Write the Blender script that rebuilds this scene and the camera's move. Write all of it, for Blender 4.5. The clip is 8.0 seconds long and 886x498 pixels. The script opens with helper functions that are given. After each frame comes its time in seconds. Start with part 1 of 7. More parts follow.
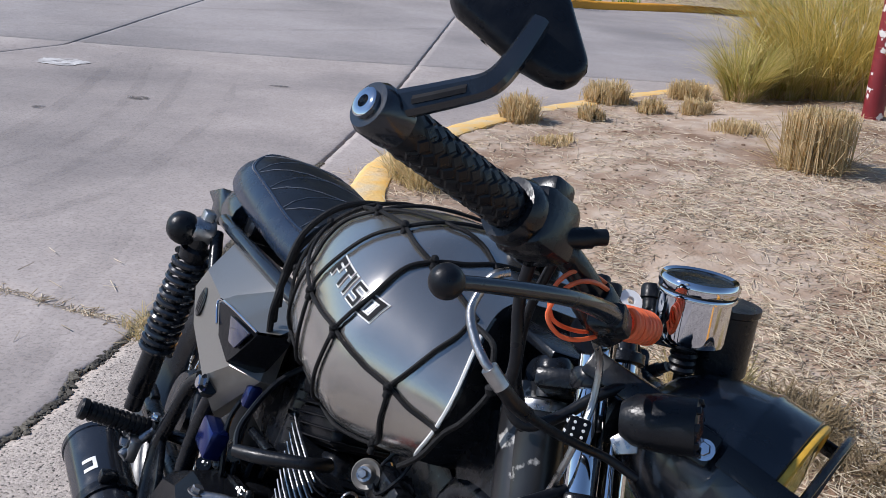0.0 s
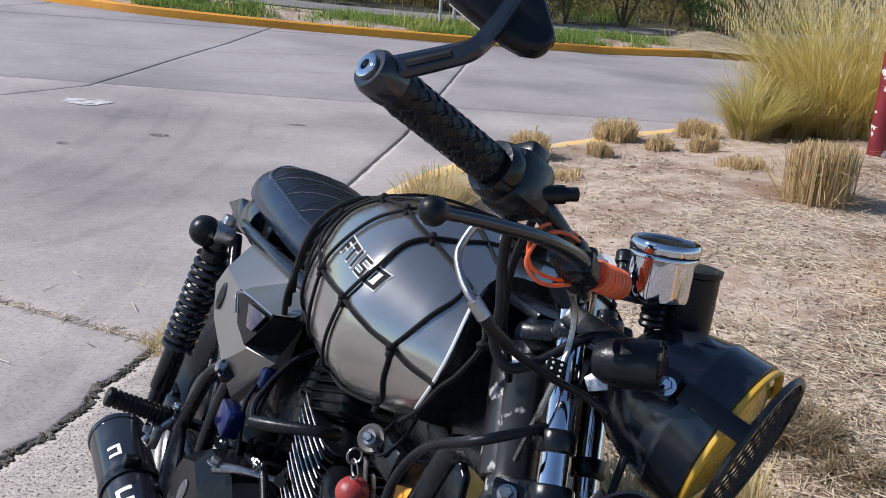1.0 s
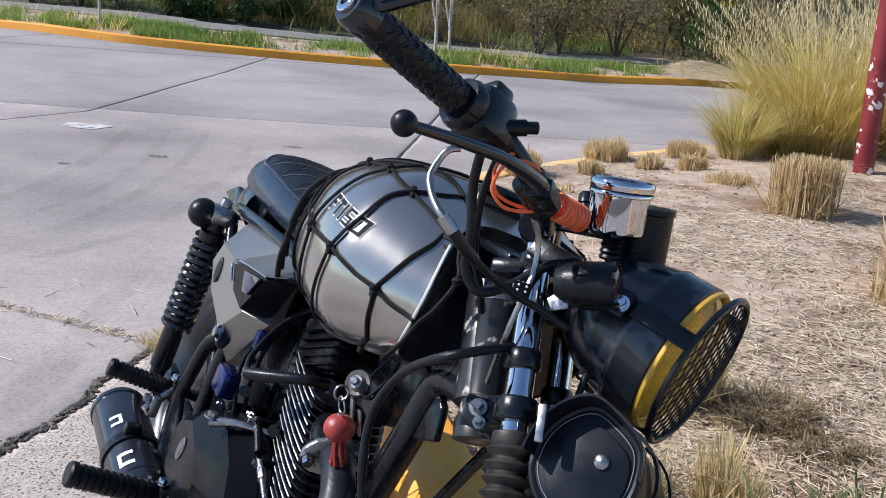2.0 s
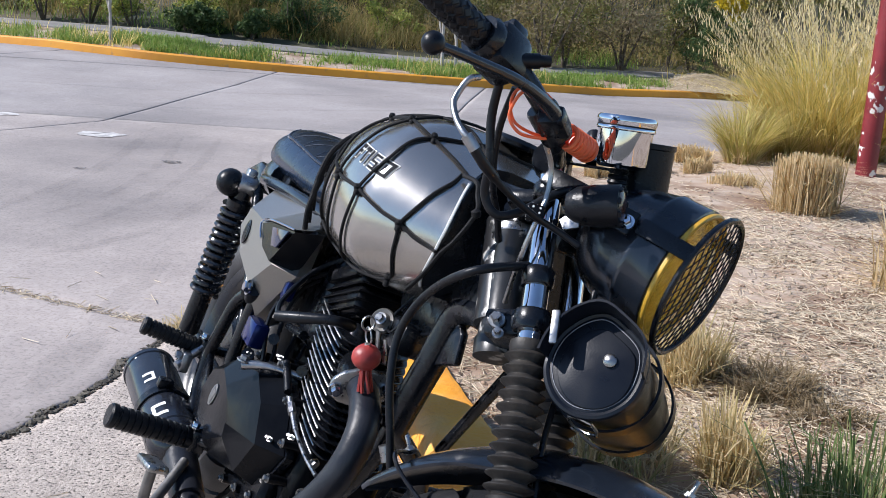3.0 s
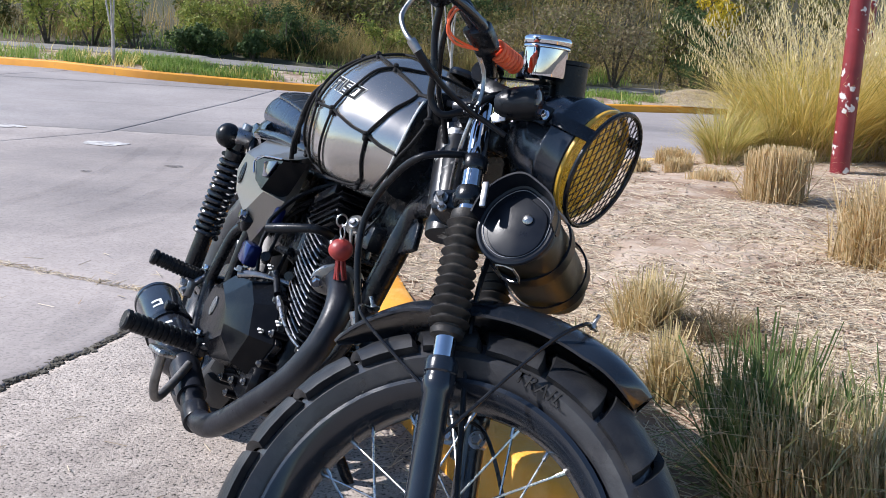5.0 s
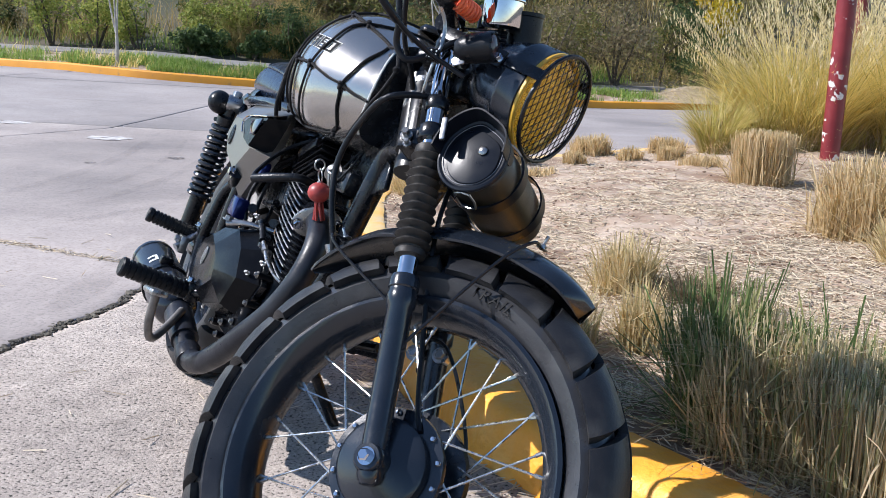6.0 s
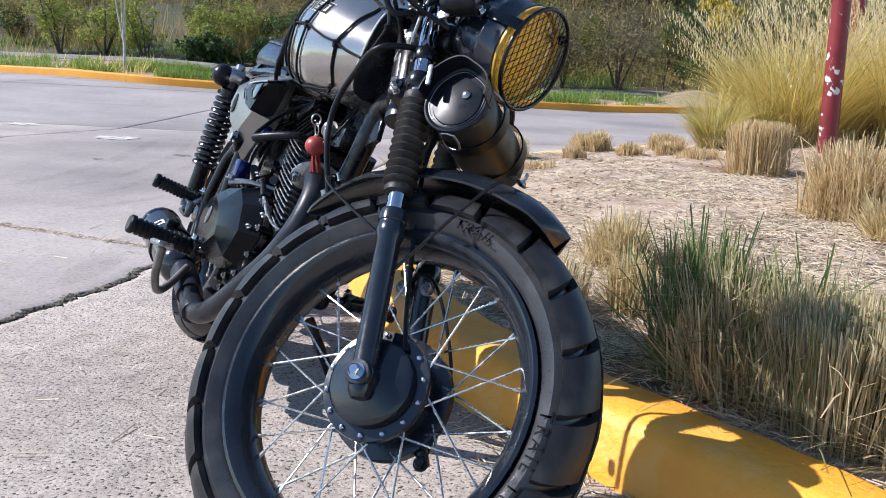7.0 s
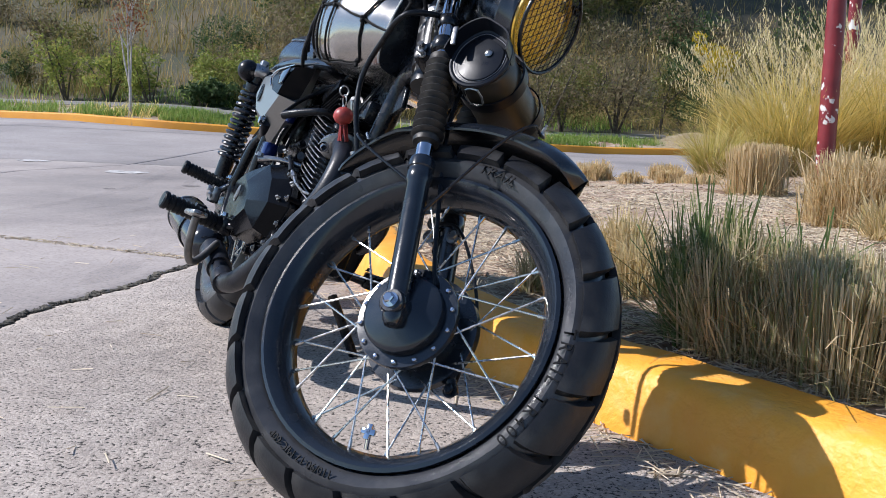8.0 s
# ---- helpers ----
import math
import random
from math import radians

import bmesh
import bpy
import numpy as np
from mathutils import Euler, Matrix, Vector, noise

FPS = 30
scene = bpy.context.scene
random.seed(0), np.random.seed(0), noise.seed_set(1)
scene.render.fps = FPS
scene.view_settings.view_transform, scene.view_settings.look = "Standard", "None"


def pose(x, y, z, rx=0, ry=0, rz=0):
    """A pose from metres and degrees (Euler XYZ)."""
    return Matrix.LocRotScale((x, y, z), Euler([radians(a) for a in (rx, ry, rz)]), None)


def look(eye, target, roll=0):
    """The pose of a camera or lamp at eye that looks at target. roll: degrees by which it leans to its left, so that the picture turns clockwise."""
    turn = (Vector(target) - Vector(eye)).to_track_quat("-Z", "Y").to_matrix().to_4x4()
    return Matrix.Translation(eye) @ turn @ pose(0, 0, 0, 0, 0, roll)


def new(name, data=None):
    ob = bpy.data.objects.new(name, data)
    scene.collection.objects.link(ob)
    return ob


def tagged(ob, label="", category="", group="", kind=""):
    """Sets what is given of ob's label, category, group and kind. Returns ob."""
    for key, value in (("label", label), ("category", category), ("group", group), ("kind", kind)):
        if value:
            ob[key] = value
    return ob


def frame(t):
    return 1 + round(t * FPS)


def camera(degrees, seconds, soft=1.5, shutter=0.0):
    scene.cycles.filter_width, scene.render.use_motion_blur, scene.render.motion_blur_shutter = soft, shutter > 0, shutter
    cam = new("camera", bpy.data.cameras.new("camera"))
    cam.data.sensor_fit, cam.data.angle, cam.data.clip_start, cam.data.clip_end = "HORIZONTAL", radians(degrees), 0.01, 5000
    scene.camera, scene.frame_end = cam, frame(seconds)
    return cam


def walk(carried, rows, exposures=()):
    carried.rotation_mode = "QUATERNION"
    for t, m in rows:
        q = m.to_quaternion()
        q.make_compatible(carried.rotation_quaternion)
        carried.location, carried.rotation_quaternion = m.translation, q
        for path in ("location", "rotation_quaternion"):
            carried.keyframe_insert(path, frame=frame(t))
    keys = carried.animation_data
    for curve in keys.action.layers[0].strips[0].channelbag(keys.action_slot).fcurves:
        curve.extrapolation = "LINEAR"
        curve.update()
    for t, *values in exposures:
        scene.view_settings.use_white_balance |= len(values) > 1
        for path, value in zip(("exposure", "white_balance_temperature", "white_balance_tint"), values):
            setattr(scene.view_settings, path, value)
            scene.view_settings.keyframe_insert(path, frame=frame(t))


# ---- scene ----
cam = camera(49.5, 8.0, soft=0.6)
PATH = [
    (0, (0.113, 0.111, 1.225), (-0.041, 1.995, 0.573), 4.3),
    (0.5, (0.135, 0.036, 1.205), (-0.046, 1.934, 0.602), 4.2),
    (1, (0.149, -0.015, 1.187), (-0.045, 1.894, 0.624), 4.1),
    (1.5, (0.176, -0.075, 1.151), (-0.026, 1.844, 0.626), 4.0),
    (1.7, (0.183, -0.097, 1.134), (-0.009, 1.828, 0.623), 3.9),
    (2.8, (0.198, -0.222, 1.065), (-0.015, 1.71, 0.595), 3.4),
    (3, (0.192, -0.25, 1.039), (-0.02, 1.684, 0.579), 3.5),
    (3.5, (0.18, -0.313, 1.0), (-0.031, 1.625, 0.553), 3.4),
    (4, (0.208, -0.387, 0.966), (-0.003, 1.553, 0.53), 3.2),
    (4.5, (0.252, -0.467, 0.951), (0.039, 1.478, 0.538), 3.1),
    (4.7, (0.272, -0.496, 0.94), (0.056, 1.449, 0.53), 3.1),
    (5.8, (0.364, -0.646, 0.859), (0.141, 1.299, 0.45), 2.4),
    (6, (0.382, -0.674, 0.842), (0.152, 1.271, 0.439), 2.5),
    (6.5, (0.427, -0.726, 0.785), (0.19, 1.219, 0.383), 2.4),
    (7, (0.432, -0.789, 0.752), (0.187, 1.159, 0.369), 2.2),
    (7.5, (0.419, -0.868, 0.693), (0.17, 1.086, 0.351), 2.0),
    (8, (0.411, -0.921, 0.598), (0.162, 1.044, 0.32), 1.9),
]
walk(cam, [(t, look(eye, target, roll)) for t, eye, target, roll in PATH],
     [(0, 0.06), (1.5, 0.23), (3.5, 0.46), (4.5, 0.50), (6.5, 0.59), (7.5, 0.55), (8, 0.35)])

# ---- world, sun ----
SUN_WAY = Vector((0.996, 0.087, -0.90))          # the way the sunlight travels
world = bpy.data.worlds.new("world")
scene.world = world
world.use_nodes = True
wn = world.node_tree.nodes
sky = wn.new("ShaderNodeTexSky")
sky.sky_type = "NISHITA"
sky.sun_disc = False
sky.dust_density, sky.ozone_density = 0.1, 4.0
sky.sun_elevation = math.atan2(0.90, 1.0)
sky.sun_rotation = radians(-95)
wn["Background"].inputs["Strength"].default_value = 0.125
world.node_tree.links.new(sky.outputs[0], wn["Background"].inputs["Color"])
sun = new("sun", bpy.data.lights.new("sun", "SUN"))
sun.data.energy, sun.data.angle, sun.data.color = 4.9, radians(0.5), (1.0, 0.97, 0.985)
sun.matrix_world = look((-8, 0, 9), Vector((-8, 0, 9)) + SUN_WAY)


# ---- materials ----
def mat(name, colour, rough=0.5, metal=0.0, second=None, scale=20.0, mix=(0.4, 0.62), bump=0.0, bump_scale=80.0,
        rough_var=0.0, island=0.0, random_ob=0.0, coat=0.0, detail=4.0, spec=0.5, translucent=0.0, dust=None, dust_scale=9.0, dust_mix=(0.5, 0.75)):
    """A procedural surface: two colours mixed by noise, a fine bump, dust of a second scale and a roughness that varies."""
    m = bpy.data.materials.new(name)
    m.use_nodes = True
    nt = m.node_tree
    nodes, links = nt.nodes, nt.links
    p = nodes["Principled BSDF"]
    co = nodes.new("ShaderNodeTexCoord")

    def noisy(sc, det, lo, hi):
        n = nodes.new("ShaderNodeTexNoise")
        n.inputs["Scale"].default_value, n.inputs["Detail"].default_value = sc, det
        links.new(co.outputs["Object"], n.inputs["Vector"])
        r = nodes.new("ShaderNodeMapRange")
        r.inputs["From Min"].default_value, r.inputs["From Max"].default_value = lo, hi
        links.new(n.outputs["Fac"], r.inputs["Value"])
        return r.outputs["Result"]

    def blend(fac, a, b, kind="MIX"):
        x = nodes.new("ShaderNodeMix")
        x.data_type, x.blend_type = "RGBA", kind
        for sock, val in ((x.inputs[0], fac), (x.inputs[6], a), (x.inputs[7], b)):
            if isinstance(val, bpy.types.NodeSocket):
                links.new(val, sock)
            elif isinstance(val, (int, float)):
                sock.default_value = val
            else:
                sock.default_value = (*val, 1)
        return x.outputs[2]

    base = None
    if second is not None:
        base = blend(noisy(scale, detail, *mix), colour, second)
    if dust is not None:
        base = blend(noisy(dust_scale, 6.0, *dust_mix), base if base is not None else colour, dust)
    for amount, node, out in ((island, "ShaderNodeNewGeometry", "Random Per Island"), (random_ob, "ShaderNodeObjectInfo", "Random")):
        if amount:
            g = nodes.new(node)
            r = nodes.new("ShaderNodeMapRange")
            r.inputs["To Min"].default_value, r.inputs["To Max"].default_value = 1 - amount, 1 + amount
            links.new(g.outputs[out], r.inputs["Value"])
            h = nodes.new("ShaderNodeHueSaturation")
            links.new(r.outputs["Result"], h.inputs["Value"])
            if base is None:
                h.inputs["Color"].default_value = (*colour, 1)
            else:
                links.new(base, h.inputs["Color"])
            base = h.outputs["Color"]
    if base is None:
        p.inputs["Base Color"].default_value = (*colour, 1)
    else:
        links.new(base, p.inputs["Base Color"])
    p.inputs["Metallic"].default_value = metal
    p.inputs["Roughness"].default_value = rough
    p.inputs["Specular IOR Level"].default_value = spec
    p.inputs["Coat Weight"].default_value = coat
    p.inputs["Coat Roughness"].default_value = 0.08
    if rough_var:
        r = nodes.new("ShaderNodeMapRange")
        r.inputs["To Min"].default_value, r.inputs["To Max"].default_value = max(rough - rough_var, 0.02), min(rough + rough_var, 1.0)
        links.new(noisy(scale * 1.7 + 3, 5.0, 0.3, 0.7), r.inputs["Value"])
        links.new(r.outputs["Result"], p.inputs["Roughness"])
    if bump:
        b = nodes.new("ShaderNodeBump")
        b.inputs["Strength"].default_value, b.inputs["Distance"].default_value = bump, 0.004
        links.new(noisy(bump_scale, 6.0, 0.2, 0.8), b.inputs["Height"])
        links.new(b.outputs["Normal"], p.inputs["Normal"])
    if translucent:
        p.inputs["Subsurface Weight"].default_value = 0.0
        t = nodes.new("ShaderNodeBsdfTranslucent")
        if base is not None:
            links.new(base, t.inputs["Color"])
        else:
            t.inputs["Color"].default_value = (*colour, 1)
        s = nodes.new("ShaderNodeMixShader")
        s.inputs[0].default_value = translucent
        links.new(p.outputs[0], s.inputs[1])
        links.new(t.outputs[0], s.inputs[2])
        links.new(s.outputs[0], nodes["Material Output"].inputs["Surface"])
    return m


def blade_mat(name, low, high, olive, mixes=(0.45, 0.6)):
    """Grass and leaves: each blade takes one of three colours, with a value of its own."""
    m = bpy.data.materials.new(name)
    m.use_nodes = True
    nt = m.node_tree
    nodes, links = nt.nodes, nt.links
    p = nodes["Principled BSDF"]
    g = nodes.new("ShaderNodeNewGeometry")
    ramp = nodes.new("ShaderNodeValToRGB")
    els = ramp.color_ramp.elements
    els[0].color, els[1].color = (*low, 1), (*olive, 1)
    els[0].position, els[1].position = 0.0, 1.0
    e = els.new(0.5 * (mixes[0] + mixes[1]))
    e.color = (*high, 1)
    links.new(g.outputs["Random Per Island"], ramp.inputs["Fac"])
    links.new(ramp.outputs["Color"], p.inputs["Base Color"])
    p.inputs["Roughness"].default_value = 0.65
    p.inputs["Specular IOR Level"].default_value = 0.25
    t = nodes.new("ShaderNodeBsdfTranslucent")
    links.new(ramp.outputs["Color"], t.inputs["Color"])
    s = nodes.new("ShaderNodeMixShader")
    s.inputs[0].default_value = 0.4
    links.new(p.outputs[0], s.inputs[1])
    links.new(t.outputs[0], s.inputs[2])
    links.new(s.outputs[0], nodes["Material Output"].inputs["Surface"])
    return m


M_BLACK = mat("black_paint", (0.008, 0.0115, 0.018), 0.22, coat=0.2, second=(0.012, 0.0155, 0.022), scale=14, rough_var=0.08, bump=0.03, bump_scale=300)
M_SATIN = mat("satin_black_metal", (0.004, 0.0052, 0.008), 0.25, second=(0.007, 0.0082, 0.011), scale=30, rough_var=0.12, bump=0.06, bump_scale=220, dust=(0.018, 0.018, 0.018), dust_mix=(0.62, 0.9), spec=0.36)
M_CASE = mat("gloss_black_casing", (0.004, 0.0045, 0.006), 0.20, second=(0.006, 0.0065, 0.008), scale=18, rough_var=0.06, bump=0.06, bump_scale=90, spec=0.10, dust=(0.009, 0.009, 0.0095), dust_scale=24, dust_mix=(0.62, 0.9))
M_RUBBER = mat("tyre_rubber", (0.026, 0.027, 0.031), 0.33, second=(0.038, 0.039, 0.043), scale=16, rough_var=0.1, bump=0.08, bump_scale=160, dust=(0.070, 0.070, 0.071), dust_scale=22, dust_mix=(0.52, 0.9), spec=0.5)
M_TREAD = mat("tread_rubber", (0.014, 0.0145, 0.017), 0.40, second=(0.022, 0.0225, 0.024), scale=26, bump=0.12, bump_scale=300, dust=(0.056, 0.054, 0.052), dust_scale=14, dust_mix=(0.54, 0.85), spec=0.3)
# raised letters of the same rubber; their relief shading is put into a darker colour
M_LETTER_SHADE = mat("shaded_lettering", (0.006, 0.006, 0.007), 0.7, second=(0.010, 0.010, 0.011), scale=60, bump=0.1, bump_scale=200, spec=0.3)
M_SOFT = mat("black_rubber", (0.0045, 0.0056, 0.0085), 0.34, second=(0.008, 0.009, 0.0115), scale=40, bump=0.1, bump_scale=200, rough_var=0.1, spec=0.25)
M_LEATHER = mat("black_leather", (0.005, 0.0065, 0.011), 0.34, second=(0.009, 0.011, 0.016), scale=12, bump=0.04, bump_scale=420, rough_var=0.1, spec=0.30)
M_SEAT = mat("seat_vinyl", (0.010, 0.018, 0.038), 0.25, second=(0.015, 0.025, 0.046), scale=16, bump=0.03, bump_scale=500, rough_var=0.06, spec=0.35)
M_TANK = mat("gunmetal_paint", (0.37, 0.353, 0.332), 0.22, metal=0.88, second=(0.435, 0.413, 0.386), scale=900, mix=(0.35, 0.65), coat=0.4, bump=0.0, rough_var=0.05)
M_COVER = mat("silver_side_paint", (0.245, 0.237, 0.222), 0.36, metal=0.8, second=(0.285, 0.277, 0.26), scale=700, coat=0.3, rough_var=0.05)
M_CHROME = mat("chrome", (0.62, 0.64, 0.68), 0.05, metal=1.0, second=(0.55, 0.56, 0.6), scale=30, rough_var=0.03)
M_DULL = mat("dull_grey_steel", (0.20, 0.19, 0.18), 0.5, metal=0.6, second=(0.13, 0.125, 0.12), scale=30, bump=0.1)
M_STEEL = mat("worn_steel", (0.42, 0.42, 0.42), 0.33, metal=1.0, second=(0.3, 0.3, 0.3), scale=60, rough_var=0.15, bump=0.05)
M_SPOKE = mat("spoke_steel", (0.62, 0.62, 0.61), 0.26, metal=1.0, second=(0.5, 0.5, 0.48), scale=60, rough_var=0.1)
M_ALU = mat("cast_aluminium", (0.44, 0.44, 0.45), 0.34, metal=1.0, second=(0.32, 0.32, 0.33), scale=40, rough_var=0.12, bump=0.1, bump_scale=300)
M_SCUFF = mat("scuffed_black_tube", (0.012, 0.012, 0.014), 0.3, second=(0.02, 0.02, 0.02), scale=20, dust=(0.36, 0.35, 0.33), dust_scale=45, dust_mix=(0.60, 0.66), bump=0.06)
M_PIPE = mat("matt_black_exhaust", (0.011, 0.0125, 0.018), 0.36, second=(0.018, 0.020, 0.026), scale=22, rough_var=0.1, bump=0.08, bump_scale=200, spec=0.3)
M_MUFF = mat("muffler_black", (0.010, 0.012, 0.018), 0.2, second=(0.016, 0.018, 0.024), scale=20, rough_var=0.08, coat=0.3)
M_RED = mat("red_rubber", (0.33, 0.035, 0.03), 0.45, second=(0.24, 0.025, 0.022), scale=60, bump=0.1, bump_scale=200)
M_ORANGE = mat("orange_plastic", (0.92, 0.21, 0.085), 0.3, second=(0.85, 0.17, 0.06), scale=40, translucent=0.25)
M_YELLOW_RIM = mat("yellow_rim", (0.62, 0.36, 0.04), 0.38, second=(0.5, 0.28, 0.03), scale=60, bump=0.2, bump_scale=420)
M_WHITE = mat("white_print", (0.75, 0.75, 0.74), 0.5, second=(0.65, 0.65, 0.64), scale=60)
M_DECAL = mat("black_decal", (0.010, 0.010, 0.012), 0.7, second=(0.016, 0.016, 0.018), scale=60, spec=0.15)
M_EDGE = mat("pale_tank_edge", (0.7, 0.7, 0.68), 0.4, second=(0.6, 0.6, 0.58), scale=60)
M_BLUE = mat("blue_anodised", (0.008, 0.018, 0.12), 0.18, metal=0.6, second=(0.01, 0.02, 0.1), scale=30)
M_CORD = mat("black_elastic_cord", (0.006, 0.006, 0.007), 0.6, second=(0.013, 0.013, 0.014), scale=400, bump=0.3, bump_scale=700, spec=0.15)
M_GAITER = mat("gaiter_rubber", (0.013, 0.012, 0.0115), 0.5, second=(0.020, 0.018, 0.017), scale=30, bump=0.1, bump_scale=200, rough_var=0.1, spec=0.35, dust=(0.055, 0.048, 0.040), dust_scale=30, dust_mix=(0.5, 0.85))
M_OLIVE = mat("dark_olive_leather", (0.022, 0.018, 0.012), 0.42, second=(0.032, 0.026, 0.018), scale=14, bump=0.08, bump_scale=380, rough_var=0.1)

M_LENS = bpy.data.materials.new("amber_lens")
M_LENS.use_nodes = True
_p = M_LENS.node_tree.nodes["Principled BSDF"]
_p.inputs["Base Color"].default_value = (1.0, 0.84, 0.26, 1)
_p.inputs["Roughness"].default_value = 0.06
_p.inputs["Transmission Weight"].default_value = 0.88
_p.inputs["IOR"].default_value = 1.45
M_REFLECT = mat("reflector", (0.95, 0.86, 0.55), 0.25, metal=1.0, second=(0.85, 0.72, 0.4), scale=40, bump=0.3, bump_scale=60)
M_MIRROR = mat("mirror_glass", (0.9, 0.9, 0.9), 0.02, metal=1.0)

M_ROAD = mat("worn_concrete", (0.345, 0.300, 0.276), 0.85, second=(0.400, 0.350, 0.322), scale=1.6, mix=(0.35, 0.65), bump=0.35, bump_scale=60, dust=(0.205, 0.182, 0.174), dust_scale=0.55, dust_mix=(0.42, 0.68), random_ob=0.05, detail=9)
# greyer, darker concrete for the slabs further off
M_ROAD_FAR = mat("grey_far_concrete", (0.300, 0.268, 0.255), 0.8, second=(0.345, 0.312, 0.298), scale=1.1, mix=(0.35, 0.65), bump=0.3, bump_scale=60, dust=(0.205, 0.186, 0.180), dust_scale=0.45, dust_mix=(0.45, 0.68), random_ob=0.05, detail=9)
M_FILL = mat("joint_dirt", (0.05, 0.045, 0.038), 0.95, second=(0.13, 0.115, 0.09), scale=8, bump=0.6, bump_scale=40)
M_YELLOW = mat("yellow_kerb_paint", (0.89, 0.395, 0.045), 0.5, second=(0.86, 0.345, 0.032), scale=5, bump=0.6, bump_scale=55, dust=(0.86, 0.46, 0.12), dust_scale=11, dust_mix=(0.52, 0.76), rough_var=0.1)
M_YELLOW_FADED = mat("faded_kerb_paint", (0.78, 0.47, 0.13), 0.7, second=(0.72, 0.50, 0.22), scale=6, bump=0.6, bump_scale=55, dust=(0.62, 0.50, 0.33), dust_scale=8, dust_mix=(0.48, 0.72), rough_var=0.1)
M_YELLOW_FAR = mat("orange_kerb_paint", (0.70, 0.30, 0.022), 0.65, second=(0.60, 0.245, 0.02), scale=1.5, bump=0.3, bump_scale=20, dust=(0.42, 0.21, 0.06), dust_scale=9, dust_mix=(0.60, 0.8))
M_SOIL = mat("dry_soil", (0.355, 0.255, 0.180), 0.95, second=(0.46, 0.365, 0.285), scale=9, mix=(0.38, 0.62), bump=0.7, bump_scale=85, dust=(0.20, 0.122, 0.076), dust_scale=2.6, dust_mix=(0.48, 0.66), detail=10)
M_PATH = mat("grey_path", (0.22, 0.205, 0.19), 0.9, second=(0.17, 0.16, 0.15), scale=2, bump=0.3, bump_scale=30)
M_HILL = mat("scrub_earth", (0.055, 0.048, 0.026), 0.95, second=(0.10, 0.08, 0.045), scale=0.8, bump=0.8, bump_scale=6, dust=(0.03, 0.036, 0.016), dust_scale=0.4, dust_mix=(0.45, 0.65))
M_REDPAINT = mat("peeling_red_paint", (0.16, 0.012, 0.018), 0.4, second=(0.21, 0.02, 0.025), scale=6, dust=(0.62, 0.6, 0.58), dust_scale=11.0, dust_mix=(0.60, 0.62), bump=0.2, bump_scale=60)
M_THREAD = mat("pale_thread", (0.22, 0.225, 0.25), 0.6, second=(0.14, 0.145, 0.165), scale=500)
M_PAINT_MARK = mat("worn_white_paint", (0.62, 0.60, 0.58), 0.8, second=(0.42, 0.40, 0.39), scale=9, bump=0.2)
M_TWIG = mat("dark_twigs", (0.07, 0.055, 0.04), 0.9, second=(0.12, 0.10, 0.075), scale=14, bump=0.4, bump_scale=60)
M_BARK = mat("pale_bark", (0.34, 0.31, 0.28), 0.9, second=(0.48, 0.45, 0.41), scale=14, bump=0.6, bump_scale=60)
M_STRAW = blade_mat("dry_straw", (0.55, 0.42, 0.22), (0.74, 0.60, 0.36), (0.46, 0.38, 0.16))
M_LITTER = blade_mat("straw_litter", (0.56, 0.46, 0.33), (0.80, 0.70, 0.54), (0.28, 0.215, 0.145))
M_TAN = blade_mat("tan_stalks", (0.54, 0.39, 0.21), (0.78, 0.62, 0.38), (0.40, 0.30, 0.13))
# dead grass colours, darkened to carry the tufts' shade as well
M_THATCH = blade_mat("dead_thatch", (0.16, 0.115, 0.065), (0.34, 0.26, 0.155), (0.24, 0.18, 0.10))
M_STUB = blade_mat("cut_grass", (0.42, 0.31, 0.165), (0.72, 0.60, 0.39), (0.23, 0.25, 0.09))
M_GREEN = blade_mat("green_blades", (0.13, 0.23, 0.04), (0.24, 0.36, 0.08), (0.36, 0.38, 0.12))
M_PAMPAS = blade_mat("pampas_blades", (0.60, 0.47, 0.12), (0.86, 0.70, 0.28), (0.34, 0.30, 0.07))
M_SHOOT = blade_mat("young_shoots", (0.10, 0.16, 0.05), (0.17, 0.235, 0.085), (0.33, 0.32, 0.14))
M_TUSSOCK = blade_mat("green_tussock", (0.36, 0.33, 0.08), (0.60, 0.51, 0.18), (0.68, 0.56, 0.28))
M_PLUME = blade_mat("pale_plumes", (0.70, 0.58, 0.32), (0.84, 0.73, 0.47), (0.56, 0.48, 0.22))
M_BRUSH = blade_mat("brush_grass", (0.36, 0.25, 0.10), (0.56, 0.42, 0.20), (0.22, 0.23, 0.06))
M_SCRUB = blade_mat("scrub_blades", (0.24, 0.18, 0.065), (0.38, 0.29, 0.12), (0.13, 0.16, 0.04))
M_LEAF_D = blade_mat("dark_leaves", (0.035, 0.065, 0.024), (0.07, 0.115, 0.04), (0.10, 0.13, 0.05))
M_LEAF_O = blade_mat("olive_leaves", (0.10, 0.115, 0.03), (0.19, 0.19, 0.06), (0.25, 0.19, 0.08))
M_LEAF_G = blade_mat("grey_leaves", (0.14, 0.11, 0.065), (0.25, 0.20, 0.12), (0.15, 0.15, 0.06))
M_LEAF_B = blade_mat("brown_leaves", (0.20, 0.075, 0.03), (0.30, 0.13, 0.06), (0.12, 0.05, 0.025))
M_LEAF_L = blade_mat("light_leaves", (0.13, 0.18, 0.035), (0.26, 0.30, 0.07), (0.36, 0.34, 0.09))
M_FLOWER = blade_mat("yellow_flowers", (0.5, 0.36, 0.015), (0.62, 0.45, 0.03), (0.2, 0.22, 0.03))


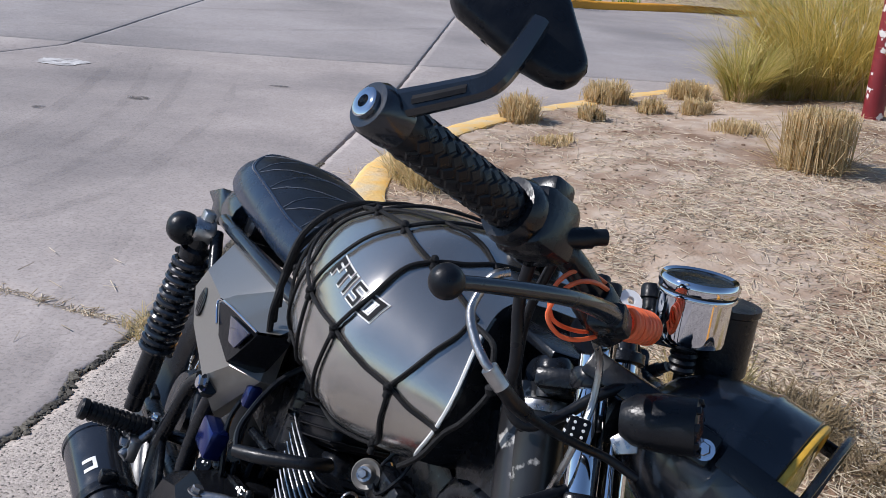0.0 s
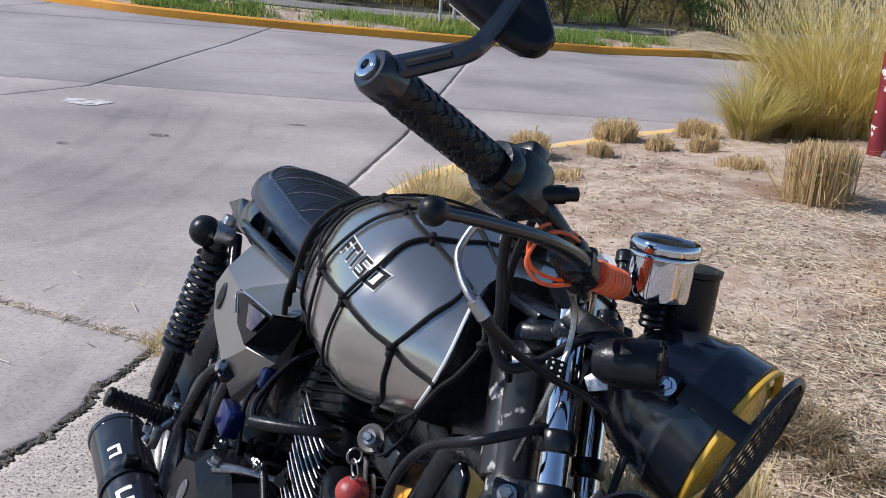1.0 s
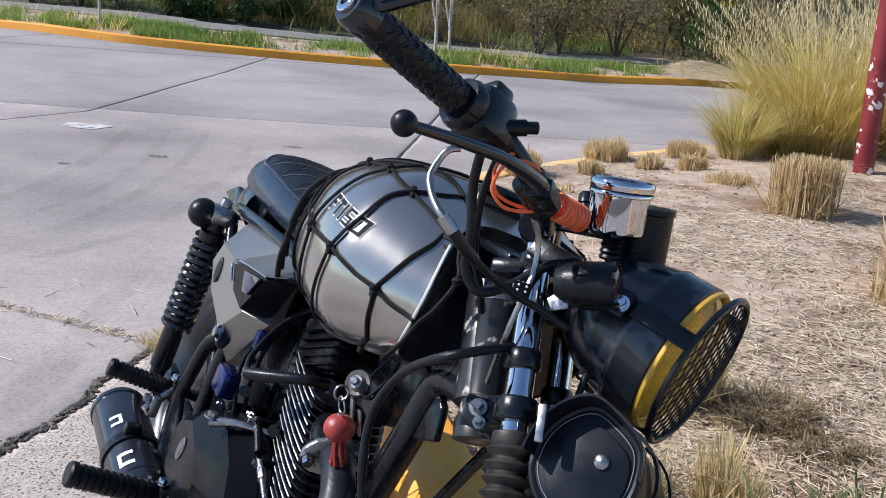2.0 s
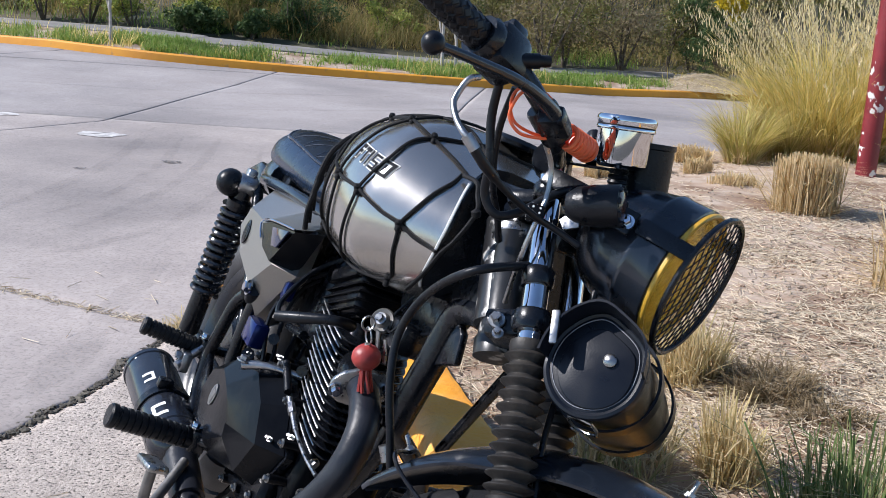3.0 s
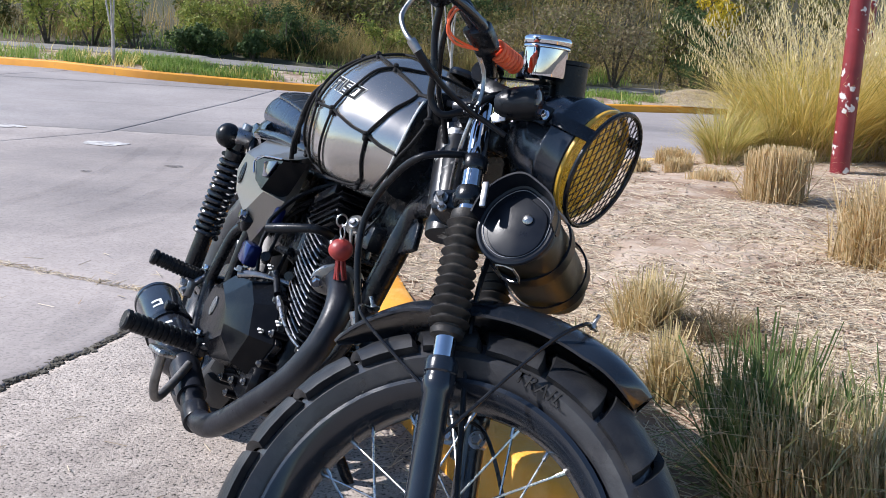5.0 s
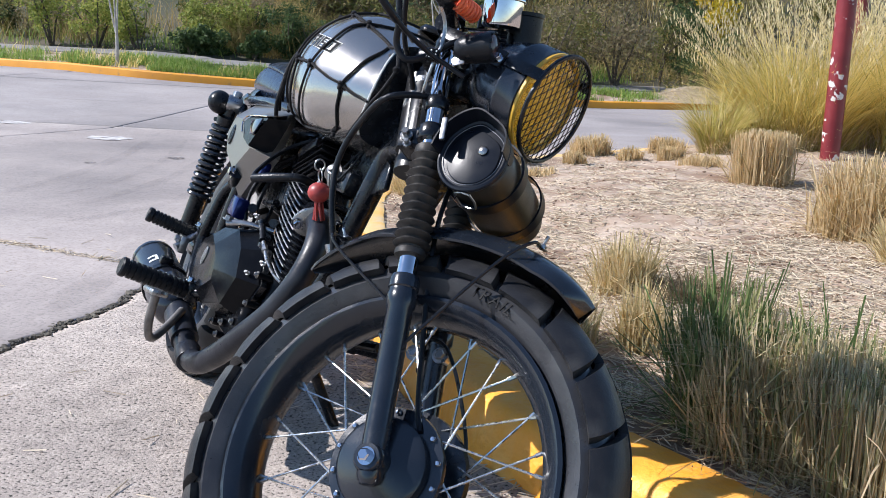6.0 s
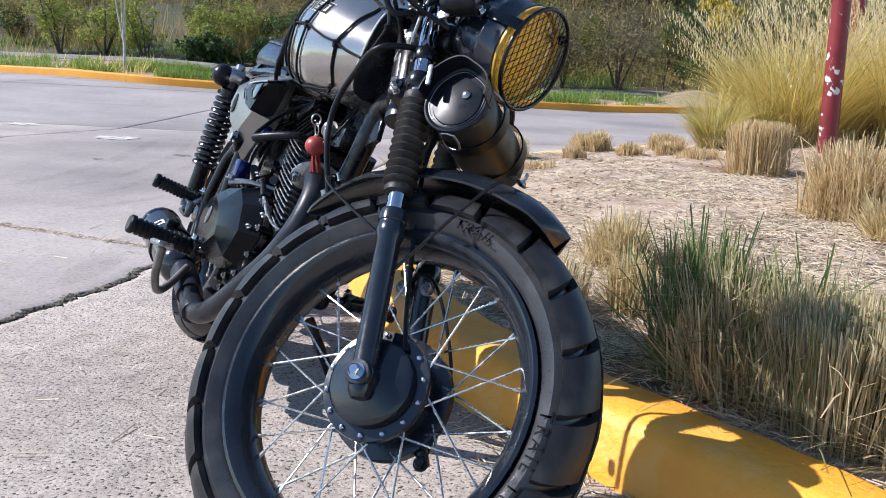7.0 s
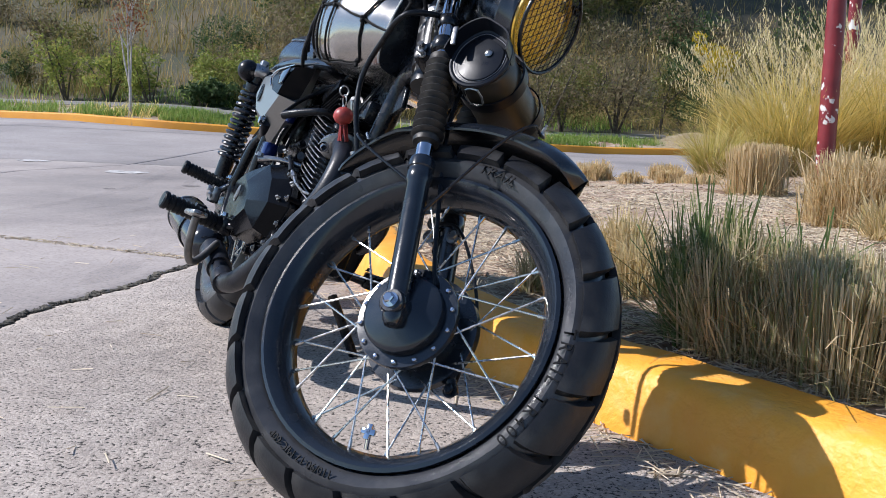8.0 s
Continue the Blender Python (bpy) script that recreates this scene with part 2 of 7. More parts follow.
# aggregate pavement: pale matrix with small dark pits and grains
def speckled(m, cells, grains, low, high, cell_low, cell_high, depth, pits=(0.40, 0.475)):
    nt = m.node_tree
    nodes, links = nt.nodes, nt.links
    p = nodes["Principled BSDF"]
    co = nodes.new("ShaderNodeTexCoord")
    vo = nodes.new("ShaderNodeTexVoronoi")
    vo.inputs["Scale"].default_value, vo.inputs["Randomness"].default_value = cells, 1.0
    links.new(co.outputs["Object"], vo.inputs["Vector"])
    nz = nodes.new("ShaderNodeTexNoise")
    nz.inputs["Scale"].default_value, nz.inputs["Detail"].default_value, nz.inputs["Roughness"].default_value = grains, 6.0, 0.62
    links.new(co.outputs["Object"], nz.inputs["Vector"])
    broad = nodes.new("ShaderNodeTexNoise")
    broad.inputs["Scale"].default_value, broad.inputs["Detail"].default_value, broad.inputs["Roughness"].default_value = 14.0, 9.0, 0.7
    links.new(co.outputs["Object"], broad.inputs["Vector"])
    tone = nodes.new("ShaderNodeMapRange")
    tone.inputs["From Min"].default_value, tone.inputs["From Max"].default_value = 0.3, 0.7
    tone.inputs["To Min"].default_value, tone.inputs["To Max"].default_value = 1 - 0.22 * depth, 1 + 0.18 * depth
    links.new(broad.outputs["Fac"], tone.inputs["Value"])
    grain = nodes.new("ShaderNodeMapRange")
    grain.inputs["From Min"].default_value, grain.inputs["From Max"].default_value = pits
    links.new(nz.outputs["Fac"], grain.inputs["Value"])
    old = p.inputs["Base Color"].links[0].from_socket
    hsv = nodes.new("ShaderNodeHueSaturation")
    links.new(old, hsv.inputs["Color"])
    v = nodes.new("ShaderNodeMapRange")
    v.inputs["To Min"].default_value, v.inputs["To Max"].default_value = low, high
    links.new(grain.outputs["Result"], v.inputs["Value"])
    vv = nodes.new("ShaderNodeMath")
    vv.operation = "MULTIPLY"
    cellv = nodes.new("ShaderNodeMapRange")
    cellv.inputs["To Min"].default_value, cellv.inputs["To Max"].default_value = cell_low, cell_high
    links.new(vo.outputs["Color"], cellv.inputs["Value"])
    links.new(v.outputs["Result"], vv.inputs[0])
    links.new(cellv.outputs["Result"], vv.inputs[1])
    mottle = nodes.new("ShaderNodeMath")
    mottle.operation = "MULTIPLY"
    links.new(vv.outputs[0], mottle.inputs[0])
    links.new(tone.outputs["Result"], mottle.inputs[1])
    links.new(mottle.outputs[0], hsv.inputs["Value"])
    links.new(hsv.outputs["Color"], p.inputs["Base Color"])
    b = nodes.new("ShaderNodeBump")
    b.inputs["Strength"].default_value, b.inputs["Distance"].default_value = depth, 0.004
    links.new(nz.outputs["Fac"], b.inputs["Height"])
    links.new(b.outputs["Normal"], p.inputs["Normal"])
    return m


M_AGG = speckled(mat("aggregate_pavement", (0.385, 0.330, 0.288), 0.92, second=(0.320, 0.276, 0.243), scale=3, bump=0.0, dust=(0.45, 0.392, 0.345), dust_scale=1.4, dust_mix=(0.45, 0.7)), 200.0, 120.0, 0.10, 1.06, 0.74, 1.26, 1.1, (0.392, 0.445))
speckled(M_ROAD_FAR, 40.0, 70.0, 0.82, 1.05, 0.93, 1.07, 0.35)
speckled(M_ROAD, 40.0, 70.0, 0.80, 1.05, 0.93, 1.07, 0.35)


# faint rubber left by turning tyres: lets most of the concrete below show through
M_RUB = mat("tyre_rubber_trace", (0.10, 0.095, 0.095), 0.9, second=(0.15, 0.14, 0.14), scale=30)


def faded(m, scale, low, high, most):
    """Lets what lies below show through a worn coat, by noise."""
    nodes, links = m.node_tree.nodes, m.node_tree.links
    co = nodes.new("ShaderNodeTexCoord")
    nz = nodes.new("ShaderNodeTexNoise")
    nz.inputs["Scale"].default_value, nz.inputs["Detail"].default_value = scale, 9.0
    links.new(co.outputs["Object"], nz.inputs["Vector"])
    mr = nodes.new("ShaderNodeMapRange")
    mr.inputs["From Min"].default_value, mr.inputs["From Max"].default_value = low, high
    mr.inputs["To Max"].default_value = most
    links.new(nz.outputs["Fac"], mr.inputs["Value"])
    links.new(mr.outputs["Result"], nodes["Principled BSDF"].inputs["Alpha"])
    return m


faded(M_RUB, 3.0, 0.30, 0.75, 0.13)
faded(M_PAINT_MARK, 14.0, 0.28, 0.50, 0.9)
M_TAR = faded(mat("tar_spot", (0.06, 0.055, 0.05), 0.8, second=(0.10, 0.09, 0.085), scale=40), 30.0, 0.34, 0.6, 0.8)


# ---- geometry helpers: a shape is a pair (vertices, faces) ----
def catmull(pts, per=6, closed=False):
    pts = [Vector(p) for p in pts]
    n = len(pts)
    out = []
    for i in range(n if closed else n - 1):
        if closed:
            a, b, c, d = pts[i - 1], pts[i], pts[(i + 1) % n], pts[(i + 2) % n]
        else:
            a, b, c, d = pts[max(i - 1, 0)], pts[i], pts[i + 1], pts[min(i + 2, n - 1)]
        for k in range(per):
            t = k / per
            out.append(0.5 * (2 * b + (c - a) * t + (2 * a - 5 * b + 4 * c - d) * t * t + (3 * b - a - 3 * c + d) * t ** 3))
    if not closed:
        out.append(pts[-1])
    return out


def keyed(x, keys, values):
    """A smooth value between keys (keys rising)."""
    if x <= keys[0]:
        return values[0]
    for i in range(len(keys) - 1):
        if x <= keys[i + 1]:
            t = (x - keys[i]) / (keys[i + 1] - keys[i])
            a, b, c, d = values[max(i - 1, 0)], values[i], values[i + 1], values[min(i + 2, len(values) - 1)]
            return 0.5 * (2 * b + (c - a) * t + (2 * a - 5 * b + 4 * c - d) * t * t + (3 * b - a - 3 * c + d) * t ** 3)
    return values[-1]


def loft(rings, closed=False, caps=True):
    n = len(rings[0])
    verts = [Vector(p) for ring in rings for p in ring]
    faces = []
    m = len(rings)
    for i in range(m if closed else m - 1):
        j = (i + 1) % m
        for k in range(n):
            l = (k + 1) % n
            faces.append((i * n + k, i * n + l, j * n + l, j * n + k))
    if caps and not closed:
        faces.append(tuple(range(n - 1, -1, -1)))
        faces.append(tuple((m - 1) * n + k for k in range(n)))
    return verts, faces


def tube(pts, r, n=10, per=6, closed=False, smooth=True):
    """A round bar along a smooth line; r: one radius or one for each given point."""
    path = catmull(pts, per, closed) if smooth and len(pts) > 2 else [Vector(p) for p in pts]
    m = len(path)
    if isinstance(r, (int, float)):
        radii = [r] * m
    else:
        radii = [float(np.interp(i / (m - 1), np.linspace(0, 1, len(r)), r)) for i in range(m)]
    tang = []
    for i in range(m):
        a, b = (path[i - 1], path[(i + 1) % m]) if closed else (path[max(i - 1, 0)], path[min(i + 1, m - 1)])
        tang.append((b - a).normalized())
    u = tang[0].orthogonal().normalized()
    rings = []
    for i in range(m):
        u = (u - tang[i] * u.dot(tang[i])).normalized()
        w = tang[i].cross(u)
        rings.append([path[i] + radii[i] * (math.cos(2 * math.pi * k / n) * u + math.sin(2 * math.pi * k / n) * w) for k in range(n)])
    return loft(rings, closed=closed)


def lathe(profile, n=32, closed=False):
    """A turned body about z; profile: rows of radius and height."""
    rings = [[(r * math.cos(2 * math.pi * k / n), r * math.sin(2 * math.pi * k / n), h) for k in range(n)] for r, h in profile]
    return loft(rings, closed=closed)


def xf(shape, m):
    return [m @ v for v in shape[0]], shape[1]


def join(*shapes):
    verts, faces = [], []
    for v, f in shapes:
        o = len(verts)
        verts += list(v)
        faces += [tuple(i + o for i in q) for q in f]
    return verts, faces


def from_bm(bm):
    bm.verts.ensure_lookup_table()
    s = [v.co.copy() for v in bm.verts], [tuple(v.index for v in f.verts) for f in bm.faces]
    bm.free()
    return s


def box(sx, sy, sz, bevel=0.003, at=(0, 0, 0), segments=2):
    bm = bmesh.new()
    bmesh.ops.create_cube(bm, size=1)
    bmesh.ops.scale(bm, vec=(sx, sy, sz), verts=bm.verts)
    if bevel:
        bmesh.ops.bevel(bm, geom=list(bm.edges), offset=bevel, segments=segments, affect="EDGES", profile=0.5)
    bmesh.ops.translate(bm, vec=at, verts=bm.verts)
    bm.verts.index_update()
    return from_bm(bm)


def plate(outline, thick, bevel=0.003, segments=2):
    """A flat piece in the xz plane with the outline (x, z), thick along y about 0, its edges rounded."""
    bm = bmesh.new()
    vs = [bm.verts.new((x, -thick / 2, z)) for x, z in outline]
    f = bm.faces.new(vs)
    r = bmesh.ops.extrude_face_region(bm, geom=[f])
    bmesh.ops.translate(bm, vec=(0, thick, 0), verts=[v for v in r["geom"] if isinstance(v, bmesh.types.BMVert)])
    bmesh.ops.recalc_face_normals(bm, faces=bm.faces)
    if bevel:
        bmesh.ops.bevel(bm, geom=list(bm.edges), offset=bevel, segments=segments, affect="EDGES", profile=0.5)
    bm.verts.index_update()
    return from_bm(bm)


def mesh(name, shape, material, sharp=38):
    me = bpy.data.meshes.new(name)
    me.from_pydata([tuple(v) for v in shape[0]], [], shape[1])
    me.validate()
    bm = bmesh.new()
    bm.from_mesh(me)
    bmesh.ops.recalc_face_normals(bm, faces=bm.faces)
    bm.to_mesh(me)
    bm.free()
    me.shade_smooth()
    if sharp:
        me.set_sharp_from_angle(angle=radians(sharp))
    me.materials.append(material)
    return me


def thing(name, shape, material, label, category, group="", kind="", at=None, sharp=38):
    ob = new(name, mesh(name, shape, material, sharp))
    if at is not None:
        ob.matrix_basis = at
    return tagged(ob, label, category, group, kind)


def part(name, shape, material, parent, label="", at=None, sharp=38):
    """One mesh under a thing or under a part."""
    me = shape if isinstance(shape, bpy.types.Mesh) else mesh(name, shape, material, sharp)
    ob = new(name, me)
    ob.parent = parent
    if at is not None:
        ob.matrix_basis = at
    if label:
        ob["label"] = label
    return ob


def holder(name, parent=None, at=None):
    ob = new(name)
    ob.empty_display_size = 0.05
    ob.parent = parent
    if at is not None:
        ob.matrix_basis = at
    return ob


def quick(name, verts, faces, material):
    """A large mesh straight from arrays."""
    me = bpy.data.meshes.new(name)
    me.from_pydata(verts.tolist() if isinstance(verts, np.ndarray) else verts, [], faces.tolist() if isinstance(faces, np.ndarray) else faces)
    me.materials.append(material)
    return me


def along(a, b):
    """A pose at a whose z axis points to b."""
    a, b = Vector(a), Vector(b)
    return Matrix.Translation(a) @ (b - a).to_track_quat("Z", "Y").to_matrix().to_4x4()


def rod(a, b, r, n=12):
    return tube([a, b], r, n, smooth=False)


def bolt(at, way, r=0.008, h=0.007):
    """A hexagon head with a washer."""
    m = along(at, Vector(at) + Vector(way))
    return join(xf(lathe([(0, 0), (r * 1.5, 0), (r * 1.5, h * 0.3), (0, h * 0.3)], 16), m), xf(lathe([(0, h * 0.3), (r, h * 0.3), (r, h), (r * 0.85, h * 1.15), (0, h * 1.15)], 6), m))


def text_shape(words, size, depth=0.001, spacing=1.0):
    cu = bpy.data.curves.new("lettering", "FONT")
    cu.body, cu.size, cu.extrude, cu.align_x, cu.align_y = words, size, depth, "CENTER", "CENTER"
    cu.resolution_u, cu.space_character = 3, spacing
    ob = new("lettering", cu)
    me = bpy.data.meshes.new_from_object(ob)
    s = [v.co.copy() for v in me.vertices], [tuple(p.vertices) for p in me.polygons]
    bpy.data.objects.remove(ob)
    bpy.data.curves.remove(cu)
    bpy.data.meshes.remove(me)
    return s


# ---- lie of the land ----
def land(x, y):
    """Height of the road: flat near the kerb, with a slight gutter, rising gently to the far end of the street."""
    z = 0.0
    d = math.hypot(x, y)
    u = min(max((d - 6.5) / 9.0, 0.0), 1.04)
    side = min(max((1.0 - x) / 8.0, 0.0), 1.0)
    z += 0.30 * u * u * (3 - 2 * min(u, 1.0)) * 0.9 * side
    z -= 0.018 * math.exp(-((x - 0.13) ** 2 + (y - 0.43) ** 2) / 0.09)
    return z


# kerb line of the planted island: from the near end, along the parked machine, round the corner and away
ISLAND = catmull([(6.6, -6.5, 0), (2.6, -1.6, 0), (1.35, -0.12, 0), (0.79, 0.6, 0), (0.50, 0.93, 0), (0.175, 1.32, 0), (-0.125, 1.9, 0), (-0.43, 2.8, 0), (-0.62, 3.7, 0), (-0.66, 4.08, 0), (-0.635, 4.52, 0), (-0.45, 5.22, 0), (-0.10, 5.95, 0), (0.30, 6.5, 0), (0.92, 7.3, 0), (1.9, 8.3, 0), (3.4, 9.1, 0), (6.5, 10.2, 0), (12.0, 12.0, 0)], 8)


# ---- ground, road, kerbs ----
def side_normals(path, left):
    out = []
    for i in range(len(path)):
        t = (path[min(i + 1, len(path) - 1)] - path[max(i - 1, 0)]).normalized()
        out.append(Vector((-t.y, t.x, 0)) if left else Vector((t.y, -t.x, 0)))
    return out


def ribbon(path, normals, profile, closed=True, height=land):
    """A profile of (offset, height) swept along a line on the land."""
    rings = []
    for p, nn in zip(path, normals):
        z = height(p.x, p.y)
        rings.append([Vector((p.x + nn.x * o, p.y + nn.y * o, z + h)) for o, h in profile])
    if closed:
        return loft(rings)
    n = len(profile)
    verts = [v for r in rings for v in r]
    faces = [(i * n + k, i * n + k + 1, (i + 1) * n + k + 1, (i + 1) * n + k) for i in range(len(rings) - 1) for k in range(n - 1)]
    return verts, faces


def spread(lo, hi, fine_lo, fine_hi, step, grow=1.35):
    """Grid lines: even within the fine stretch, wider and wider outside it."""
    xs = list(np.arange(fine_lo, fine_hi + step / 2, step))
    s, x = step, xs[-1]
    while x < hi:
        s *= grow
        x += s
        xs.append(x)
    s, x = step, xs[0]
    while x > lo:
        s *= grow
        x -= s
        xs.insert(0, x)
    return xs


def sheet(xs, ys, height, keep=None):
    nx, ny = len(xs), len(ys)
    verts = [(x, y, height(x, y)) for y in ys for x in xs]
    faces = []
    for j in range(ny - 1):
        for i in range(nx - 1):
            if keep is None or keep(0.5 * (xs[i] + xs[i + 1]), 0.5 * (ys[j] + ys[j + 1])):
                faces.append((j * nx + i, j * nx + i + 1, (j + 1) * nx + i + 1, (j + 1) * nx + i))
    return verts, faces


gv, gf = sheet(spread(-900, 900, -12, 8, 0.5), spread(-900, 900, -6, 20, 0.5), lambda x, y: land(x, y) - 0.035)
ground = new("ground", quick("ground", gv, gf, M_FILL))
tagged(ground, "bare dirt ground below the street slabs", "ground", kind="structure")

ROAD_CUTS = [(-0.97, -4.15), (-4.15, -7.35), (-7.35, -10.6), (-10.6, -14.0)]


def joint_drift(y):
    """How far the long joint beside the parked machine wanders from its straight line."""
    return float(np.interp(y, [0.5, 1.5, 2.0, 2.5, 4.9, 6.8, 12], [-0.22, -0.12, -0.06, -0.03, 0.05, 0.09, 0.01])) + max(0.12, min(1.0, (4.2 - y) / 1.6)) * (0.035 * noise.noise((7.0, y * 2.6, 0)) + 0.020 * noise.noise((3.0, y * 8.0, 0)))


def lane_bend(y):
    """How far the long joint of the middle lane strays sideways."""
    return float(np.interp(y, [5.5, 6.6, 7.65, 9.4, 11.4, 14.0], [0.0, 0.0, 0.42, 0.36, 0.32, 0.15]))


def slab(x0, x1, ya, yb, rough_left=0.004, rough_right=0.004, gap=0.005, step=0.07):
    """A cast slab between two joints and two cross lines (functions of x), with chipped edges."""
    ny = max(int((yb(0.5 * (x0 + x1)) - ya(0.5 * (x0 + x1))) / step), 3)
    nx = max(int(abs(x1 - x0) / 0.3), 3)
    verts, faces = [], []
    cols = [0.0, 0.004, 0.02] + list(np.linspace(0.06, 0.94, nx)) + [0.98, 0.996, 1.0]
    for j in range(ny + 1):
        v = j / ny
        for i, u in enumerate(cols):
            x = x0 + (x1 - x0) * u
            y = ya(x) + gap + (yb(x) - ya(x) - 2 * gap) * v
            x += joint_drift(y) * max(0.0, 1 - abs(x + 0.97) / 1.5) + lane_bend(y) * max(0.0, 1 - abs(x + 4.15) / 2.0)
            y = ya(x) + gap + (yb(x) - ya(x) - 2 * gap) * v
            jag = noise.noise((x0 * 3.1, y * 5.0, 1.0)) + 0.7 * noise.noise((x0 * 3.1, y * 17.0, 4.0)) + 0.4 * noise.noise((x0, y * 55.0, 9.0))
            jag2 = noise.noise((x1 * 2.7, y * 5.0, 2.0)) + 0.7 * noise.noise((x1 * 2.7, y * 17.0, 5.0)) + 0.4 * noise.noise((x1, y * 55.0, 7.0))
            sgn = 1 if x1 > x0 else -1
            if i <= 2:
                x += sgn * (gap + rough_left * (1 + jag))
            if i >= len(cols) - 3:
                x -= sgn * (gap + rough_right * (1 + jag2))
            z = land(x, y) + 0.003 * noise.noise((x * 0.9, y * 0.9, 0))
            edge = i in (0, len(cols) - 1) or j in (0, ny)
            verts.append((x, y, z - (0.005 if edge else 0.0)))
    n = len(cols)
    for j in range(ny):
        for i in range(n - 1):
            faces.append((j * n + i, j * n + i + 1, (j + 1) * n + i + 1, (j + 1) * n + i))
    rim = [i for i in range(n)] + [j * n + n - 1 for j in range(1, ny + 1)] + [ny * n + i for i in range(n - 2, -1, -1)] + [j * n for j in range(ny - 1, 0, -1)]
    base = len(verts)
    for k in rim:
        verts.append((verts[k][0], verts[k][1], verts[k][2] - 0.05))
    m = len(rim)
    for k in range(m):
        faces.append((rim[k], base + k, base + (k + 1) % m, rim[(k + 1) % m]))
    return verts, faces


line_near = lambda x: -7.0
line_crack = lambda x: 2.66 - 0.32 * (x + 1.0) if x > -4.15 else 3.7 + 0.1 * (x + 4.15)
line_mid = lambda x: 8.42 + 0.16 * (x + 0.5)
line_far = lambda x: 13.4 + 0.5 * (x + 4.0)
line_end = lambda x: 21.0 + 0.3 * x
road = holder("road")
tagged(road, "worn pale concrete street of cast slabs with dark cracked joints", "road", kind="structure")
for lane in ROAD_CUTS:
    for ya, yb in ((line_near, line_crack), (line_crack, line_mid), (line_mid, line_far), (line_far, line_end)):
        near = lane[0] > -1
        part("slab", slab(lane[0], lane[1], ya, yb, rough_left=0.007 if near and ya is line_near else 0.006, gap=0.002 if near and ya is line_near else 0.003, step=0.025 if near and ya is line_near else 0.07), M_ROAD if ya in (line_near, line_crack) and lane[0] > -7 else M_ROAD_FAR, road, sharp=0)
line_bend = lambda x: 2.95
part("slab", slab(-0.97, 9.0, line_near, line_bend, rough_left=0.006, gap=0.002, step=0.025), M_AGG, road, "coarse pebbly pavement slab", sharp=0)
part("slab", slab(-0.97, 9.0, line_bend, line_mid, rough_left=0.006, gap=0.002, step=0.05), M_ROAD, road, sharp=0)
part("slab", slab(-0.97, 14.0, line_mid, line_end, gap=0.003), M_ROAD_FAR, road, sharp=0)

isl_n = side_normals(ISLAND, left=False)
KERB = [(0.0, -0.06), (0.0, 0.0), (0.013, 0.055), (0.027, 0.100), (0.036, 0.116), (0.050, 0.127), (0.070, 0.132), (0.160, 0.136), (0.180, 0.128), (0.19, -0.06)]


def lumpy(path, normals, profile, amount, seed):
    v, f = ribbon(path, normals, profile)
    return [p + Vector((noise.noise(p * 9 + Vector((seed, 0, 0))), noise.noise(p * 9 + Vector((0, seed, 0))), noise.noise(p * 9))) * amount for p in v], f


fine = catmull(ISLAND, 3)
fine_n = side_normals(fine, False)
bend = next(i for i, p in enumerate(fine) if p.y > 2.9)
thing("kerb_near", lumpy(fine[:bend + 1], fine_n[:bend + 1], KERB, 0.005, 3.0), M_YELLOW, "yellow painted concrete kerb beside the dry planting bed", "kerb", kind="structure", sharp=60)
thing("kerb_corner", lumpy(fine[bend:], fine_n[bend:], [(o if o < 0.1 else o + 0.015, h) for o, h in KERB], 0.005, 3.0), M_YELLOW_FADED, "sun-faded pale yellow kerb round the bed's corner", "kerb", kind="structure", sharp=60)

iv = np.array([(p.x, p.y) for p in ISLAND])
poly = np.vstack([iv, [(16, 12), (16, -6.5)]])


def bed_depth(x, y):
    """How far inside the kerb line a place lies (negative outside)."""
    a, b = poly, np.roll(poly, -1, axis=0)
    cross = ((a[:, 1] > y) != (b[:, 1] > y)) & (x < (b[:, 0] - a[:, 0]) * (y - a[:, 1]) / (b[:, 1] - a[:, 1] + 1e-12) + a[:, 0])
    p, d = iv[:-1], iv[1:] - iv[:-1]
    t = np.clip(((x - p[:, 0]) * d[:, 0] + (y - p[:, 1]) * d[:, 1]) / (d ** 2).sum(1), 0, 1)
    dist = np.hypot(x - p[:, 0] - t * d[:, 0], y - p[:, 1] - t * d[:, 1]).min()
    return dist if cross.sum() % 2 else -dist


def bed_height(x, y):
    rise = max(0.0, min(1.0, (bed_depth(x, y) - 0.45) / 1.0))
    return 0.116 + 0.075 * rise * rise * (3 - 2 * rise) + 0.014 * noise.noise((x * 2.1, y * 2.1, 0)) + 0.013 * noise.noise((x * 8, y * 8, 3)) + 0.006 * noise.noise((x * 19, y * 19, 5)) + 0.04 * max(0.0, min(1.0, (math.hypot(x, y) - 5.0) / 6.0))


sv, sf = sheet(spread(-0.8, 15.5, -0.7, 6.7, 0.05, 1.12), spread(-6.3, 11.8, -6.2, 6.0, 0.05, 1.12), bed_height, lambda x, y: bed_depth(x, y) > 0.155)
soil = new("planting_bed", quick("planting_bed", sv, sf, M_SOIL))
soil.data.shade_smooth()
tagged(soil, "dry brown earth bed strewn with cut straw", "soil", kind="structure")

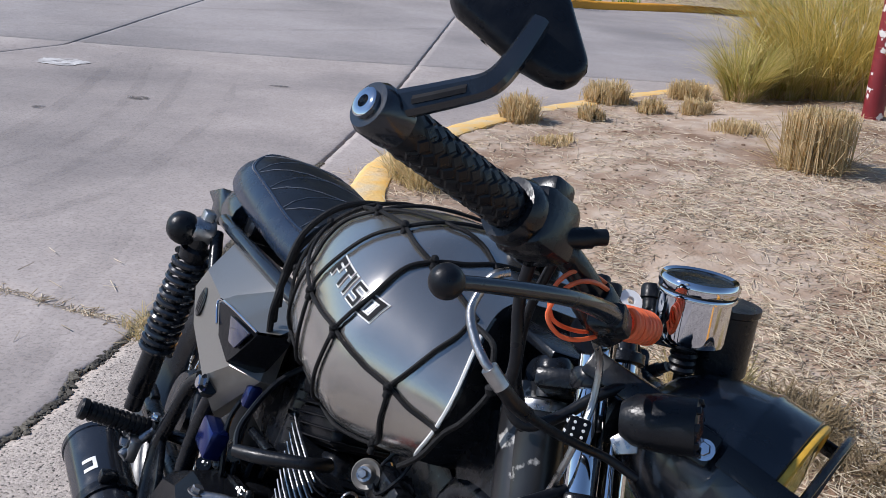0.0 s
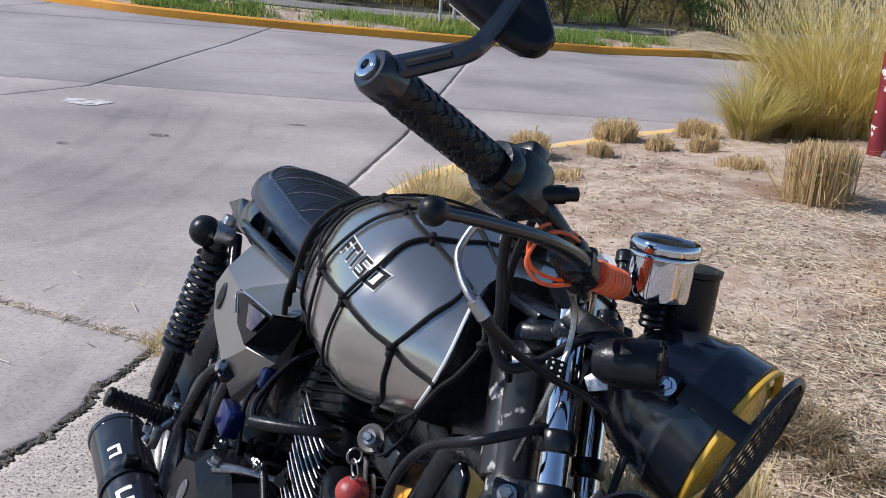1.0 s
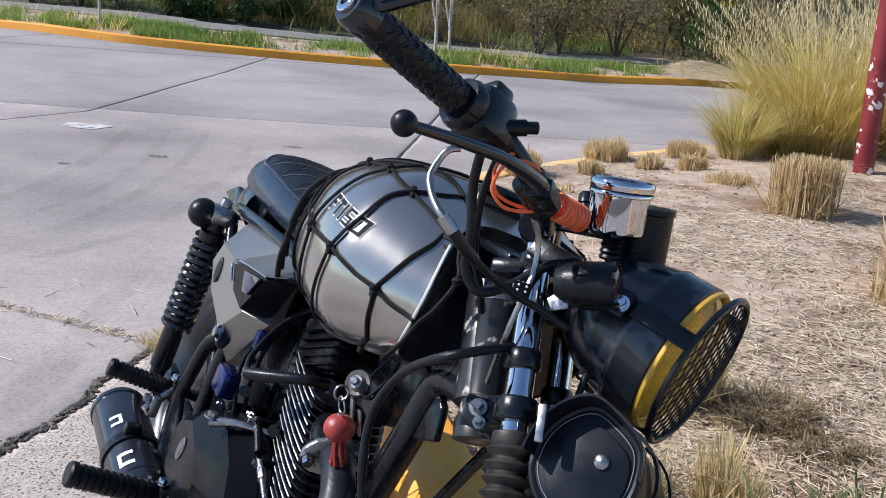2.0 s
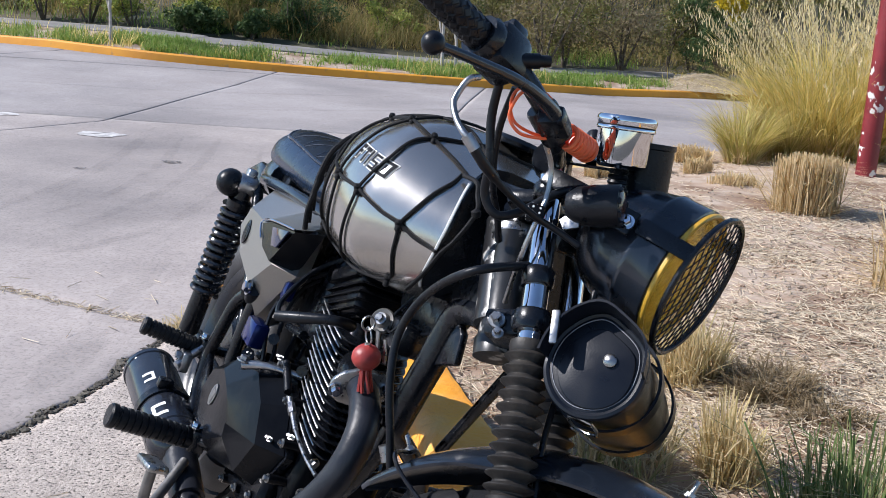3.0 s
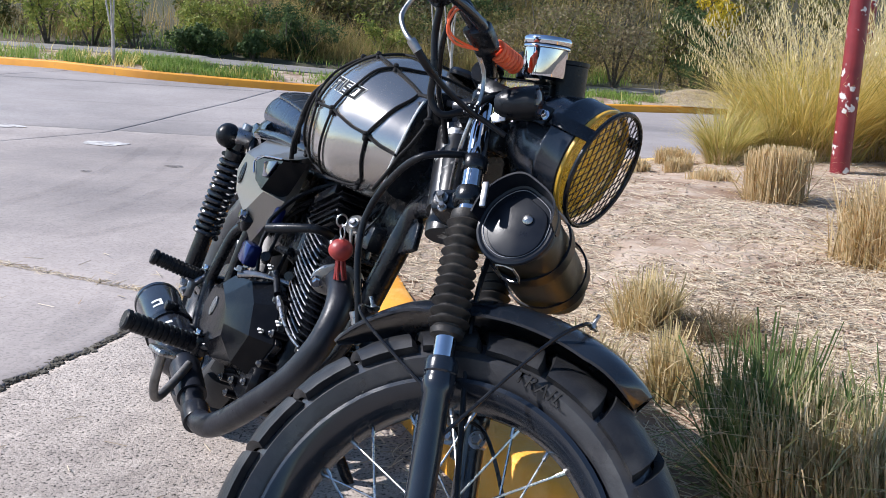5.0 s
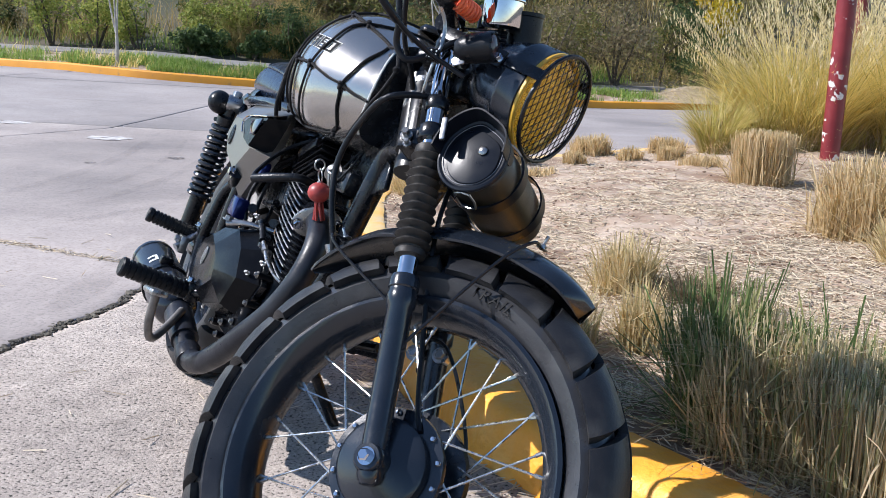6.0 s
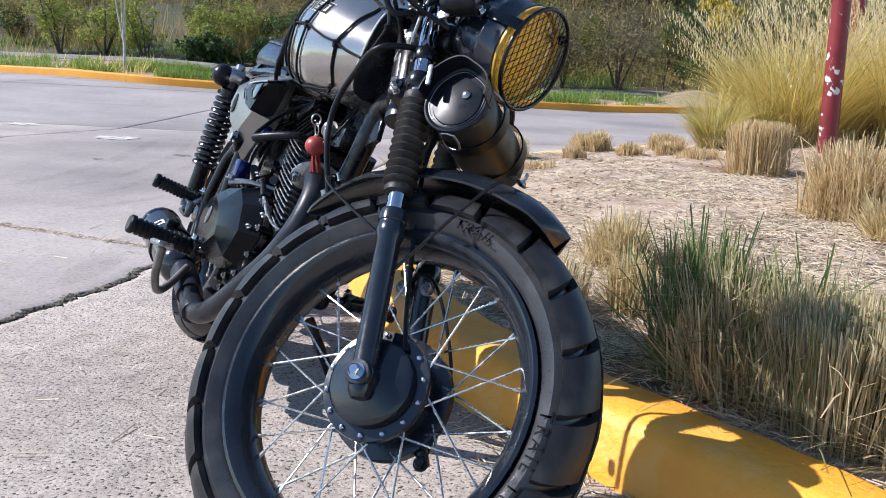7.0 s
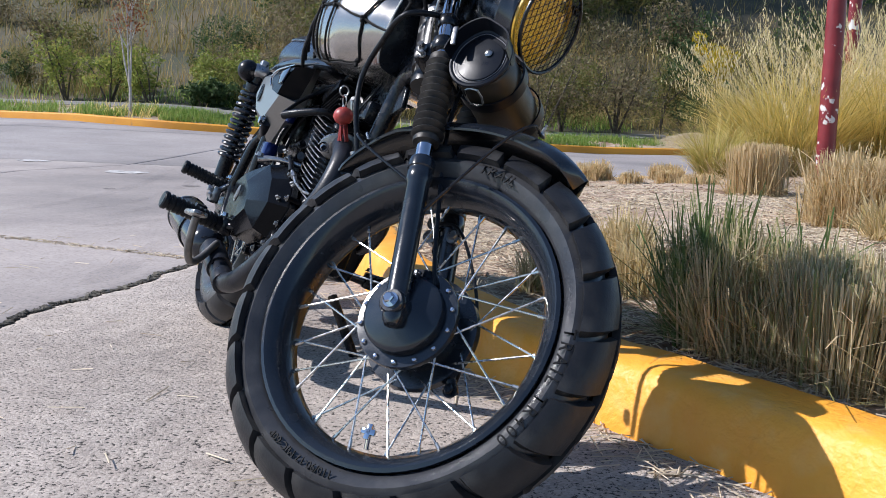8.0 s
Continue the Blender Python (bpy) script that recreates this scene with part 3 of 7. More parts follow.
FAR = catmull([(-26, 20.5, 0), (-14, 16.2, 0), (-8.6, 14.3, 0), (-6.5, 13.7, 0), (-5.3, 13.65, 0), (-3.4, 14.0, 0), (-1.3, 14.85, 0), (0.76, 15.94, 0), (2.82, 17.15, 0), (6.5, 19.6, 0), (13, 24.5, 0), (30, 38, 0)], 6)
far_n = side_normals(FAR, left=True)
thing("kerb_far", ribbon(FAR, far_n, [(0, -0.06), (0, 0.0), (0.018, 0.10), (0.035, 0.115), (0.13, 0.12), (0.145, 0.105), (0.145, -0.06)]), M_YELLOW_FAR, "orange-yellow painted kerb along the far side of the street", "kerb", kind="structure")
thing("verge", ribbon(FAR, far_n, [(0.13, 0.09), (0.5, 0.14), (0.9, 0.19), (1.45, 0.24)], False), M_SOIL, "narrow strip of earth with green grass behind the far kerb", "verge", kind="structure")
thing("footpath", ribbon(FAR, far_n, [(1.45, 0.0), (1.46, 0.262), (1.50, 0.277), (2.25, 0.325), (2.3, 0.31), (2.31, 0.0)]), M_PATH, "grey concrete footpath below the scrub hillside", "path", kind="structure")
HILL = [(2.2, 0.22), (2.6, 0.34), (4.0, 0.56), (6.0, 0.95), (9.0, 1.8), (14.0, 4.0), (22.0, 8.2), (40.0, 18.5), (80.0, 40.0), (250.0, 105.0)]
hv, hf = ribbon(FAR, far_n, HILL, False)
hv = [v + Vector((0, 0, (0.12 if i % len(HILL) > 2 else 0.0) * noise.noise(v * 0.6))) for i, v in enumerate(hv)]
thing("hillside", (hv, hf), M_HILL, "scrub-covered hillside rising behind the street", "hillside", kind="structure", sharp=0)


def hill_height(i, o):
    p, nn = FAR[i], far_n[i]
    return Vector((p.x + nn.x * o, p.y + nn.y * o, land(p.x, p.y) + float(np.interp(o, [0.13, 0.5, 0.9, 1.45] + [h[0] for h in HILL[1:]], [0.09, 0.14, 0.19, 0.24] + [h[1] for h in HILL[1:]]))))


def trace(line, width):
    """A thin ribbon just above the road along a line."""
    pts = catmull([(x, y, 0) for x, y in line], 8)
    rows = []
    for i, p in enumerate(pts):
        t = (pts[min(i + 1, len(pts) - 1)] - pts[max(i - 1, 0)]).normalized()
        w = width * (1 + 0.4 * noise.noise(p * 3)) * min(1, 0.25 + 0.15 * min(i, len(pts) - 1 - i))
        rows.append([Vector((p.x - t.y * o * w, p.y + t.x * o * w, land(p.x, p.y) + 0.005)) for o in (-0.5, 0.5)])
    return [v for r in rows for v in r], [(2 * i, 2 * i + 1, 2 * i + 3, 2 * i + 2) for i in range(len(rows) - 1)]


for line, width in (([(-1.84, 3.43), (-1.73, 3.71), (-1.64, 4.11), (-1.70, 4.98), (-1.81, 5.93), (-1.99, 6.73)], 0.07), ([(-2.26, 4.13), (-2.22, 4.59), (-2.29, 5.24), (-2.5, 6.21), (-2.8, 7.24)], 0.06),
                    ([(-2.05, 3.77), (-1.99, 4.18), (-2.01, 4.98), (-2.17, 5.95), (-2.5, 7.28)], 0.08), ([(-2.6, 3.6), (-2.55, 4.6), (-2.75, 5.9), (-3.2, 7.6)], 0.10),
                    ([(-1.14, 2.0), (-1.2, 2.43), (-1.29, 2.85), (-1.37, 3.5)], 0.11), ([(-1.75, 0.9), (-1.7, 1.6), (-1.75, 2.3)], 0.12), ([(-4.4, 8.6), (-3.0, 9.3), (-1.4, 10.6), (-0.2, 12.2)], 0.14), ([(-6.5, 9.5), (-4.0, 10.4), (-1.8, 12.0)], 0.16)):
    part("tyre_trace", trace(line, width), M_RUB, road, "faint dark rubber trace of a turning tyre", sharp=0)


def blot(x, y, rx, ry, seed):
    """A thin irregular patch lying on the road."""
    n = 22
    ring = []
    for k in range(n):
        a = 2 * math.pi * k / n
        g = 1 + 0.45 * noise.noise((math.cos(a) * 1.7, math.sin(a) * 1.7, seed))
        ring.append(Vector((x + rx * g * math.cos(a), y + ry * g * math.sin(a), 0)))
    return [Vector((p.x, p.y, land(p.x, p.y) + 0.005)) for p in ring] + [Vector((x, y, land(x, y) + 0.006))], [(k, (k + 1) % n, n) for k in range(n)]


part("paint_mark", blot(-3.38, 6.98, 0.19, 0.13, 3.0), M_PAINT_MARK, road, "worn white paint splash on the street", sharp=0)
part("paint_mark", blot(-4.6, 7.6, 0.16, 0.10, 5.0), M_PAINT_MARK, road, sharp=0)
for x, y, rx, ry in ((-2.38, 5.96, 0.075, 0.045), (-1.68, 6.80, 0.085, 0.03), (-2.77, 5.45, 0.045, 0.03), (-3.3, 4.9, 0.03, 0.02)):
    part("tar_spot", blot(x, y, rx, ry, x), M_TAR, road, "small dark tar spot", sharp=0)


# ---- the motorcycle ----
# Its own axes: x ahead, y to its left, z up, from the middle of the front wheel; it leans on its side stand, steering turned to the left.
LEANING, HEADING, RAKE, STEER = radians(22), radians(30), radians(28.5), radians(38)
ahead = Vector((math.sin(HEADING), -math.cos(HEADING), 0))
level_left = Vector((math.cos(HEADING), math.sin(HEADING), 0))
left = level_left * math.cos(LEANING) - Vector((0, 0, 1)) * math.sin(LEANING)
upward = ahead.cross(left)
ORIGIN = Vector((0.185, 0.576, 0.2534))
BIKE = Matrix.Translation(ORIGIN) @ Matrix((ahead, left, upward)).transposed().to_4x4()
stem = Vector((-math.sin(RAKE), 0, math.cos(RAKE)))
fork_left = Matrix.Rotation(STEER, 3, stem) @ Vector((0, 1, 0))
fork_ahead = fork_left.cross(stem)
FORK = Matrix((fork_ahead, fork_left, stem)).transposed().to_4x4()
LAMP = FORK @ Matrix.Rotation(RAKE, 4, "Y")            # level axes that turn with the fork

bike = holder("motorcycle", at=BIKE)
tagged(bike, "black and gunmetal custom motorcycle leaning beside a yellow kerb", "motorcycle")
RX = Matrix.Rotation(radians(90), 4, "X")               # turns z into -y


# wheels
def tyre_point(a, u, radius, half, lift=0.0):
    """A place on the tread: angle a round the wheel, u from -1 to 1 across it."""
    ph = u * radians(78)
    r = radius - half + (half + lift) * math.cos(ph) * 0.92 + 0.08 * half
    return Vector((r * math.cos(a), half * 1.02 * math.sin(ph) + lift * math.sin(ph), r * math.sin(a)))


def tread_block(radius, half, u0, u1, width, skew, lift=0.014):
    """One tread lug, about angle 0: a curved block with slanted ends and chamfered top."""
    nu, na = 5, 3
    top, low = [], []
    for iu in range(nu + 1):
        u = u0 + (u1 - u0) * iu / nu
        s = skew * (iu / nu) ** 1.4
        for ia in range(na + 1):
            a = (ia / na - 0.5) * width + s
            inset = lift if 0 < iu < nu and 0 < ia < na else lift * 0.86
            top.append(tyre_point(a, u, radius, half, inset))
            low.append(tyre_point(a * 1.0 + (0.06 * width if ia == na else -0.06 * width if ia == 0 else 0), u, radius, half, -0.004))
    n = na + 1
    verts = top + low
    o = len(top)
    faces = []
    for iu in range(nu):
        for ia in range(na):
            faces.append((iu * n + ia, iu * n + ia + 1, (iu + 1) * n + ia + 1, (iu + 1) * n + ia))
    for iu in range(nu):
        for ia in (0, na):
            k = iu * n + ia
            faces.append((k, k + n, o + k + n, o + k))
    for ia in range(na):
        for iu in (0, nu):
            k = iu * n + ia
            faces.append((k, k + 1, o + k + 1, o + k))
    return verts, faces


def arc_text(words, size, radius, crown, half, middle, spacing=1.0, depth=0.0012):
    """Raised letters on the sidewall that faces -y, reading round the wheel about the angle middle."""
    v, f = text_shape(words, size, depth, spacing)
    out = []
    for p in v:
        a = middle - p.x / radius
        r = radius + p.y
        c = min(1.0, max(0.0, ((r - crown + half) / half - 0.08) / 0.92))
        y = -1.02 * half * math.sqrt(1 - c * c)
        out.append(Vector((r * math.cos(a), y - 0.0006 - p.z, r * math.sin(a))))
    return out, f


def wheel(name, at, radius, half, lugs, rim_r, words):
    w = holder(name, bike, at)
    # carcass: the ring of a rounded section with the bead at the rim
    prof = []
    for k in range(19):
        u = -1 + 2 * k / 18
        q = tyre_point(0, u, radius - 0.010, half)
        prof.append((q.x, q.y))
    wall = half * 1.02
    prof = [(rim_r, -half * 0.62), (rim_r + 0.010, -half * 0.80), (rim_r + 0.028, -wall * 0.97)] + [q for q in prof if q[0] > rim_r + 0.036] + [(rim_r + 0.028, wall * 0.97), (rim_r + 0.010, half * 0.8), (rim_r, half * 0.62)]
    body = xf(lathe(prof + [(rim_r - 0.006, 0)], 72, closed=True), RX)
    # the lathe runs about z; turned so that its axis is -y
    tyre = part("tyre", ([Vector((v.x, -v.y, v.z)) for v in body[0]], body[1]), M_RUBBER, w, "black dusty trail tyre with deep tread blocks")
    left_lug = mesh("tread_block", tread_block(radius, half, -0.92, -0.07, 2 * math.pi / lugs * 0.83, 0.10, 0.011), M_TREAD, 30)
    right_lug = mesh("tread_block", tread_block(radius, half, 0.92, 0.07, 2 * math.pi / lugs * 0.83, 0.10, 0.011), M_TREAD, 30)
    for k in range(lugs):
        part("tread_block", left_lug, None, w, at=Matrix.Rotation(-2 * math.pi * k / lugs, 4, "Y"))
        part("tread_block", right_lug, None, w, at=Matrix.Rotation(-2 * math.pi * (k + 0.45) / lugs, 4, "Y"))
    rim_prof = [(rim_r + 0.003, -0.046), (rim_r + 0.003, -0.040), (rim_r - 0.012, -0.036), (rim_r - 0.020, -0.022), (rim_r - 0.026, -0.010), (rim_r - 0.026, 0.010), (rim_r - 0.020, 0.022), (rim_r - 0.012, 0.036), (rim_r + 0.003, 0.040), (rim_r + 0.003, 0.046),
                (rim_r - 0.003, 0.048), (rim_r - 0.010, 0.044), (rim_r - 0.020, 0.034), (rim_r - 0.031, 0.014), (rim_r - 0.031, -0.014), (rim_r - 0.020, -0.034), (rim_r - 0.010, -0.044), (rim_r - 0.003, -0.048)]
    part("rim", xf(lathe(rim_prof, 72, closed=True), RX), M_BLACK, w, "gloss black steel rim")
    for text, size, r, mid, gap in words:
        part("lettering", arc_text(text, size, r, radius - 0.010, half, mid, gap), M_LETTER_SHADE, w, sharp=0)
    return w


FW_Y = -0.015
front = wheel("front_wheel", FORK @ pose(0, FW_Y, 0), 0.322, 0.055, 20, 0.248,
              [("TRAIL TR400", 0.025, 0.273, radians(-27), 1.45), ("TRAIL", 0.026, 0.272, radians(62), 1.1), ("110/90-17 M/C 60P", 0.017, 0.268, radians(-118), 1.0)])

# hub: drum with its cover on the right, spoke flanges, cap nuts
part("hub", xf(lathe([(0.0, -0.050), (0.055, -0.050), (0.070, -0.046), (0.072, -0.036), (0.092, -0.034), (0.094, -0.028), (0.092, -0.022), (0.080, -0.018), (0.076, 0.0), (0.078, 0.020), (0.106, 0.024), (0.108, 0.036), (0.070, 0.042), (0.03, 0.05), (0.0, 0.05)], 48), RX @ Matrix.Diagonal((0.92, 0.92, -1, 1))), M_BLACK, front, "black brake drum hub")
part("drum_cover", xf(lathe([(0.0, 0.066), (0.02, 0.066), (0.026, 0.062), (0.064, 0.058), (0.071, 0.052), (0.072, 0.044), (0.0, 0.044)], 40), RX @ Matrix.Diagonal((0.93, 0.93, 1, 1))), M_BLACK, front)
nut = mesh("cap_nut", xf(lathe([(0, 0.0), (0.0046, 0.0), (0.0046, 0.003), (0.003, 0.005), (0, 0.0055)], 10), RX), M_CHROME)
for k in range(14):
    a = 2 * math.pi * (k + 0.3) / 14
    part("cap_nut", nut, None, front, at=pose(0.0775 * math.cos(a), -0.034, 0.0775 * math.sin(a)))


def spokes(parent, hub_r, hub_y, rim_r, count, lean):
    kinds = []
    for side in (-1, 1):
        for way in (-1, 1):
            a = (hub_r, side * hub_y, 0)
            b = ((rim_r - 0.028) * math.cos(way * lean), side * 0.006, (rim_r - 0.028) * math.sin(way * lean))
            bb = Vector(b)
            aa = Vector(a)
            kinds.append(mesh("spoke", join(rod(a, b, 0.0018, 7), rod(bb + (aa - bb) * 0.09, b, 0.0031, 7)), M_SPOKE))
    for k in range(count):
        part("spoke", kinds[k % 4], None, parent, at=Matrix.Rotation(-2 * math.pi * (k + (0.35 if k % 4 in (1, 2) else 0)) / count, 4, "Y"))


spokes(front, 0.073, 0.026, 0.248, 36, radians(38))
part("brake_arm", join(tube([(0.050, 0.036, -0.062), (0.060, 0.042, -0.082), (0.064, 0.044, -0.098)], [0.012, 0.010, 0.010], 10), bolt((0.064, 0.034, -0.096), (0, -1, 0), 0.008, 0.010)), M_SATIN, front, "black brake drum arm")
part("valve_cap", xf(join(box(0.024, 0.005, 0.009, 0.001), box(0.009, 0.005, 0.024, 0.001), rod((0, 0.002, 0), (0, 0.012, -0.024), 0.004, 10)), pose(-0.030, -0.030, -0.186, 0, 12, 0)), M_CHROME, front, "cross-shaped chrome valve cap")
part("wheel_bolt", join(xf(lathe([(0, 0.094), (0.0125, 0.094), (0.0125, 0.099), (0.0, 0.099)], 24), RX), xf(lathe([(0, 0.099), (0.0092, 0.099), (0.0092, 0.108), (0.007, 0.110), (0, 0.110)], 6), RX), rod((0, -0.07, 0), (0, 0.07, 0), 0.008)), M_CHROME, front)

rear = wheel("rear_wheel", pose(-1.31, 0, 0.032), 0.312, 0.062, 18, 0.205, [])
part("hub", xf(lathe([(0, -0.06), (0.05, -0.06), (0.075, -0.05), (0.08, -0.03), (0.06, -0.02), (0.06, 0.03), (0.08, 0.04), (0.07, 0.055), (0, 0.06)], 32), RX), M_SATIN, rear)
spokes(rear, 0.07, 0.03, 0.205, 36, radians(36))

# fork: two legs, gaiters, clamps
fork = holder("fork", bike, FORK)
LEG_R, LEG_L = -0.093, 0.066
for y in (LEG_R, LEG_L):
    at = pose(0, y, 0)
    part("lower_leg", xf(lathe([(0, -0.034), (0.012, -0.034), (0.0175, -0.024), (0.0185, 0.0), (0.0185, 0.05), (0.0190, 0.215), (0.0215, 0.219), (0.0220, 0.236), (0.0205, 0.239), (0.0205, 0.243), (0.0225, 0.245), (0.0225, 0.258), (0.0205, 0.264), (0.0145, 0.266), (0, 0.266)], 28), at), M_BLACK, fork, "gloss black fork leg")
    part("axle_lug", xf(lathe([(0, -0.019), (0.018, -0.019), (0.0215, -0.014), (0.0215, 0.014), (0.018, 0.019), (0, 0.019)], 24), at @ RX), M_BLACK, fork)
    part("stanchion", xf(lathe([(0, 0.26), (0.0148, 0.26), (0.0148, 0.715), (0.0, 0.715)], 28), at), M_CHROME, fork, "chrome fork tube")
    rings = []
    n = 11
    for k in range(n):
        z = 0.307 + k * (0.466 - 0.307) / n
        big = 0.0285 - 0.003 * (k / n)
        rings += [(0.0188, z), (0.0198, z + 0.0022), (big - 0.001, z + 0.0062), (big, z + 0.0078), (big - 0.001, z + 0.0094), (0.0200, z + 0.0122)]
    part("gaiter", xf(lathe([(0.0148, 0.294), (0.0225, 0.296), (0.0235, 0.304)] + rings + [(0.022, 0.470), (0.021, 0.477), (0.0148, 0.479)], 28), at), M_GAITER, fork, "ribbed black rubber fork gaiter")
    part("fork_cap", xf(lathe([(0.017, 0.712), (0.021, 0.714), (0.021, 0.724), (0.012, 0.728), (0.012, 0.736), (0, 0.737)], 24), at), M_SATIN, fork)
    for z0, z1, r in ((0.489, 0.514, 0.0225), (0.544, 0.566, 0.0192), (0.655, 0.674, 0.0205)):
        part("clamp_ring", xf(lathe([(0.0165, z0), (r - 0.002, z0), (r, z0 + 0.003), (r, z1 - 0.003), (r - 0.002, z1), (0.0165, z1)], 24), at), M_SATIN, fork)
for p in ((0.015, 0.045, 0.193), (-0.029, 0.045, 0.196), (-0.025, 0.045, 0.222)):
    part("leg_bolt", join(bolt(p, (0.1, -1, 0), 0.0085, 0.010), rod(p, Vector(p) + Vector((0, 0.02, 0)), 0.010, 14)), M_STEEL, fork)
part("cable_lug", box(0.045, 0.016, 0.055, 0.006, (-0.007, 0.065, 0.195)), M_SATIN, fork)
part("brake_cable", tube([(-0.025, 0.045, 0.222), (0.03, 0.03, 0.20), (0.075, 0.02, 0.10), (0.085, 0.03, 0.02), (0.06, 0.042, -0.08)], 0.003, 8), M_SOFT, fork)
yc = 0.5 * (LEG_R + LEG_L)
part("lower_yoke", join(box(0.05, 0.16, 0.034, 0.008, (-0.034, yc, 0.502)), box(0.03, 0.05, 0.024, 0.006, (-0.008, LEG_R + 0.012, 0.502)), box(0.03, 0.05, 0.024, 0.006, (-0.008, LEG_L - 0.01, 0.502))), M_SATIN, fork)
part("upper_yoke", join(box(0.06, 0.15, 0.020, 0.006, (-0.026, yc, 0.665)), xf(lathe([(0, 0.655), (0.020, 0.655), (0.020, 0.690), (0.016, 0.696), (0, 0.697)], 24), pose(-0.055, yc, 0))), M_SATIN, fork)
part("yoke_bolt", bolt((-0.040, LEG_R - 0.004, 0.500), (0.2, -1, 0.1), 0.0065, 0.014), M_STEEL, fork)
part("yoke_bolt", bolt((-0.036, LEG_R - 0.006, 0.484), (0.2, -1, 0.1), 0.0045, 0.010), M_STEEL, fork)
part("stem_tube", xf(lathe([(0, 0.480), (0.030, 0.480), (0.031, 0.500), (0.028, 0.506), (0.0265, 0.53), (0.0265, 0.625), (0.030, 0.632), (0.030, 0.652), (0, 0.654)], 28), pose(-0.062, yc, 0)), M_SCUFF, fork, "scuffed black steering tube")
part("stem_ring", xf(lathe([(0.02, 0.640), (0.031, 0.640), (0.032, 0.645), (0.031, 0.650), (0.02, 0.650)], 28), pose(-0.062, yc, 0)), M_STEEL, fork)

part("alloy_clip", box(0.009, 0.006, 0.038, 0.002, (0.040, -0.140, 0.482)), M_STEEL, fork, "pale alloy clip")
# front mudguard: a bent strip over the tyre with raised middle
def guard(r, a0, a1, half, n=44):
    rings = []
    bow = radians(68)
    for i in range(n + 1):
        t = i / n
        a = a0 + (a1 - a0) * t
        tip = max(0.0, t - 0.84) / 0.16
        w = half * min(1.0, 0.05 + (t / 0.30) ** 0.75) * math.sqrt(max(0.012, 1 - tip ** 2.2))
        deep = (0.002 + 0.034 * min(1.0, t / 0.4)) * (1 - 0.35 * tip)
        row = []
        for k in range(15):
            u = -1 + k / 7
            rr = r - deep * (1 - math.cos(u * bow)) / (1 - math.cos(bow)) - 0.010 * tip ** 2 - 0.003 * (abs(u) > 0.95)
            row.append(Vector((rr * math.cos(a), FW_Y + w * math.sin(u * bow) / math.sin(bow) + (0.002 * u if abs(u) > 0.95 else 0), rr * math.sin(a))))
        rings.append(row + [Vector((p.x * 0.9905, FW_Y + (p.y - FW_Y) * 0.97, p.z * 0.9905)) for p in reversed(row)])
    return loft(rings)


part("mudguard", guard(0.374, radians(123.5), radians(44.0), 0.066), M_BLACK, fork, "black front mudguard")
for a, dx in ((112, -0.02), (62, 0.03)):
    r, a = 0.38, radians(a)
    top = Vector((r * math.cos(a), FW_Y - 0.02, r * math.sin(a)))
    part("guard_stay", tube([(0.012, LEG_R - 0.0, 0.16 if dx > 0 else 0.20), top + Vector((-dx * 1.6, -0.055, -0.05)), top + Vector((0, -0.045, -0.012)), top], 0.0026, 8), M_SATIN, fork)
    part("stay_bolt", join(bolt(top, (math.cos(a), 0, math.sin(a)), 0.006, 0.006), rod(top, top * 1.055, 0.003, 8)), M_STEEL, fork)

# headlamp with yellow rim and a mesh stone guard
lamp = holder("headlight", bike, LAMP @ pose(0, 0, 0))
# axes of the lamp: x ahead, z up, level; centre of its face
CX, CY, CZ = -0.1460, -0.0312, 0.5878
HS = Matrix.Scale(0.90, 4)
RY = Matrix.Rotation(radians(90), 4, "Y")
at = pose(CX, CY, CZ) @ Matrix.Rotation(radians(2.2), 4, "Y") @ RY @ HS
shell = [(0.0, -0.150), (0.030, -0.147), (0.054, -0.134), (0.072, -0.110), (0.0845, -0.080), (0.0920, -0.050), (0.0945, -0.046), (0.0945, -0.042), (0.0935, -0.040), (0.0955, -0.003), (0.0925, -0.001), (0.084, -0.05), (0.06, -0.11), (0.0, -0.135)]
part("shell", xf(lathe(shell, 48), at), M_BLACK, lamp, "black bowl-shaped lamp shell")
part("lamp_rim", xf(lathe([(0.088, -0.001), (0.0930, -0.001), (0.0940, 0.001), (0.0937, 0.0045), (0.0912, 0.0065), (0.0875, 0.005), (0.086, -0.001)], 48, closed=True), at), M_YELLOW_RIM, lamp, "yellow textured rim")
part("reflector", xf(lathe([(0.0855, -0.004), (0.078, -0.03), (0.058, -0.058), (0.03, -0.074), (0.0, -0.078)], 40), at), M_REFLECT, lamp)
lens = part("lens", xf(lathe([(0.0, 0.014), (0.04, 0.012), (0.07, 0.006), (0.0865, 0.001), (0.0865, -0.003), (0.07, 0.002), (0.04, 0.008), (0.0, 0.010)], 40), at), M_LENS, lamp, "amber yellow glass lens")
lens.visible_shadow = False
part("bulb_shield", xf(lathe([(0, -0.02), (0.018, -0.02), (0.018, -0.045), (0.0, -0.05)], 24), at), M_SATIN, lamp)
GR = 0.0965
out = pose(CX + 0.0225, CY, CZ - 0.0010) @ Matrix.Rotation(radians(2.2), 4, "Y") @ RY @ HS
ring = [(GR * math.cos(2 * math.pi * k / 40), GR * math.sin(2 * math.pi * k / 40), 0) for k in range(40)]
part("guard_ring", xf(tube(ring, 0.0042, 8, per=1, closed=True), out), M_SATIN, lamp, "black round wire guard")
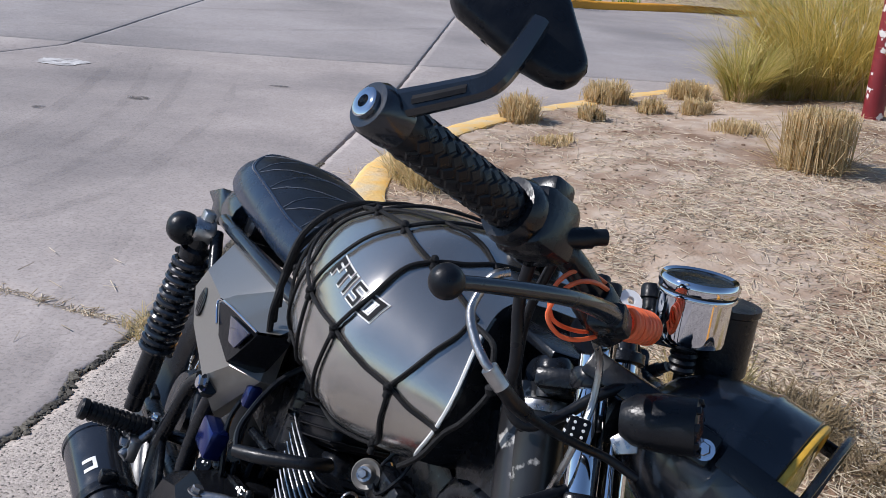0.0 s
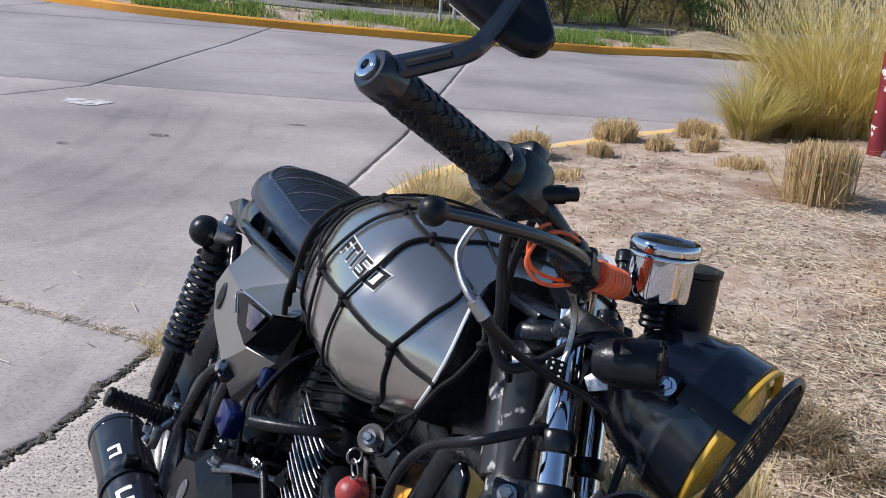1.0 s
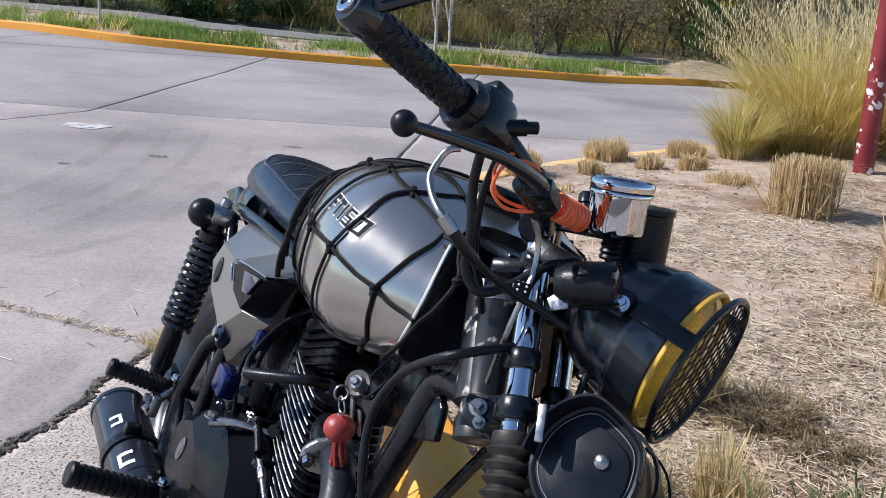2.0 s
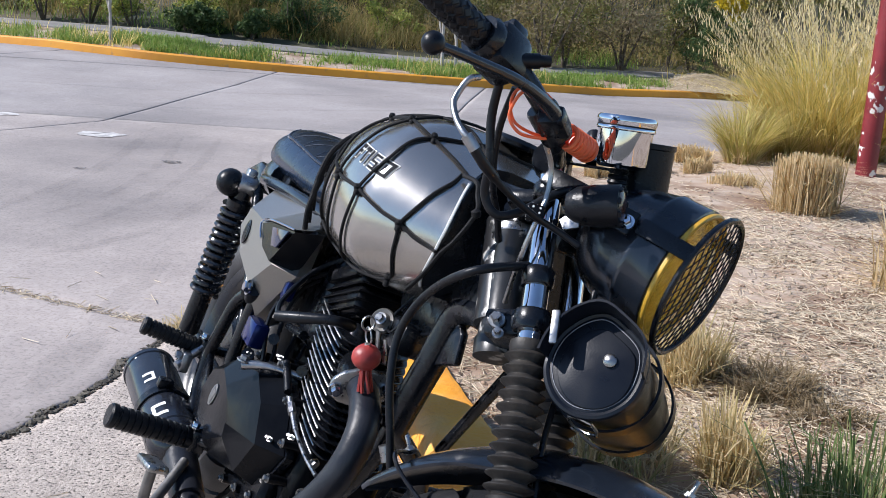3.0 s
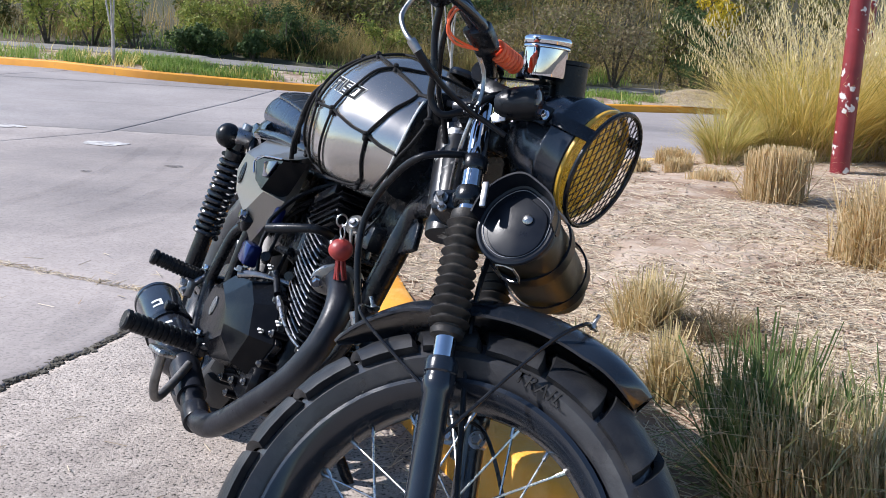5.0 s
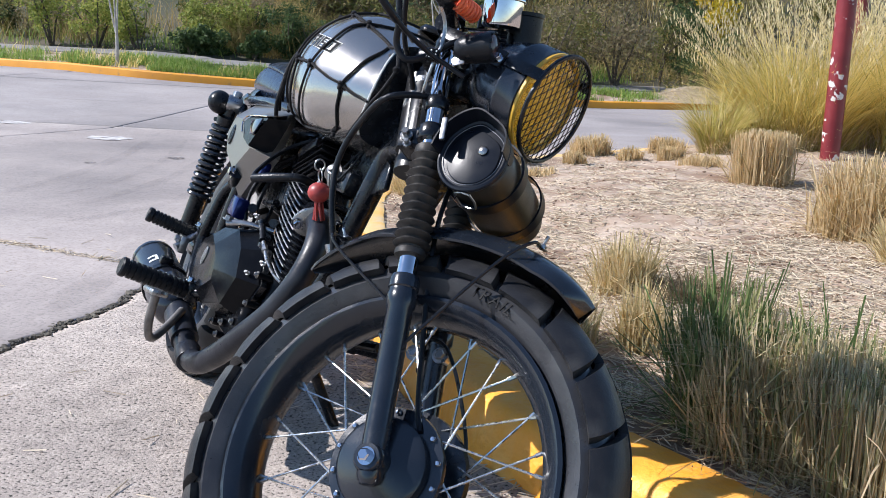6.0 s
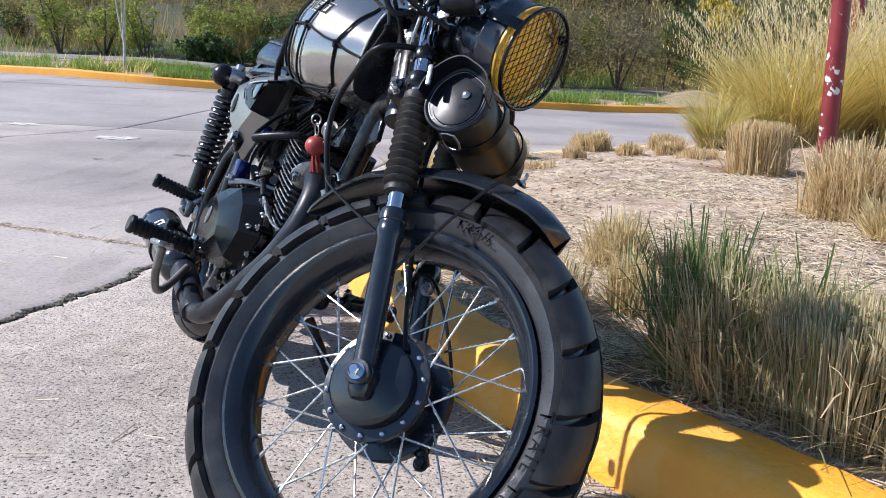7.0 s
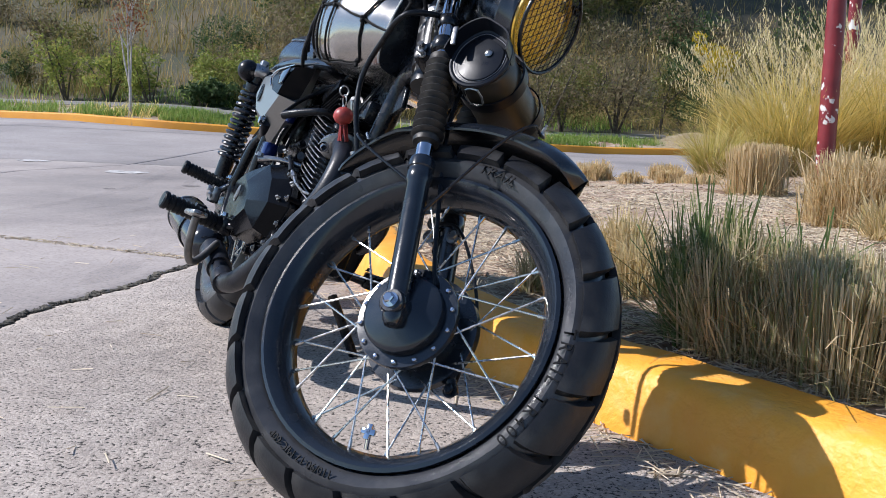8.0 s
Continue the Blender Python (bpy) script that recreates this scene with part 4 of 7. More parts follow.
for way in (-1, 1):
    for k in range(-8, 9):
        d = k * 0.0134
        if abs(d) > GR * 0.97:
            continue
        h = math.sqrt(GR * GR - d * d)
        c, s = math.cos(way * radians(30)), math.sin(way * radians(30))
        pts = [Vector((d * -s + q * c, d * c + q * s, 0.006 * (1 - (q * q + d * d) / GR ** 2))) for q in np.linspace(-h, h, 5)]
        part("guard_wire", xf(tube(pts, 0.00095, 5, per=1), out), M_SATIN, lamp)
for a in (268, 28, 148):
    a = radians(a)
    v = Vector((math.cos(a), math.sin(a), 0))
    part("guard_strap", xf(box(0.003, 0.022, 0.074, 0.0012), at @ pose(v.x * 0.0985, v.y * 0.0985, -0.013, 0, 0, math.degrees(a))), M_SATIN, lamp)
part("lamp_bolt", xf(bolt((CX - 0.058, CY - 0.090, CZ), (0, -1, 0), 0.006, 0.009), Matrix.Identity(4)), M_CHROME, lamp)
for s in (-1, 1):
    part("lamp_bracket", join(box(0.06, 0.007, 0.030, 0.003, (CX - 0.080, CY + 0.088 * s, CZ + 0.002)), box(0.09, 0.007, 0.024, 0.003, (CX - 0.135, CY + 0.084 * s, CZ + 0.008))), M_SATIN, lamp)

# front turn signal on the right of the lamp bracket
sig = holder("front_indicator", bike, FORK @ pose(0.074, -0.130, 0.630) @ RY @ Matrix.Scale(0.80, 4))
part("indicator_body", lathe([(0, -0.052), (0.018, -0.05), (0.027, -0.036), (0.030, -0.01), (0.030, 0.026), (0.026, 0.028), (0.026, 0.02), (0, 0.02)], 28), M_SOFT, sig)
part("indicator_lens", lathe([(0.0255, 0.020), (0.0255, 0.027), (0.018, 0.031), (0, 0.032)], 24), mat("smoked_lens", (0.06, 0.025, 0.015), 0.12, second=(0.04, 0.02, 0.015), scale=30), sig)
for k in range(9):
    a = 2 * math.pi * k / 9
    part("lens_rib", xf(box(0.004, 0.009, 0.018, 0.0012, (0.027, 0, 0.022), 1), Matrix.Rotation(a, 4, "Z")), M_SOFT, sig)
part("indicator_stem", rod((0, 0.0, -0.03), (0, 0.05, -0.05), 0.010), M_SOFT, sig)
part("stem_plate", plate([(-0.006, -0.030), (0.034, -0.030), (0.038, -0.052), (0.022, -0.060), (0.012, -0.046), (-0.006, -0.048)], 0.004, 0.0015), M_STEEL, sig, "bare grey alloy plate")

# instrument: chrome cup on a bracket, a second black cup behind it
cup_up = (BIKE.to_3x3().inverted() @ Vector((0.07, 0.10, 1.0))).normalized()
cup_ahead = (fork_ahead - cup_up * fork_ahead.dot(cup_up)).normalized()
clock = holder("speedometer", bike, Matrix.Translation(FORK @ Vector((0.081, -0.055, 0.704)) + cup_up * 0.012 + BIKE.to_3x3().inverted() @ Vector((-0.010, 0, 0))) @ Matrix((cup_ahead, cup_up.cross(cup_ahead), cup_up)).transposed().to_4x4() @ Matrix.Diagonal((0.86, 0.86, 0.74, 1)))
part("cup", lathe([(0, 0.0), (0.030, 0.0), (0.0375, 0.006), (0.0385, 0.012), (0.0385, 0.070), (0, 0.070)], 40), M_CHROME, clock, "polished chrome instrument cup")
part("bezel", lathe([(0.036, 0.068), (0.0405, 0.069), (0.042, 0.074), (0.042, 0.080), (0.039, 0.084), (0.035, 0.082)], 40, closed=True), M_CHROME, clock)
# solid black ring whose colour gives the dark of the gap below the bezel
part("bezel_groove", lathe([(0.037, 0.0665), (0.0404, 0.0668), (0.0404, 0.0712), (0.037, 0.0715)], 40, closed=True), M_DECAL, clock)
part("lower_lip", lathe([(0.0383, 0.060), (0.0412, 0.0615), (0.0416, 0.064), (0.0405, 0.0665), (0.0383, 0.0668)], 40, closed=True), M_CHROME, clock)
part("dial", lathe([(0, 0.074), (0.036, 0.074), (0.036, 0.0755), (0, 0.0755)], 32), M_DECAL, clock)
part("dial_glass", lathe([(0, 0.079), (0.0355, 0.079), (0.0355, 0.0805), (0, 0.082)], 32), M_CASE, clock)
part("mount_rubber", join(*[xf(lathe([(0, -0.006 - 0.009 * k), (0.013, -0.006 - 0.009 * k), (0.015, -0.002 - 0.009 * k), (0.013, 0.002 - 0.009 * k), (0, 0.002 - 0.009 * k)], 16), pose(0, 0, -0.004)) for k in range(4)], rod((0, 0, -0.075), (0, 0, 0), 0.006)), M_SOFT, clock)
part("bracket", join(box(0.09, 0.03, 0.004, 0.0015, (-0.05, 0.0, -0.005)), box(0.02, 0.03, 0.06, 0.003, (-0.08, 0, -0.03))), M_SATIN, clock)
part("black_cup", xf(lathe([(0, -0.058), (0.030, -0.058), (0.035, -0.053), (0.035, 0.024), (0.037, 0.026), (0.037, 0.034), (0, 0.035)], 32), pose(0.030, 0.048, 0.012)), M_SOFT, clock, "black plastic instrument cup")

part("white_cap", xf(lathe([(0.004, -0.002), (0.011, -0.002), (0.012, 0.0), (0.011, 0.002), (0.004, 0.002)], 24, closed=True), FORK @ along((0.023, -0.085, 0.742), Vector((0.023, -0.085, 0.742)) + Vector((0.5, -0.75, 0.25)))), M_WHITE, bike, "small white plastic washer")
for p in ((-0.005, -0.09, 0.752), (0.006, -0.09, 0.745), (0.037, -0.06, 0.756)):
    part("clamp_bolt", xf(lathe([(0, -0.035), (0.007, -0.035), (0.007, -0.004), (0.0095, -0.003), (0.0095, 0.008), (0.008, 0.010), (0, 0.010)], 16), FORK @ pose(*p)), M_SOFT, bike)

# handlebar: two risers with grips, levers and switch blocks
bar = holder("handlebar", bike, FORK)
for s in (-1, 1):
    line = [(-0.005, 0.08 * s, 0.705), (0.012, 0.13 * s, 0.700), (0.018, 0.19 * s, 0.705), (-0.004, 0.245 * s, 0.733), (-0.036, 0.284 * s, 0.750), (-0.088, 0.411 * s, 0.7617)]
    part("bar_tube", tube(line, 0.0112, 14), M_SATIN, bar)
    a, b = Vector(line[4]), Vector(line[5])
    g = along(a, b)
    L = (b - a).length
    prof = [(0.0112, 0.0), (0.023, 0.0), (0.024, 0.004), (0.024, 0.008), (0.0165, 0.011)]
    prof += [(0.0166 + 0.0006 * (k % 2), 0.012 + (L - 0.016) * k / 30) for k in range(31)] + [(0.0165, L - 0.002), (0.011, L)]
    part("grip", xf(lathe(prof, 24), g), M_SOFT, bar, "black rubber grip with moulded pattern")
    lugs = []
    for i in range(11):
        for k in range(10):
            t = 0.018 + (L - 0.03) * i / 10.5
            an = 2 * math.pi * (k + 0.5 * (i % 2)) / 10
            lugs.append(xf(lathe([(0.0066, 0.0), (0.0048, 0.0012), (0, 0.0014)], 4), g @ Matrix.Rotation(an, 4, "Z") @ pose(0.0166, 0, t, 0, 90, 0)))
    part("grip_pattern", join(*lugs), M_SOFT, bar)
    part("bar_end", xf(lathe([(0, L - 0.002), (0.0175, L - 0.002), (0.0185, L + 0.004), (0.0185, L + 0.020), (0.016, L + 0.025), (0, L + 0.026)], 32), g), M_BLACK, bar)
    part("bar_end_screw", xf(join(lathe([(0.0105, L + 0.0255), (0.0105, L + 0.029), (0.009, L + 0.030), (0.0045, L + 0.030), (0.0045, L + 0.0255)], 24, closed=True)), g), M_CHROME, bar)
    part("switch_block", xf(join(box(0.048, 0.052, 0.050, 0.010, (0.002, 0, -0.026)), lathe([(0.012, -0.004), (0.026, -0.004), (0.027, 0.004), (0.024, 0.012), (0.012, 0.013)], 28), box(0.03, 0.02, 0.028, 0.005, (0.004, -0.03 * s, -0.03))), g), M_SATIN, bar, "black switch housing")
    part("switch_knob", join(rod((-0.012, 0.262 * s, 0.738), (0.014, 0.246 * s, 0.747), 0.0085), rod((0.008, 0.250 * s, 0.745), (0.024, 0.240 * s, 0.750), 0.0065)), M_SOFT, bar)
    part("choke_tab", xf(plate([(-0.010, -0.012), (0.010, -0.012), (0.007, 0.010), (-0.003, 0.012)], 0.005, 0.0015), pose(-0.018, 0.262 * s, 0.762, 10, 0, 60)), M_STEEL, bar)
    # lever and its perch
    part("lever", tube([(0.030, 0.195 * s, 0.694), (0.032, 0.235 * s, 0.692), (0.018, 0.30 * s, 0.684), (-0.010, 0.36 * s, 0.672), (-0.033, 0.405 * s, 0.661)], [0.009, 0.0085, 0.0062, 0.0055, 0.0048], 12), M_BLACK, bar, "black lever with a ball end")
    ball = [(0.0115 * math.sin(math.pi * k / 12), -0.0115 * math.cos(math.pi * k / 12)) for k in range(13)]
    part("lever_ball", xf(lathe(ball, 24), pose(-0.035, 0.409 * s, 0.660)), M_SOFT, bar)
    part("lever_perch", join(xf(lathe([(0, -0.022), (0.017, -0.022), (0.0185, -0.018), (0.0185, 0.018), (0.017, 0.022), (0, 0.022)], 24), along((0.018, 0.19 * s, 0.703), (-0.004, 0.245 * s, 0.733))), box(0.030, 0.04, 0.022, 0.005, (0.028, 0.205 * s, 0.694))), M_SATIN, bar)
for y in (-0.095, 0.085):
    part("bar_clamp", xf(lathe([(0.012, -0.016), (0.019, -0.016), (0.020, -0.012), (0.020, 0.012), (0.019, 0.016), (0.012, 0.016)], 20), along((-0.005, y, 0.705), (0.0, y * 1.4, 0.703))), M_SATIN, bar)

# bar-end mirror on an angled arm
mirror = holder("mirror", bike, FORK)
end = Vector((-0.092, -0.424, 0.763))
arm = [Vector((-0.094, -0.425, 0.765)), Vector((-0.075, -0.424, 0.770)), Vector((-0.045, -0.421, 0.779)), Vector((-0.025, -0.417, 0.788)), Vector((-0.014, -0.411, 0.808)), Vector((-0.003, -0.405, 0.838))]
line = catmull(arm, 6)
rings = []
for i, p in enumerate(line):
    t = (line[min(i + 1, len(line) - 1)] - line[max(i - 1, 0)]).normalized()
    side = t.cross(Vector((0, 1, 0.3))).normalized()
    thick = t.cross(side).normalized()
    w = 0.0100 - 0.0040 * i / len(line)
    rings.append([p + side * w * a + thick * 0.006 * b for a, b in ((-1, -0.5), (-0.6, -1), (0.6, -1), (1, -0.5), (1, 0.5), (0.6, 1), (-0.6, 1), (-1, 0.5))])
part("mirror_arm", loft(rings), M_BLACK, mirror, "black milled mirror arm")
# raised black strip: the shade inside the arm's recessed slot, put into colour
part("arm_slot", loft([[line[i] + Vector((0, -0.0065, -0.002)) + Vector(q) for q in ((0, 0, -0.003), (0, -0.001, 0), (0, 0, 0.003), (0, 0.001, 0))] for i in range(7, 15)]), M_DECAL, mirror)
head_at = Matrix.Translation((-0.013, -0.392, 0.846)) @ Matrix(((0.937, -0.342, -0.064), (0.307, 0.898, -0.314), (0.165, 0.275, 0.947))).to_4x4() @ pose(0, 0, 0, -16, 0, 12)
outline = [(-0.055, 0.020), (-0.053, 0.006), (-0.012, -0.033), (0.010, -0.046), (0.022, -0.047), (0.033, -0.039), (0.035, -0.030), (0.028, 0.010), (0.022, 0.044), (0.012, 0.052), (-0.036, 0.054), (-0.050, 0.044)]
part("mirror_housing", xf(plate(outline, 0.020, 0.007, 3), head_at), M_SOFT, mirror, "dark grey mirror housing")
part("mirror_glass", xf(plate([(x * 0.92, z * 0.9) for x, z in outline], 0.002, 0.0), head_at @ pose(0, 0.0105, 0)), M_MIRROR, mirror)

dice = holder("cable_dice", at=BIKE @ FORK @ pose(0.000, -0.138, 0.616, 12, 8, 20))
tagged(dice, "small black dice ornament with white spots on a cable", "dice")
part("cube", box(0.019, 0.019, 0.019, 0.0025), M_CASE, dice)
for side in (0, 1, 2):
    for i in (-1, 0, 1):
        for k in (-1, 1):
            v = [0.0, 0.0, 0.0]
            v[side] = -0.0096 if side < 2 else 0.0096
            v[(side + 1) % 3], v[(side + 2) % 3] = 0.0055 * i, 0.0042 * k
            w = [0.0, 0.0, 0.0]
            w[side] = 1.0 if side == 2 else -1.0
            part("spot", xf(lathe([(0, -0.0003), (0.0015, -0.0003), (0.0013, 0.0004), (0, 0.0005)], 8), along(v, Vector(v) + Vector(w))), M_WHITE, dice)

# tank: sections along its length; the angle starts at its right side and goes over the top
TX = [-0.86, -0.82, -0.76, -0.68, -0.58, -0.50, -0.455, -0.425, -0.402]
TW = [0.060, 0.120, 0.164, 0.194, 0.207, 0.203, 0.172, 0.148, 0.126]
TB = [0.470, 0.455, 0.436, 0.421, 0.411, 0.407, 0.408, 0.414, 0.424]
TT = [0.520, 0.572, 0.622, 0.652, 0.664, 0.662, 0.652, 0.640, 0.622]


def tank_point(x, phi, lift=0.0):
    w, zb, zt = keyed(x, TX, TW), keyed(x, TX, TB), keyed(x, TX, TT)
    zc = zb + 0.40 * (zt - zb)
    c, s = math.cos(phi), math.sin(phi)
    y = -math.copysign(abs(c) ** (0.66 if s > 0 else 0.24), c) * (w + lift)
    h = (zt - zc) if s > 0 else (zc - zb)
    z = zc + math.copysign(abs(s) ** (0.95 if s > 0 else 0.72), s) * (h + lift)
    if s < 0:
        y *= 1 - 0.08 * abs(s)
    # the front edge bows ahead at its middle and falls back above and below
    near = max(0.0, min(1.0, (x + 0.60) / 0.20)) ** 2
    return Vector((x + near * (0.028 - 7.5 * (z - 0.517) ** 2), y, z))


xs = list(np.linspace(TX[0], TX[-1], 40))
tank = part("fuel_tank", (lambda sh: (sh[0], sh[1][:-1]))(loft([[tank_point(x, 2 * math.pi * k / 56) for k in range(56)] for x in xs])), M_TANK, bike, "metallic gunmetal grey fuel tank", sharp=50)
part("tank_edge", tube([tank_point(-0.403, a, 0.0004) for a in np.linspace(radians(-56), radians(42), 18)], 0.0022, 6, per=2), M_EDGE, tank, "pale bare front edge of the tank")
mouth = [tank_point(-0.4015, 2 * math.pi * k / 40) for k in range(40)]
inset = [Vector((p.x - 0.035, p.y * 0.90, 0.53 + (p.z - 0.53) * 0.90)) for p in mouth]
part("tank_front", loft([mouth, [Vector((p.x + 0.001, p.y * 0.975, 0.53 + (p.z - 0.53) * 0.975)) for p in mouth], inset, [Vector((-0.52, p.y * 0.7, 0.53 + (p.z - 0.53) * 0.7)) for p in inset]]), M_SATIN, tank, "dark hollow at the front of the tank")
part("tank_bracket", join(box(0.16, 0.05, 0.05, 0.01, (-0.36, 0.0, 0.575)), box(0.10, 0.12, 0.012, 0.004, (-0.40, 0.0, 0.60))), M_SATIN, tank)
part("filler_cap", xf(lathe([(0, 0.0), (0.036, 0.0), (0.038, 0.006), (0.034, 0.012), (0, 0.014)], 32), pose(-0.52, 0, 0.660)), M_SATIN, tank)

from mathutils.bvhtree import BVHTree
tree = BVHTree.FromPolygons([tuple(v.co) for v in tank.data.vertices], [tuple(p.vertices) for p in tank.data.polygons])


def on_side(shape, x, z, turn, lift=0.0016):
    """Lays a flat shape (its xy) on the tank's right side about the place x, z."""
    out = []
    for p in shape[0]:
        q = Matrix.Rotation(turn, 2) @ Vector((p.x, p.y))
        hit, nor, _, _ = tree.ray_cast(Vector((x + q.x, -0.6, z + q.y)), Vector((0, 1, 0)))
        if hit is None:
            hit, nor = Vector((x + q.x, -0.19, z + q.y)), Vector((0, -1, 0))
        out.append(hit + nor * (lift + p.z) if nor.y < 0 else hit - nor * (lift + p.z))
    return out, shape[1]


def glyph(strokes, t):
    """A squared letter from upright and level bars (x0, y0, x1, y1)."""
    out = []
    for x0, y0, x1, y1 in strokes:
        n, m = max(int((x1 - x0) * 12), 2), max(int((y1 - y0) * 12), 2)
        vs = [Vector((x0 + (x1 - x0) * i / n, y0 + (y1 - y0) * j / m, 0)) for j in range(m + 1) for i in range(n + 1)]
        out.append((vs, [(j * (n + 1) + i, j * (n + 1) + i + 1, (j + 1) * (n + 1) + i + 1, (j + 1) * (n + 1) + i) for j in range(m) for i in range(n)]))
    return join(*out)


LETTERS = {"F": [(0, 0, .25, 1), (.25, .75, .8, 1), (.25, .4, .7, .62)], "T": [(0, .75, .9, 1), (.33, 0, .58, .75)], "1": [(.04, 0, .24, 1)],
           "5": [(0, 0, .85, .16), (.65, .16, .85, .58), (0, .43, .65, .58), (0, .58, .2, 1), (.2, .85, .85, 1)], "0": [(0, 0, .22, 1), (.68, 0, .9, 1), (.22, 0, .68, .17), (.22, .83, .68, 1)]}
pen = -0.044
for ch, w in (("F", 0.9), ("T", 1.0), ("1", 0.56), ("5", 1.0), ("0", 1.0)):
    g = glyph(LETTERS[ch], 1)
    h = 0.0228
    edge = glyph([(x0 - 0.07, y0 - 0.07, x1 + 0.07, y1 + 0.07) for x0, y0, x1, y1 in LETTERS[ch]], 1)
    for name, shape, lift, paint in (("letter_outline", edge, 0.0007, M_EDGE), ("decal_letter", g, 0.0016, M_DECAL)):
        part(name, on_side(([Vector((pen + v.x * h, (v.y - 0.5) * h, 0)) for v in shape[0]], shape[1]), -0.540, 0.563, radians(-6), lift), paint, tank, sharp=0)
    pen += w * h * 1.12

# seat: padded body, sewn top panel, rail below it
SX = [-1.42, -1.40, -1.34, -1.26, -1.14, -1.0, -0.88, -0.80]
SW = [0.040, 0.082, 0.112, 0.124, 0.124, 0.117, 0.102, 0.087]
ST = [0.490, 0.522, 0.553, 0.563, 0.555, 0.539, 0.542, 0.552]
SB = [0.470, 0.450, 0.440, 0.436, 0.434, 0.432, 0.436, 0.450]


def seat_point(x, phi, lift=0.0):
    w, t, b = keyed(x, SX, SW), keyed(x, SX, ST), keyed(x, SX, SB)
    c, s = math.cos(phi), math.sin(phi)
    zc = b + 0.4 * (t - b)
    return Vector((x, -math.copysign(abs(c) ** 0.85, c) * (w + lift), zc + math.copysign(abs(s) ** 0.9, s) * ((t - zc) + lift if s > 0 else zc - b)))


seat = part("seat", loft([[seat_point(x, 2 * math.pi * k / 40) for k in range(40)] for x in np.linspace(SX[0], SX[-1], 30)]), M_SEAT, bike, "dark blue-black padded vinyl seat", sharp=60)
PANEL = 60.0


def panel_line(x, side, grow=0.0, lift=0.003):
    """A place on the edge of the sewn panel: side from -1 to 1 across it."""
    ends = min(1.0, math.sqrt(max(0.02, (x + 1.350 + grow) / 0.10)))
    return seat_point(x, radians(90 + side * (PANEL * ends + grow * 90)), lift)


xs = list(np.linspace(-1.345, -0.83, 24))
rows = [[panel_line(x, -1 + k / 6, 0.0, 0.0035) for k in range(13)] for x in xs]
part("top_panel", ([v for r in rows for v in r], [(i * 13 + k, i * 13 + k + 1, (i + 1) * 13 + k + 1, (i + 1) * 13 + k) for i in range(len(rows) - 1) for k in range(12)]), M_LEATHER, seat, "quilted black seat panel", sharp=0)
for grow in (0.006, 0.016):
    edge = [panel_line(x, -1, grow, 0.0022) for x in xs][::-1] + [panel_line(xs[0] - grow * 0.5, q, grow, 0.0022) for q in (-0.5, 0.0, 0.5)] + [panel_line(x, 1, grow, 0.0022) for x in xs]
    part("stitching", tube(edge, 0.0010, 5, per=2), M_THREAD, seat, "pale double stitching")
part("piping", tube([panel_line(x, -1) for x in xs][::-1] + [panel_line(x, 1) for x in xs], 0.0030, 6, per=2), M_SEAT, seat)
for k in range(6):
    x0 = -1.30 + 0.085 * k
    for way in (-1, 1):
        part("stitching", tube([panel_line(min(x0 + 0.075 * q, -0.835), way * (0.95 - 1.9 * q), 0.0, 0.0045) for q in np.linspace(0, 1, 9)], 0.0007, 5, smooth=False), M_THREAD, seat)
part("tail_cowl", loft([[seat_point(x, 2 * math.pi * k / 24, 0.002) - Vector((0, 0, 0.055)) for k in range(24)] for x in np.linspace(-1.425, -1.22, 8)]), M_BLACK, bike)

# frame tubes
frame_ob = holder("frame", bike)
stem_low, stem_top = FORK @ Vector((-0.062, yc, 0.52)), FORK @ Vector((-0.062, yc, 0.68))
part("head_gusset", join(rod(stem_low + Vector((-0.01, 0, 0)), stem_top + Vector((-0.01, 0, -0.02)), 0.03, 20)), M_SCUFF, frame_ob)
part("down_tube", tube([stem_low, (-0.392, -0.045, 0.426), (-0.42, -0.045, 0.335), (-0.443, -0.045, 0.233)], 0.021, 16), M_SATIN, frame_ob, "black frame down tube")
part("head_web", plate([(stem_low.x + 0.01, stem_low.z), (stem_top.x, stem_top.z - 0.04), (-0.452, 0.486), (-0.392, 0.416)], 0.03, 0.004), M_SATIN, frame_ob, at=pose(0, stem_low.y, 0))
# added plate, cut to keep the gap below the tank dark
part("tank_gusset", plate([(-0.60, 0.405), (-0.56, 0.45), (-0.392, 0.416), (-0.362, 0.402), (-0.350, 0.362), (-0.40, 0.342), (-0.44, 0.372), (-0.50, 0.350), (-0.56, 0.372)], 0.012, 0.004), M_SATIN, frame_ob, "black bracing plate added to fill the dark gap below the tank", at=pose(0, -0.045, 0))
for s in (-1, 1):
    part("cradle_rail", tube([(-0.443, -0.045, 0.233), (-0.47, 0.045 * s, 0.16), (-0.50, 0.055 * s, 0.10), (-0.55, 0.05 * s, 0.075)], 0.014, 14), M_SATIN, frame_ob)
part("top_tube", tube([stem_top, (-0.45, 0, 0.52), (-0.75, 0, 0.43), (-0.95, 0, 0.42)], 0.02, 14), M_SATIN, frame_ob)
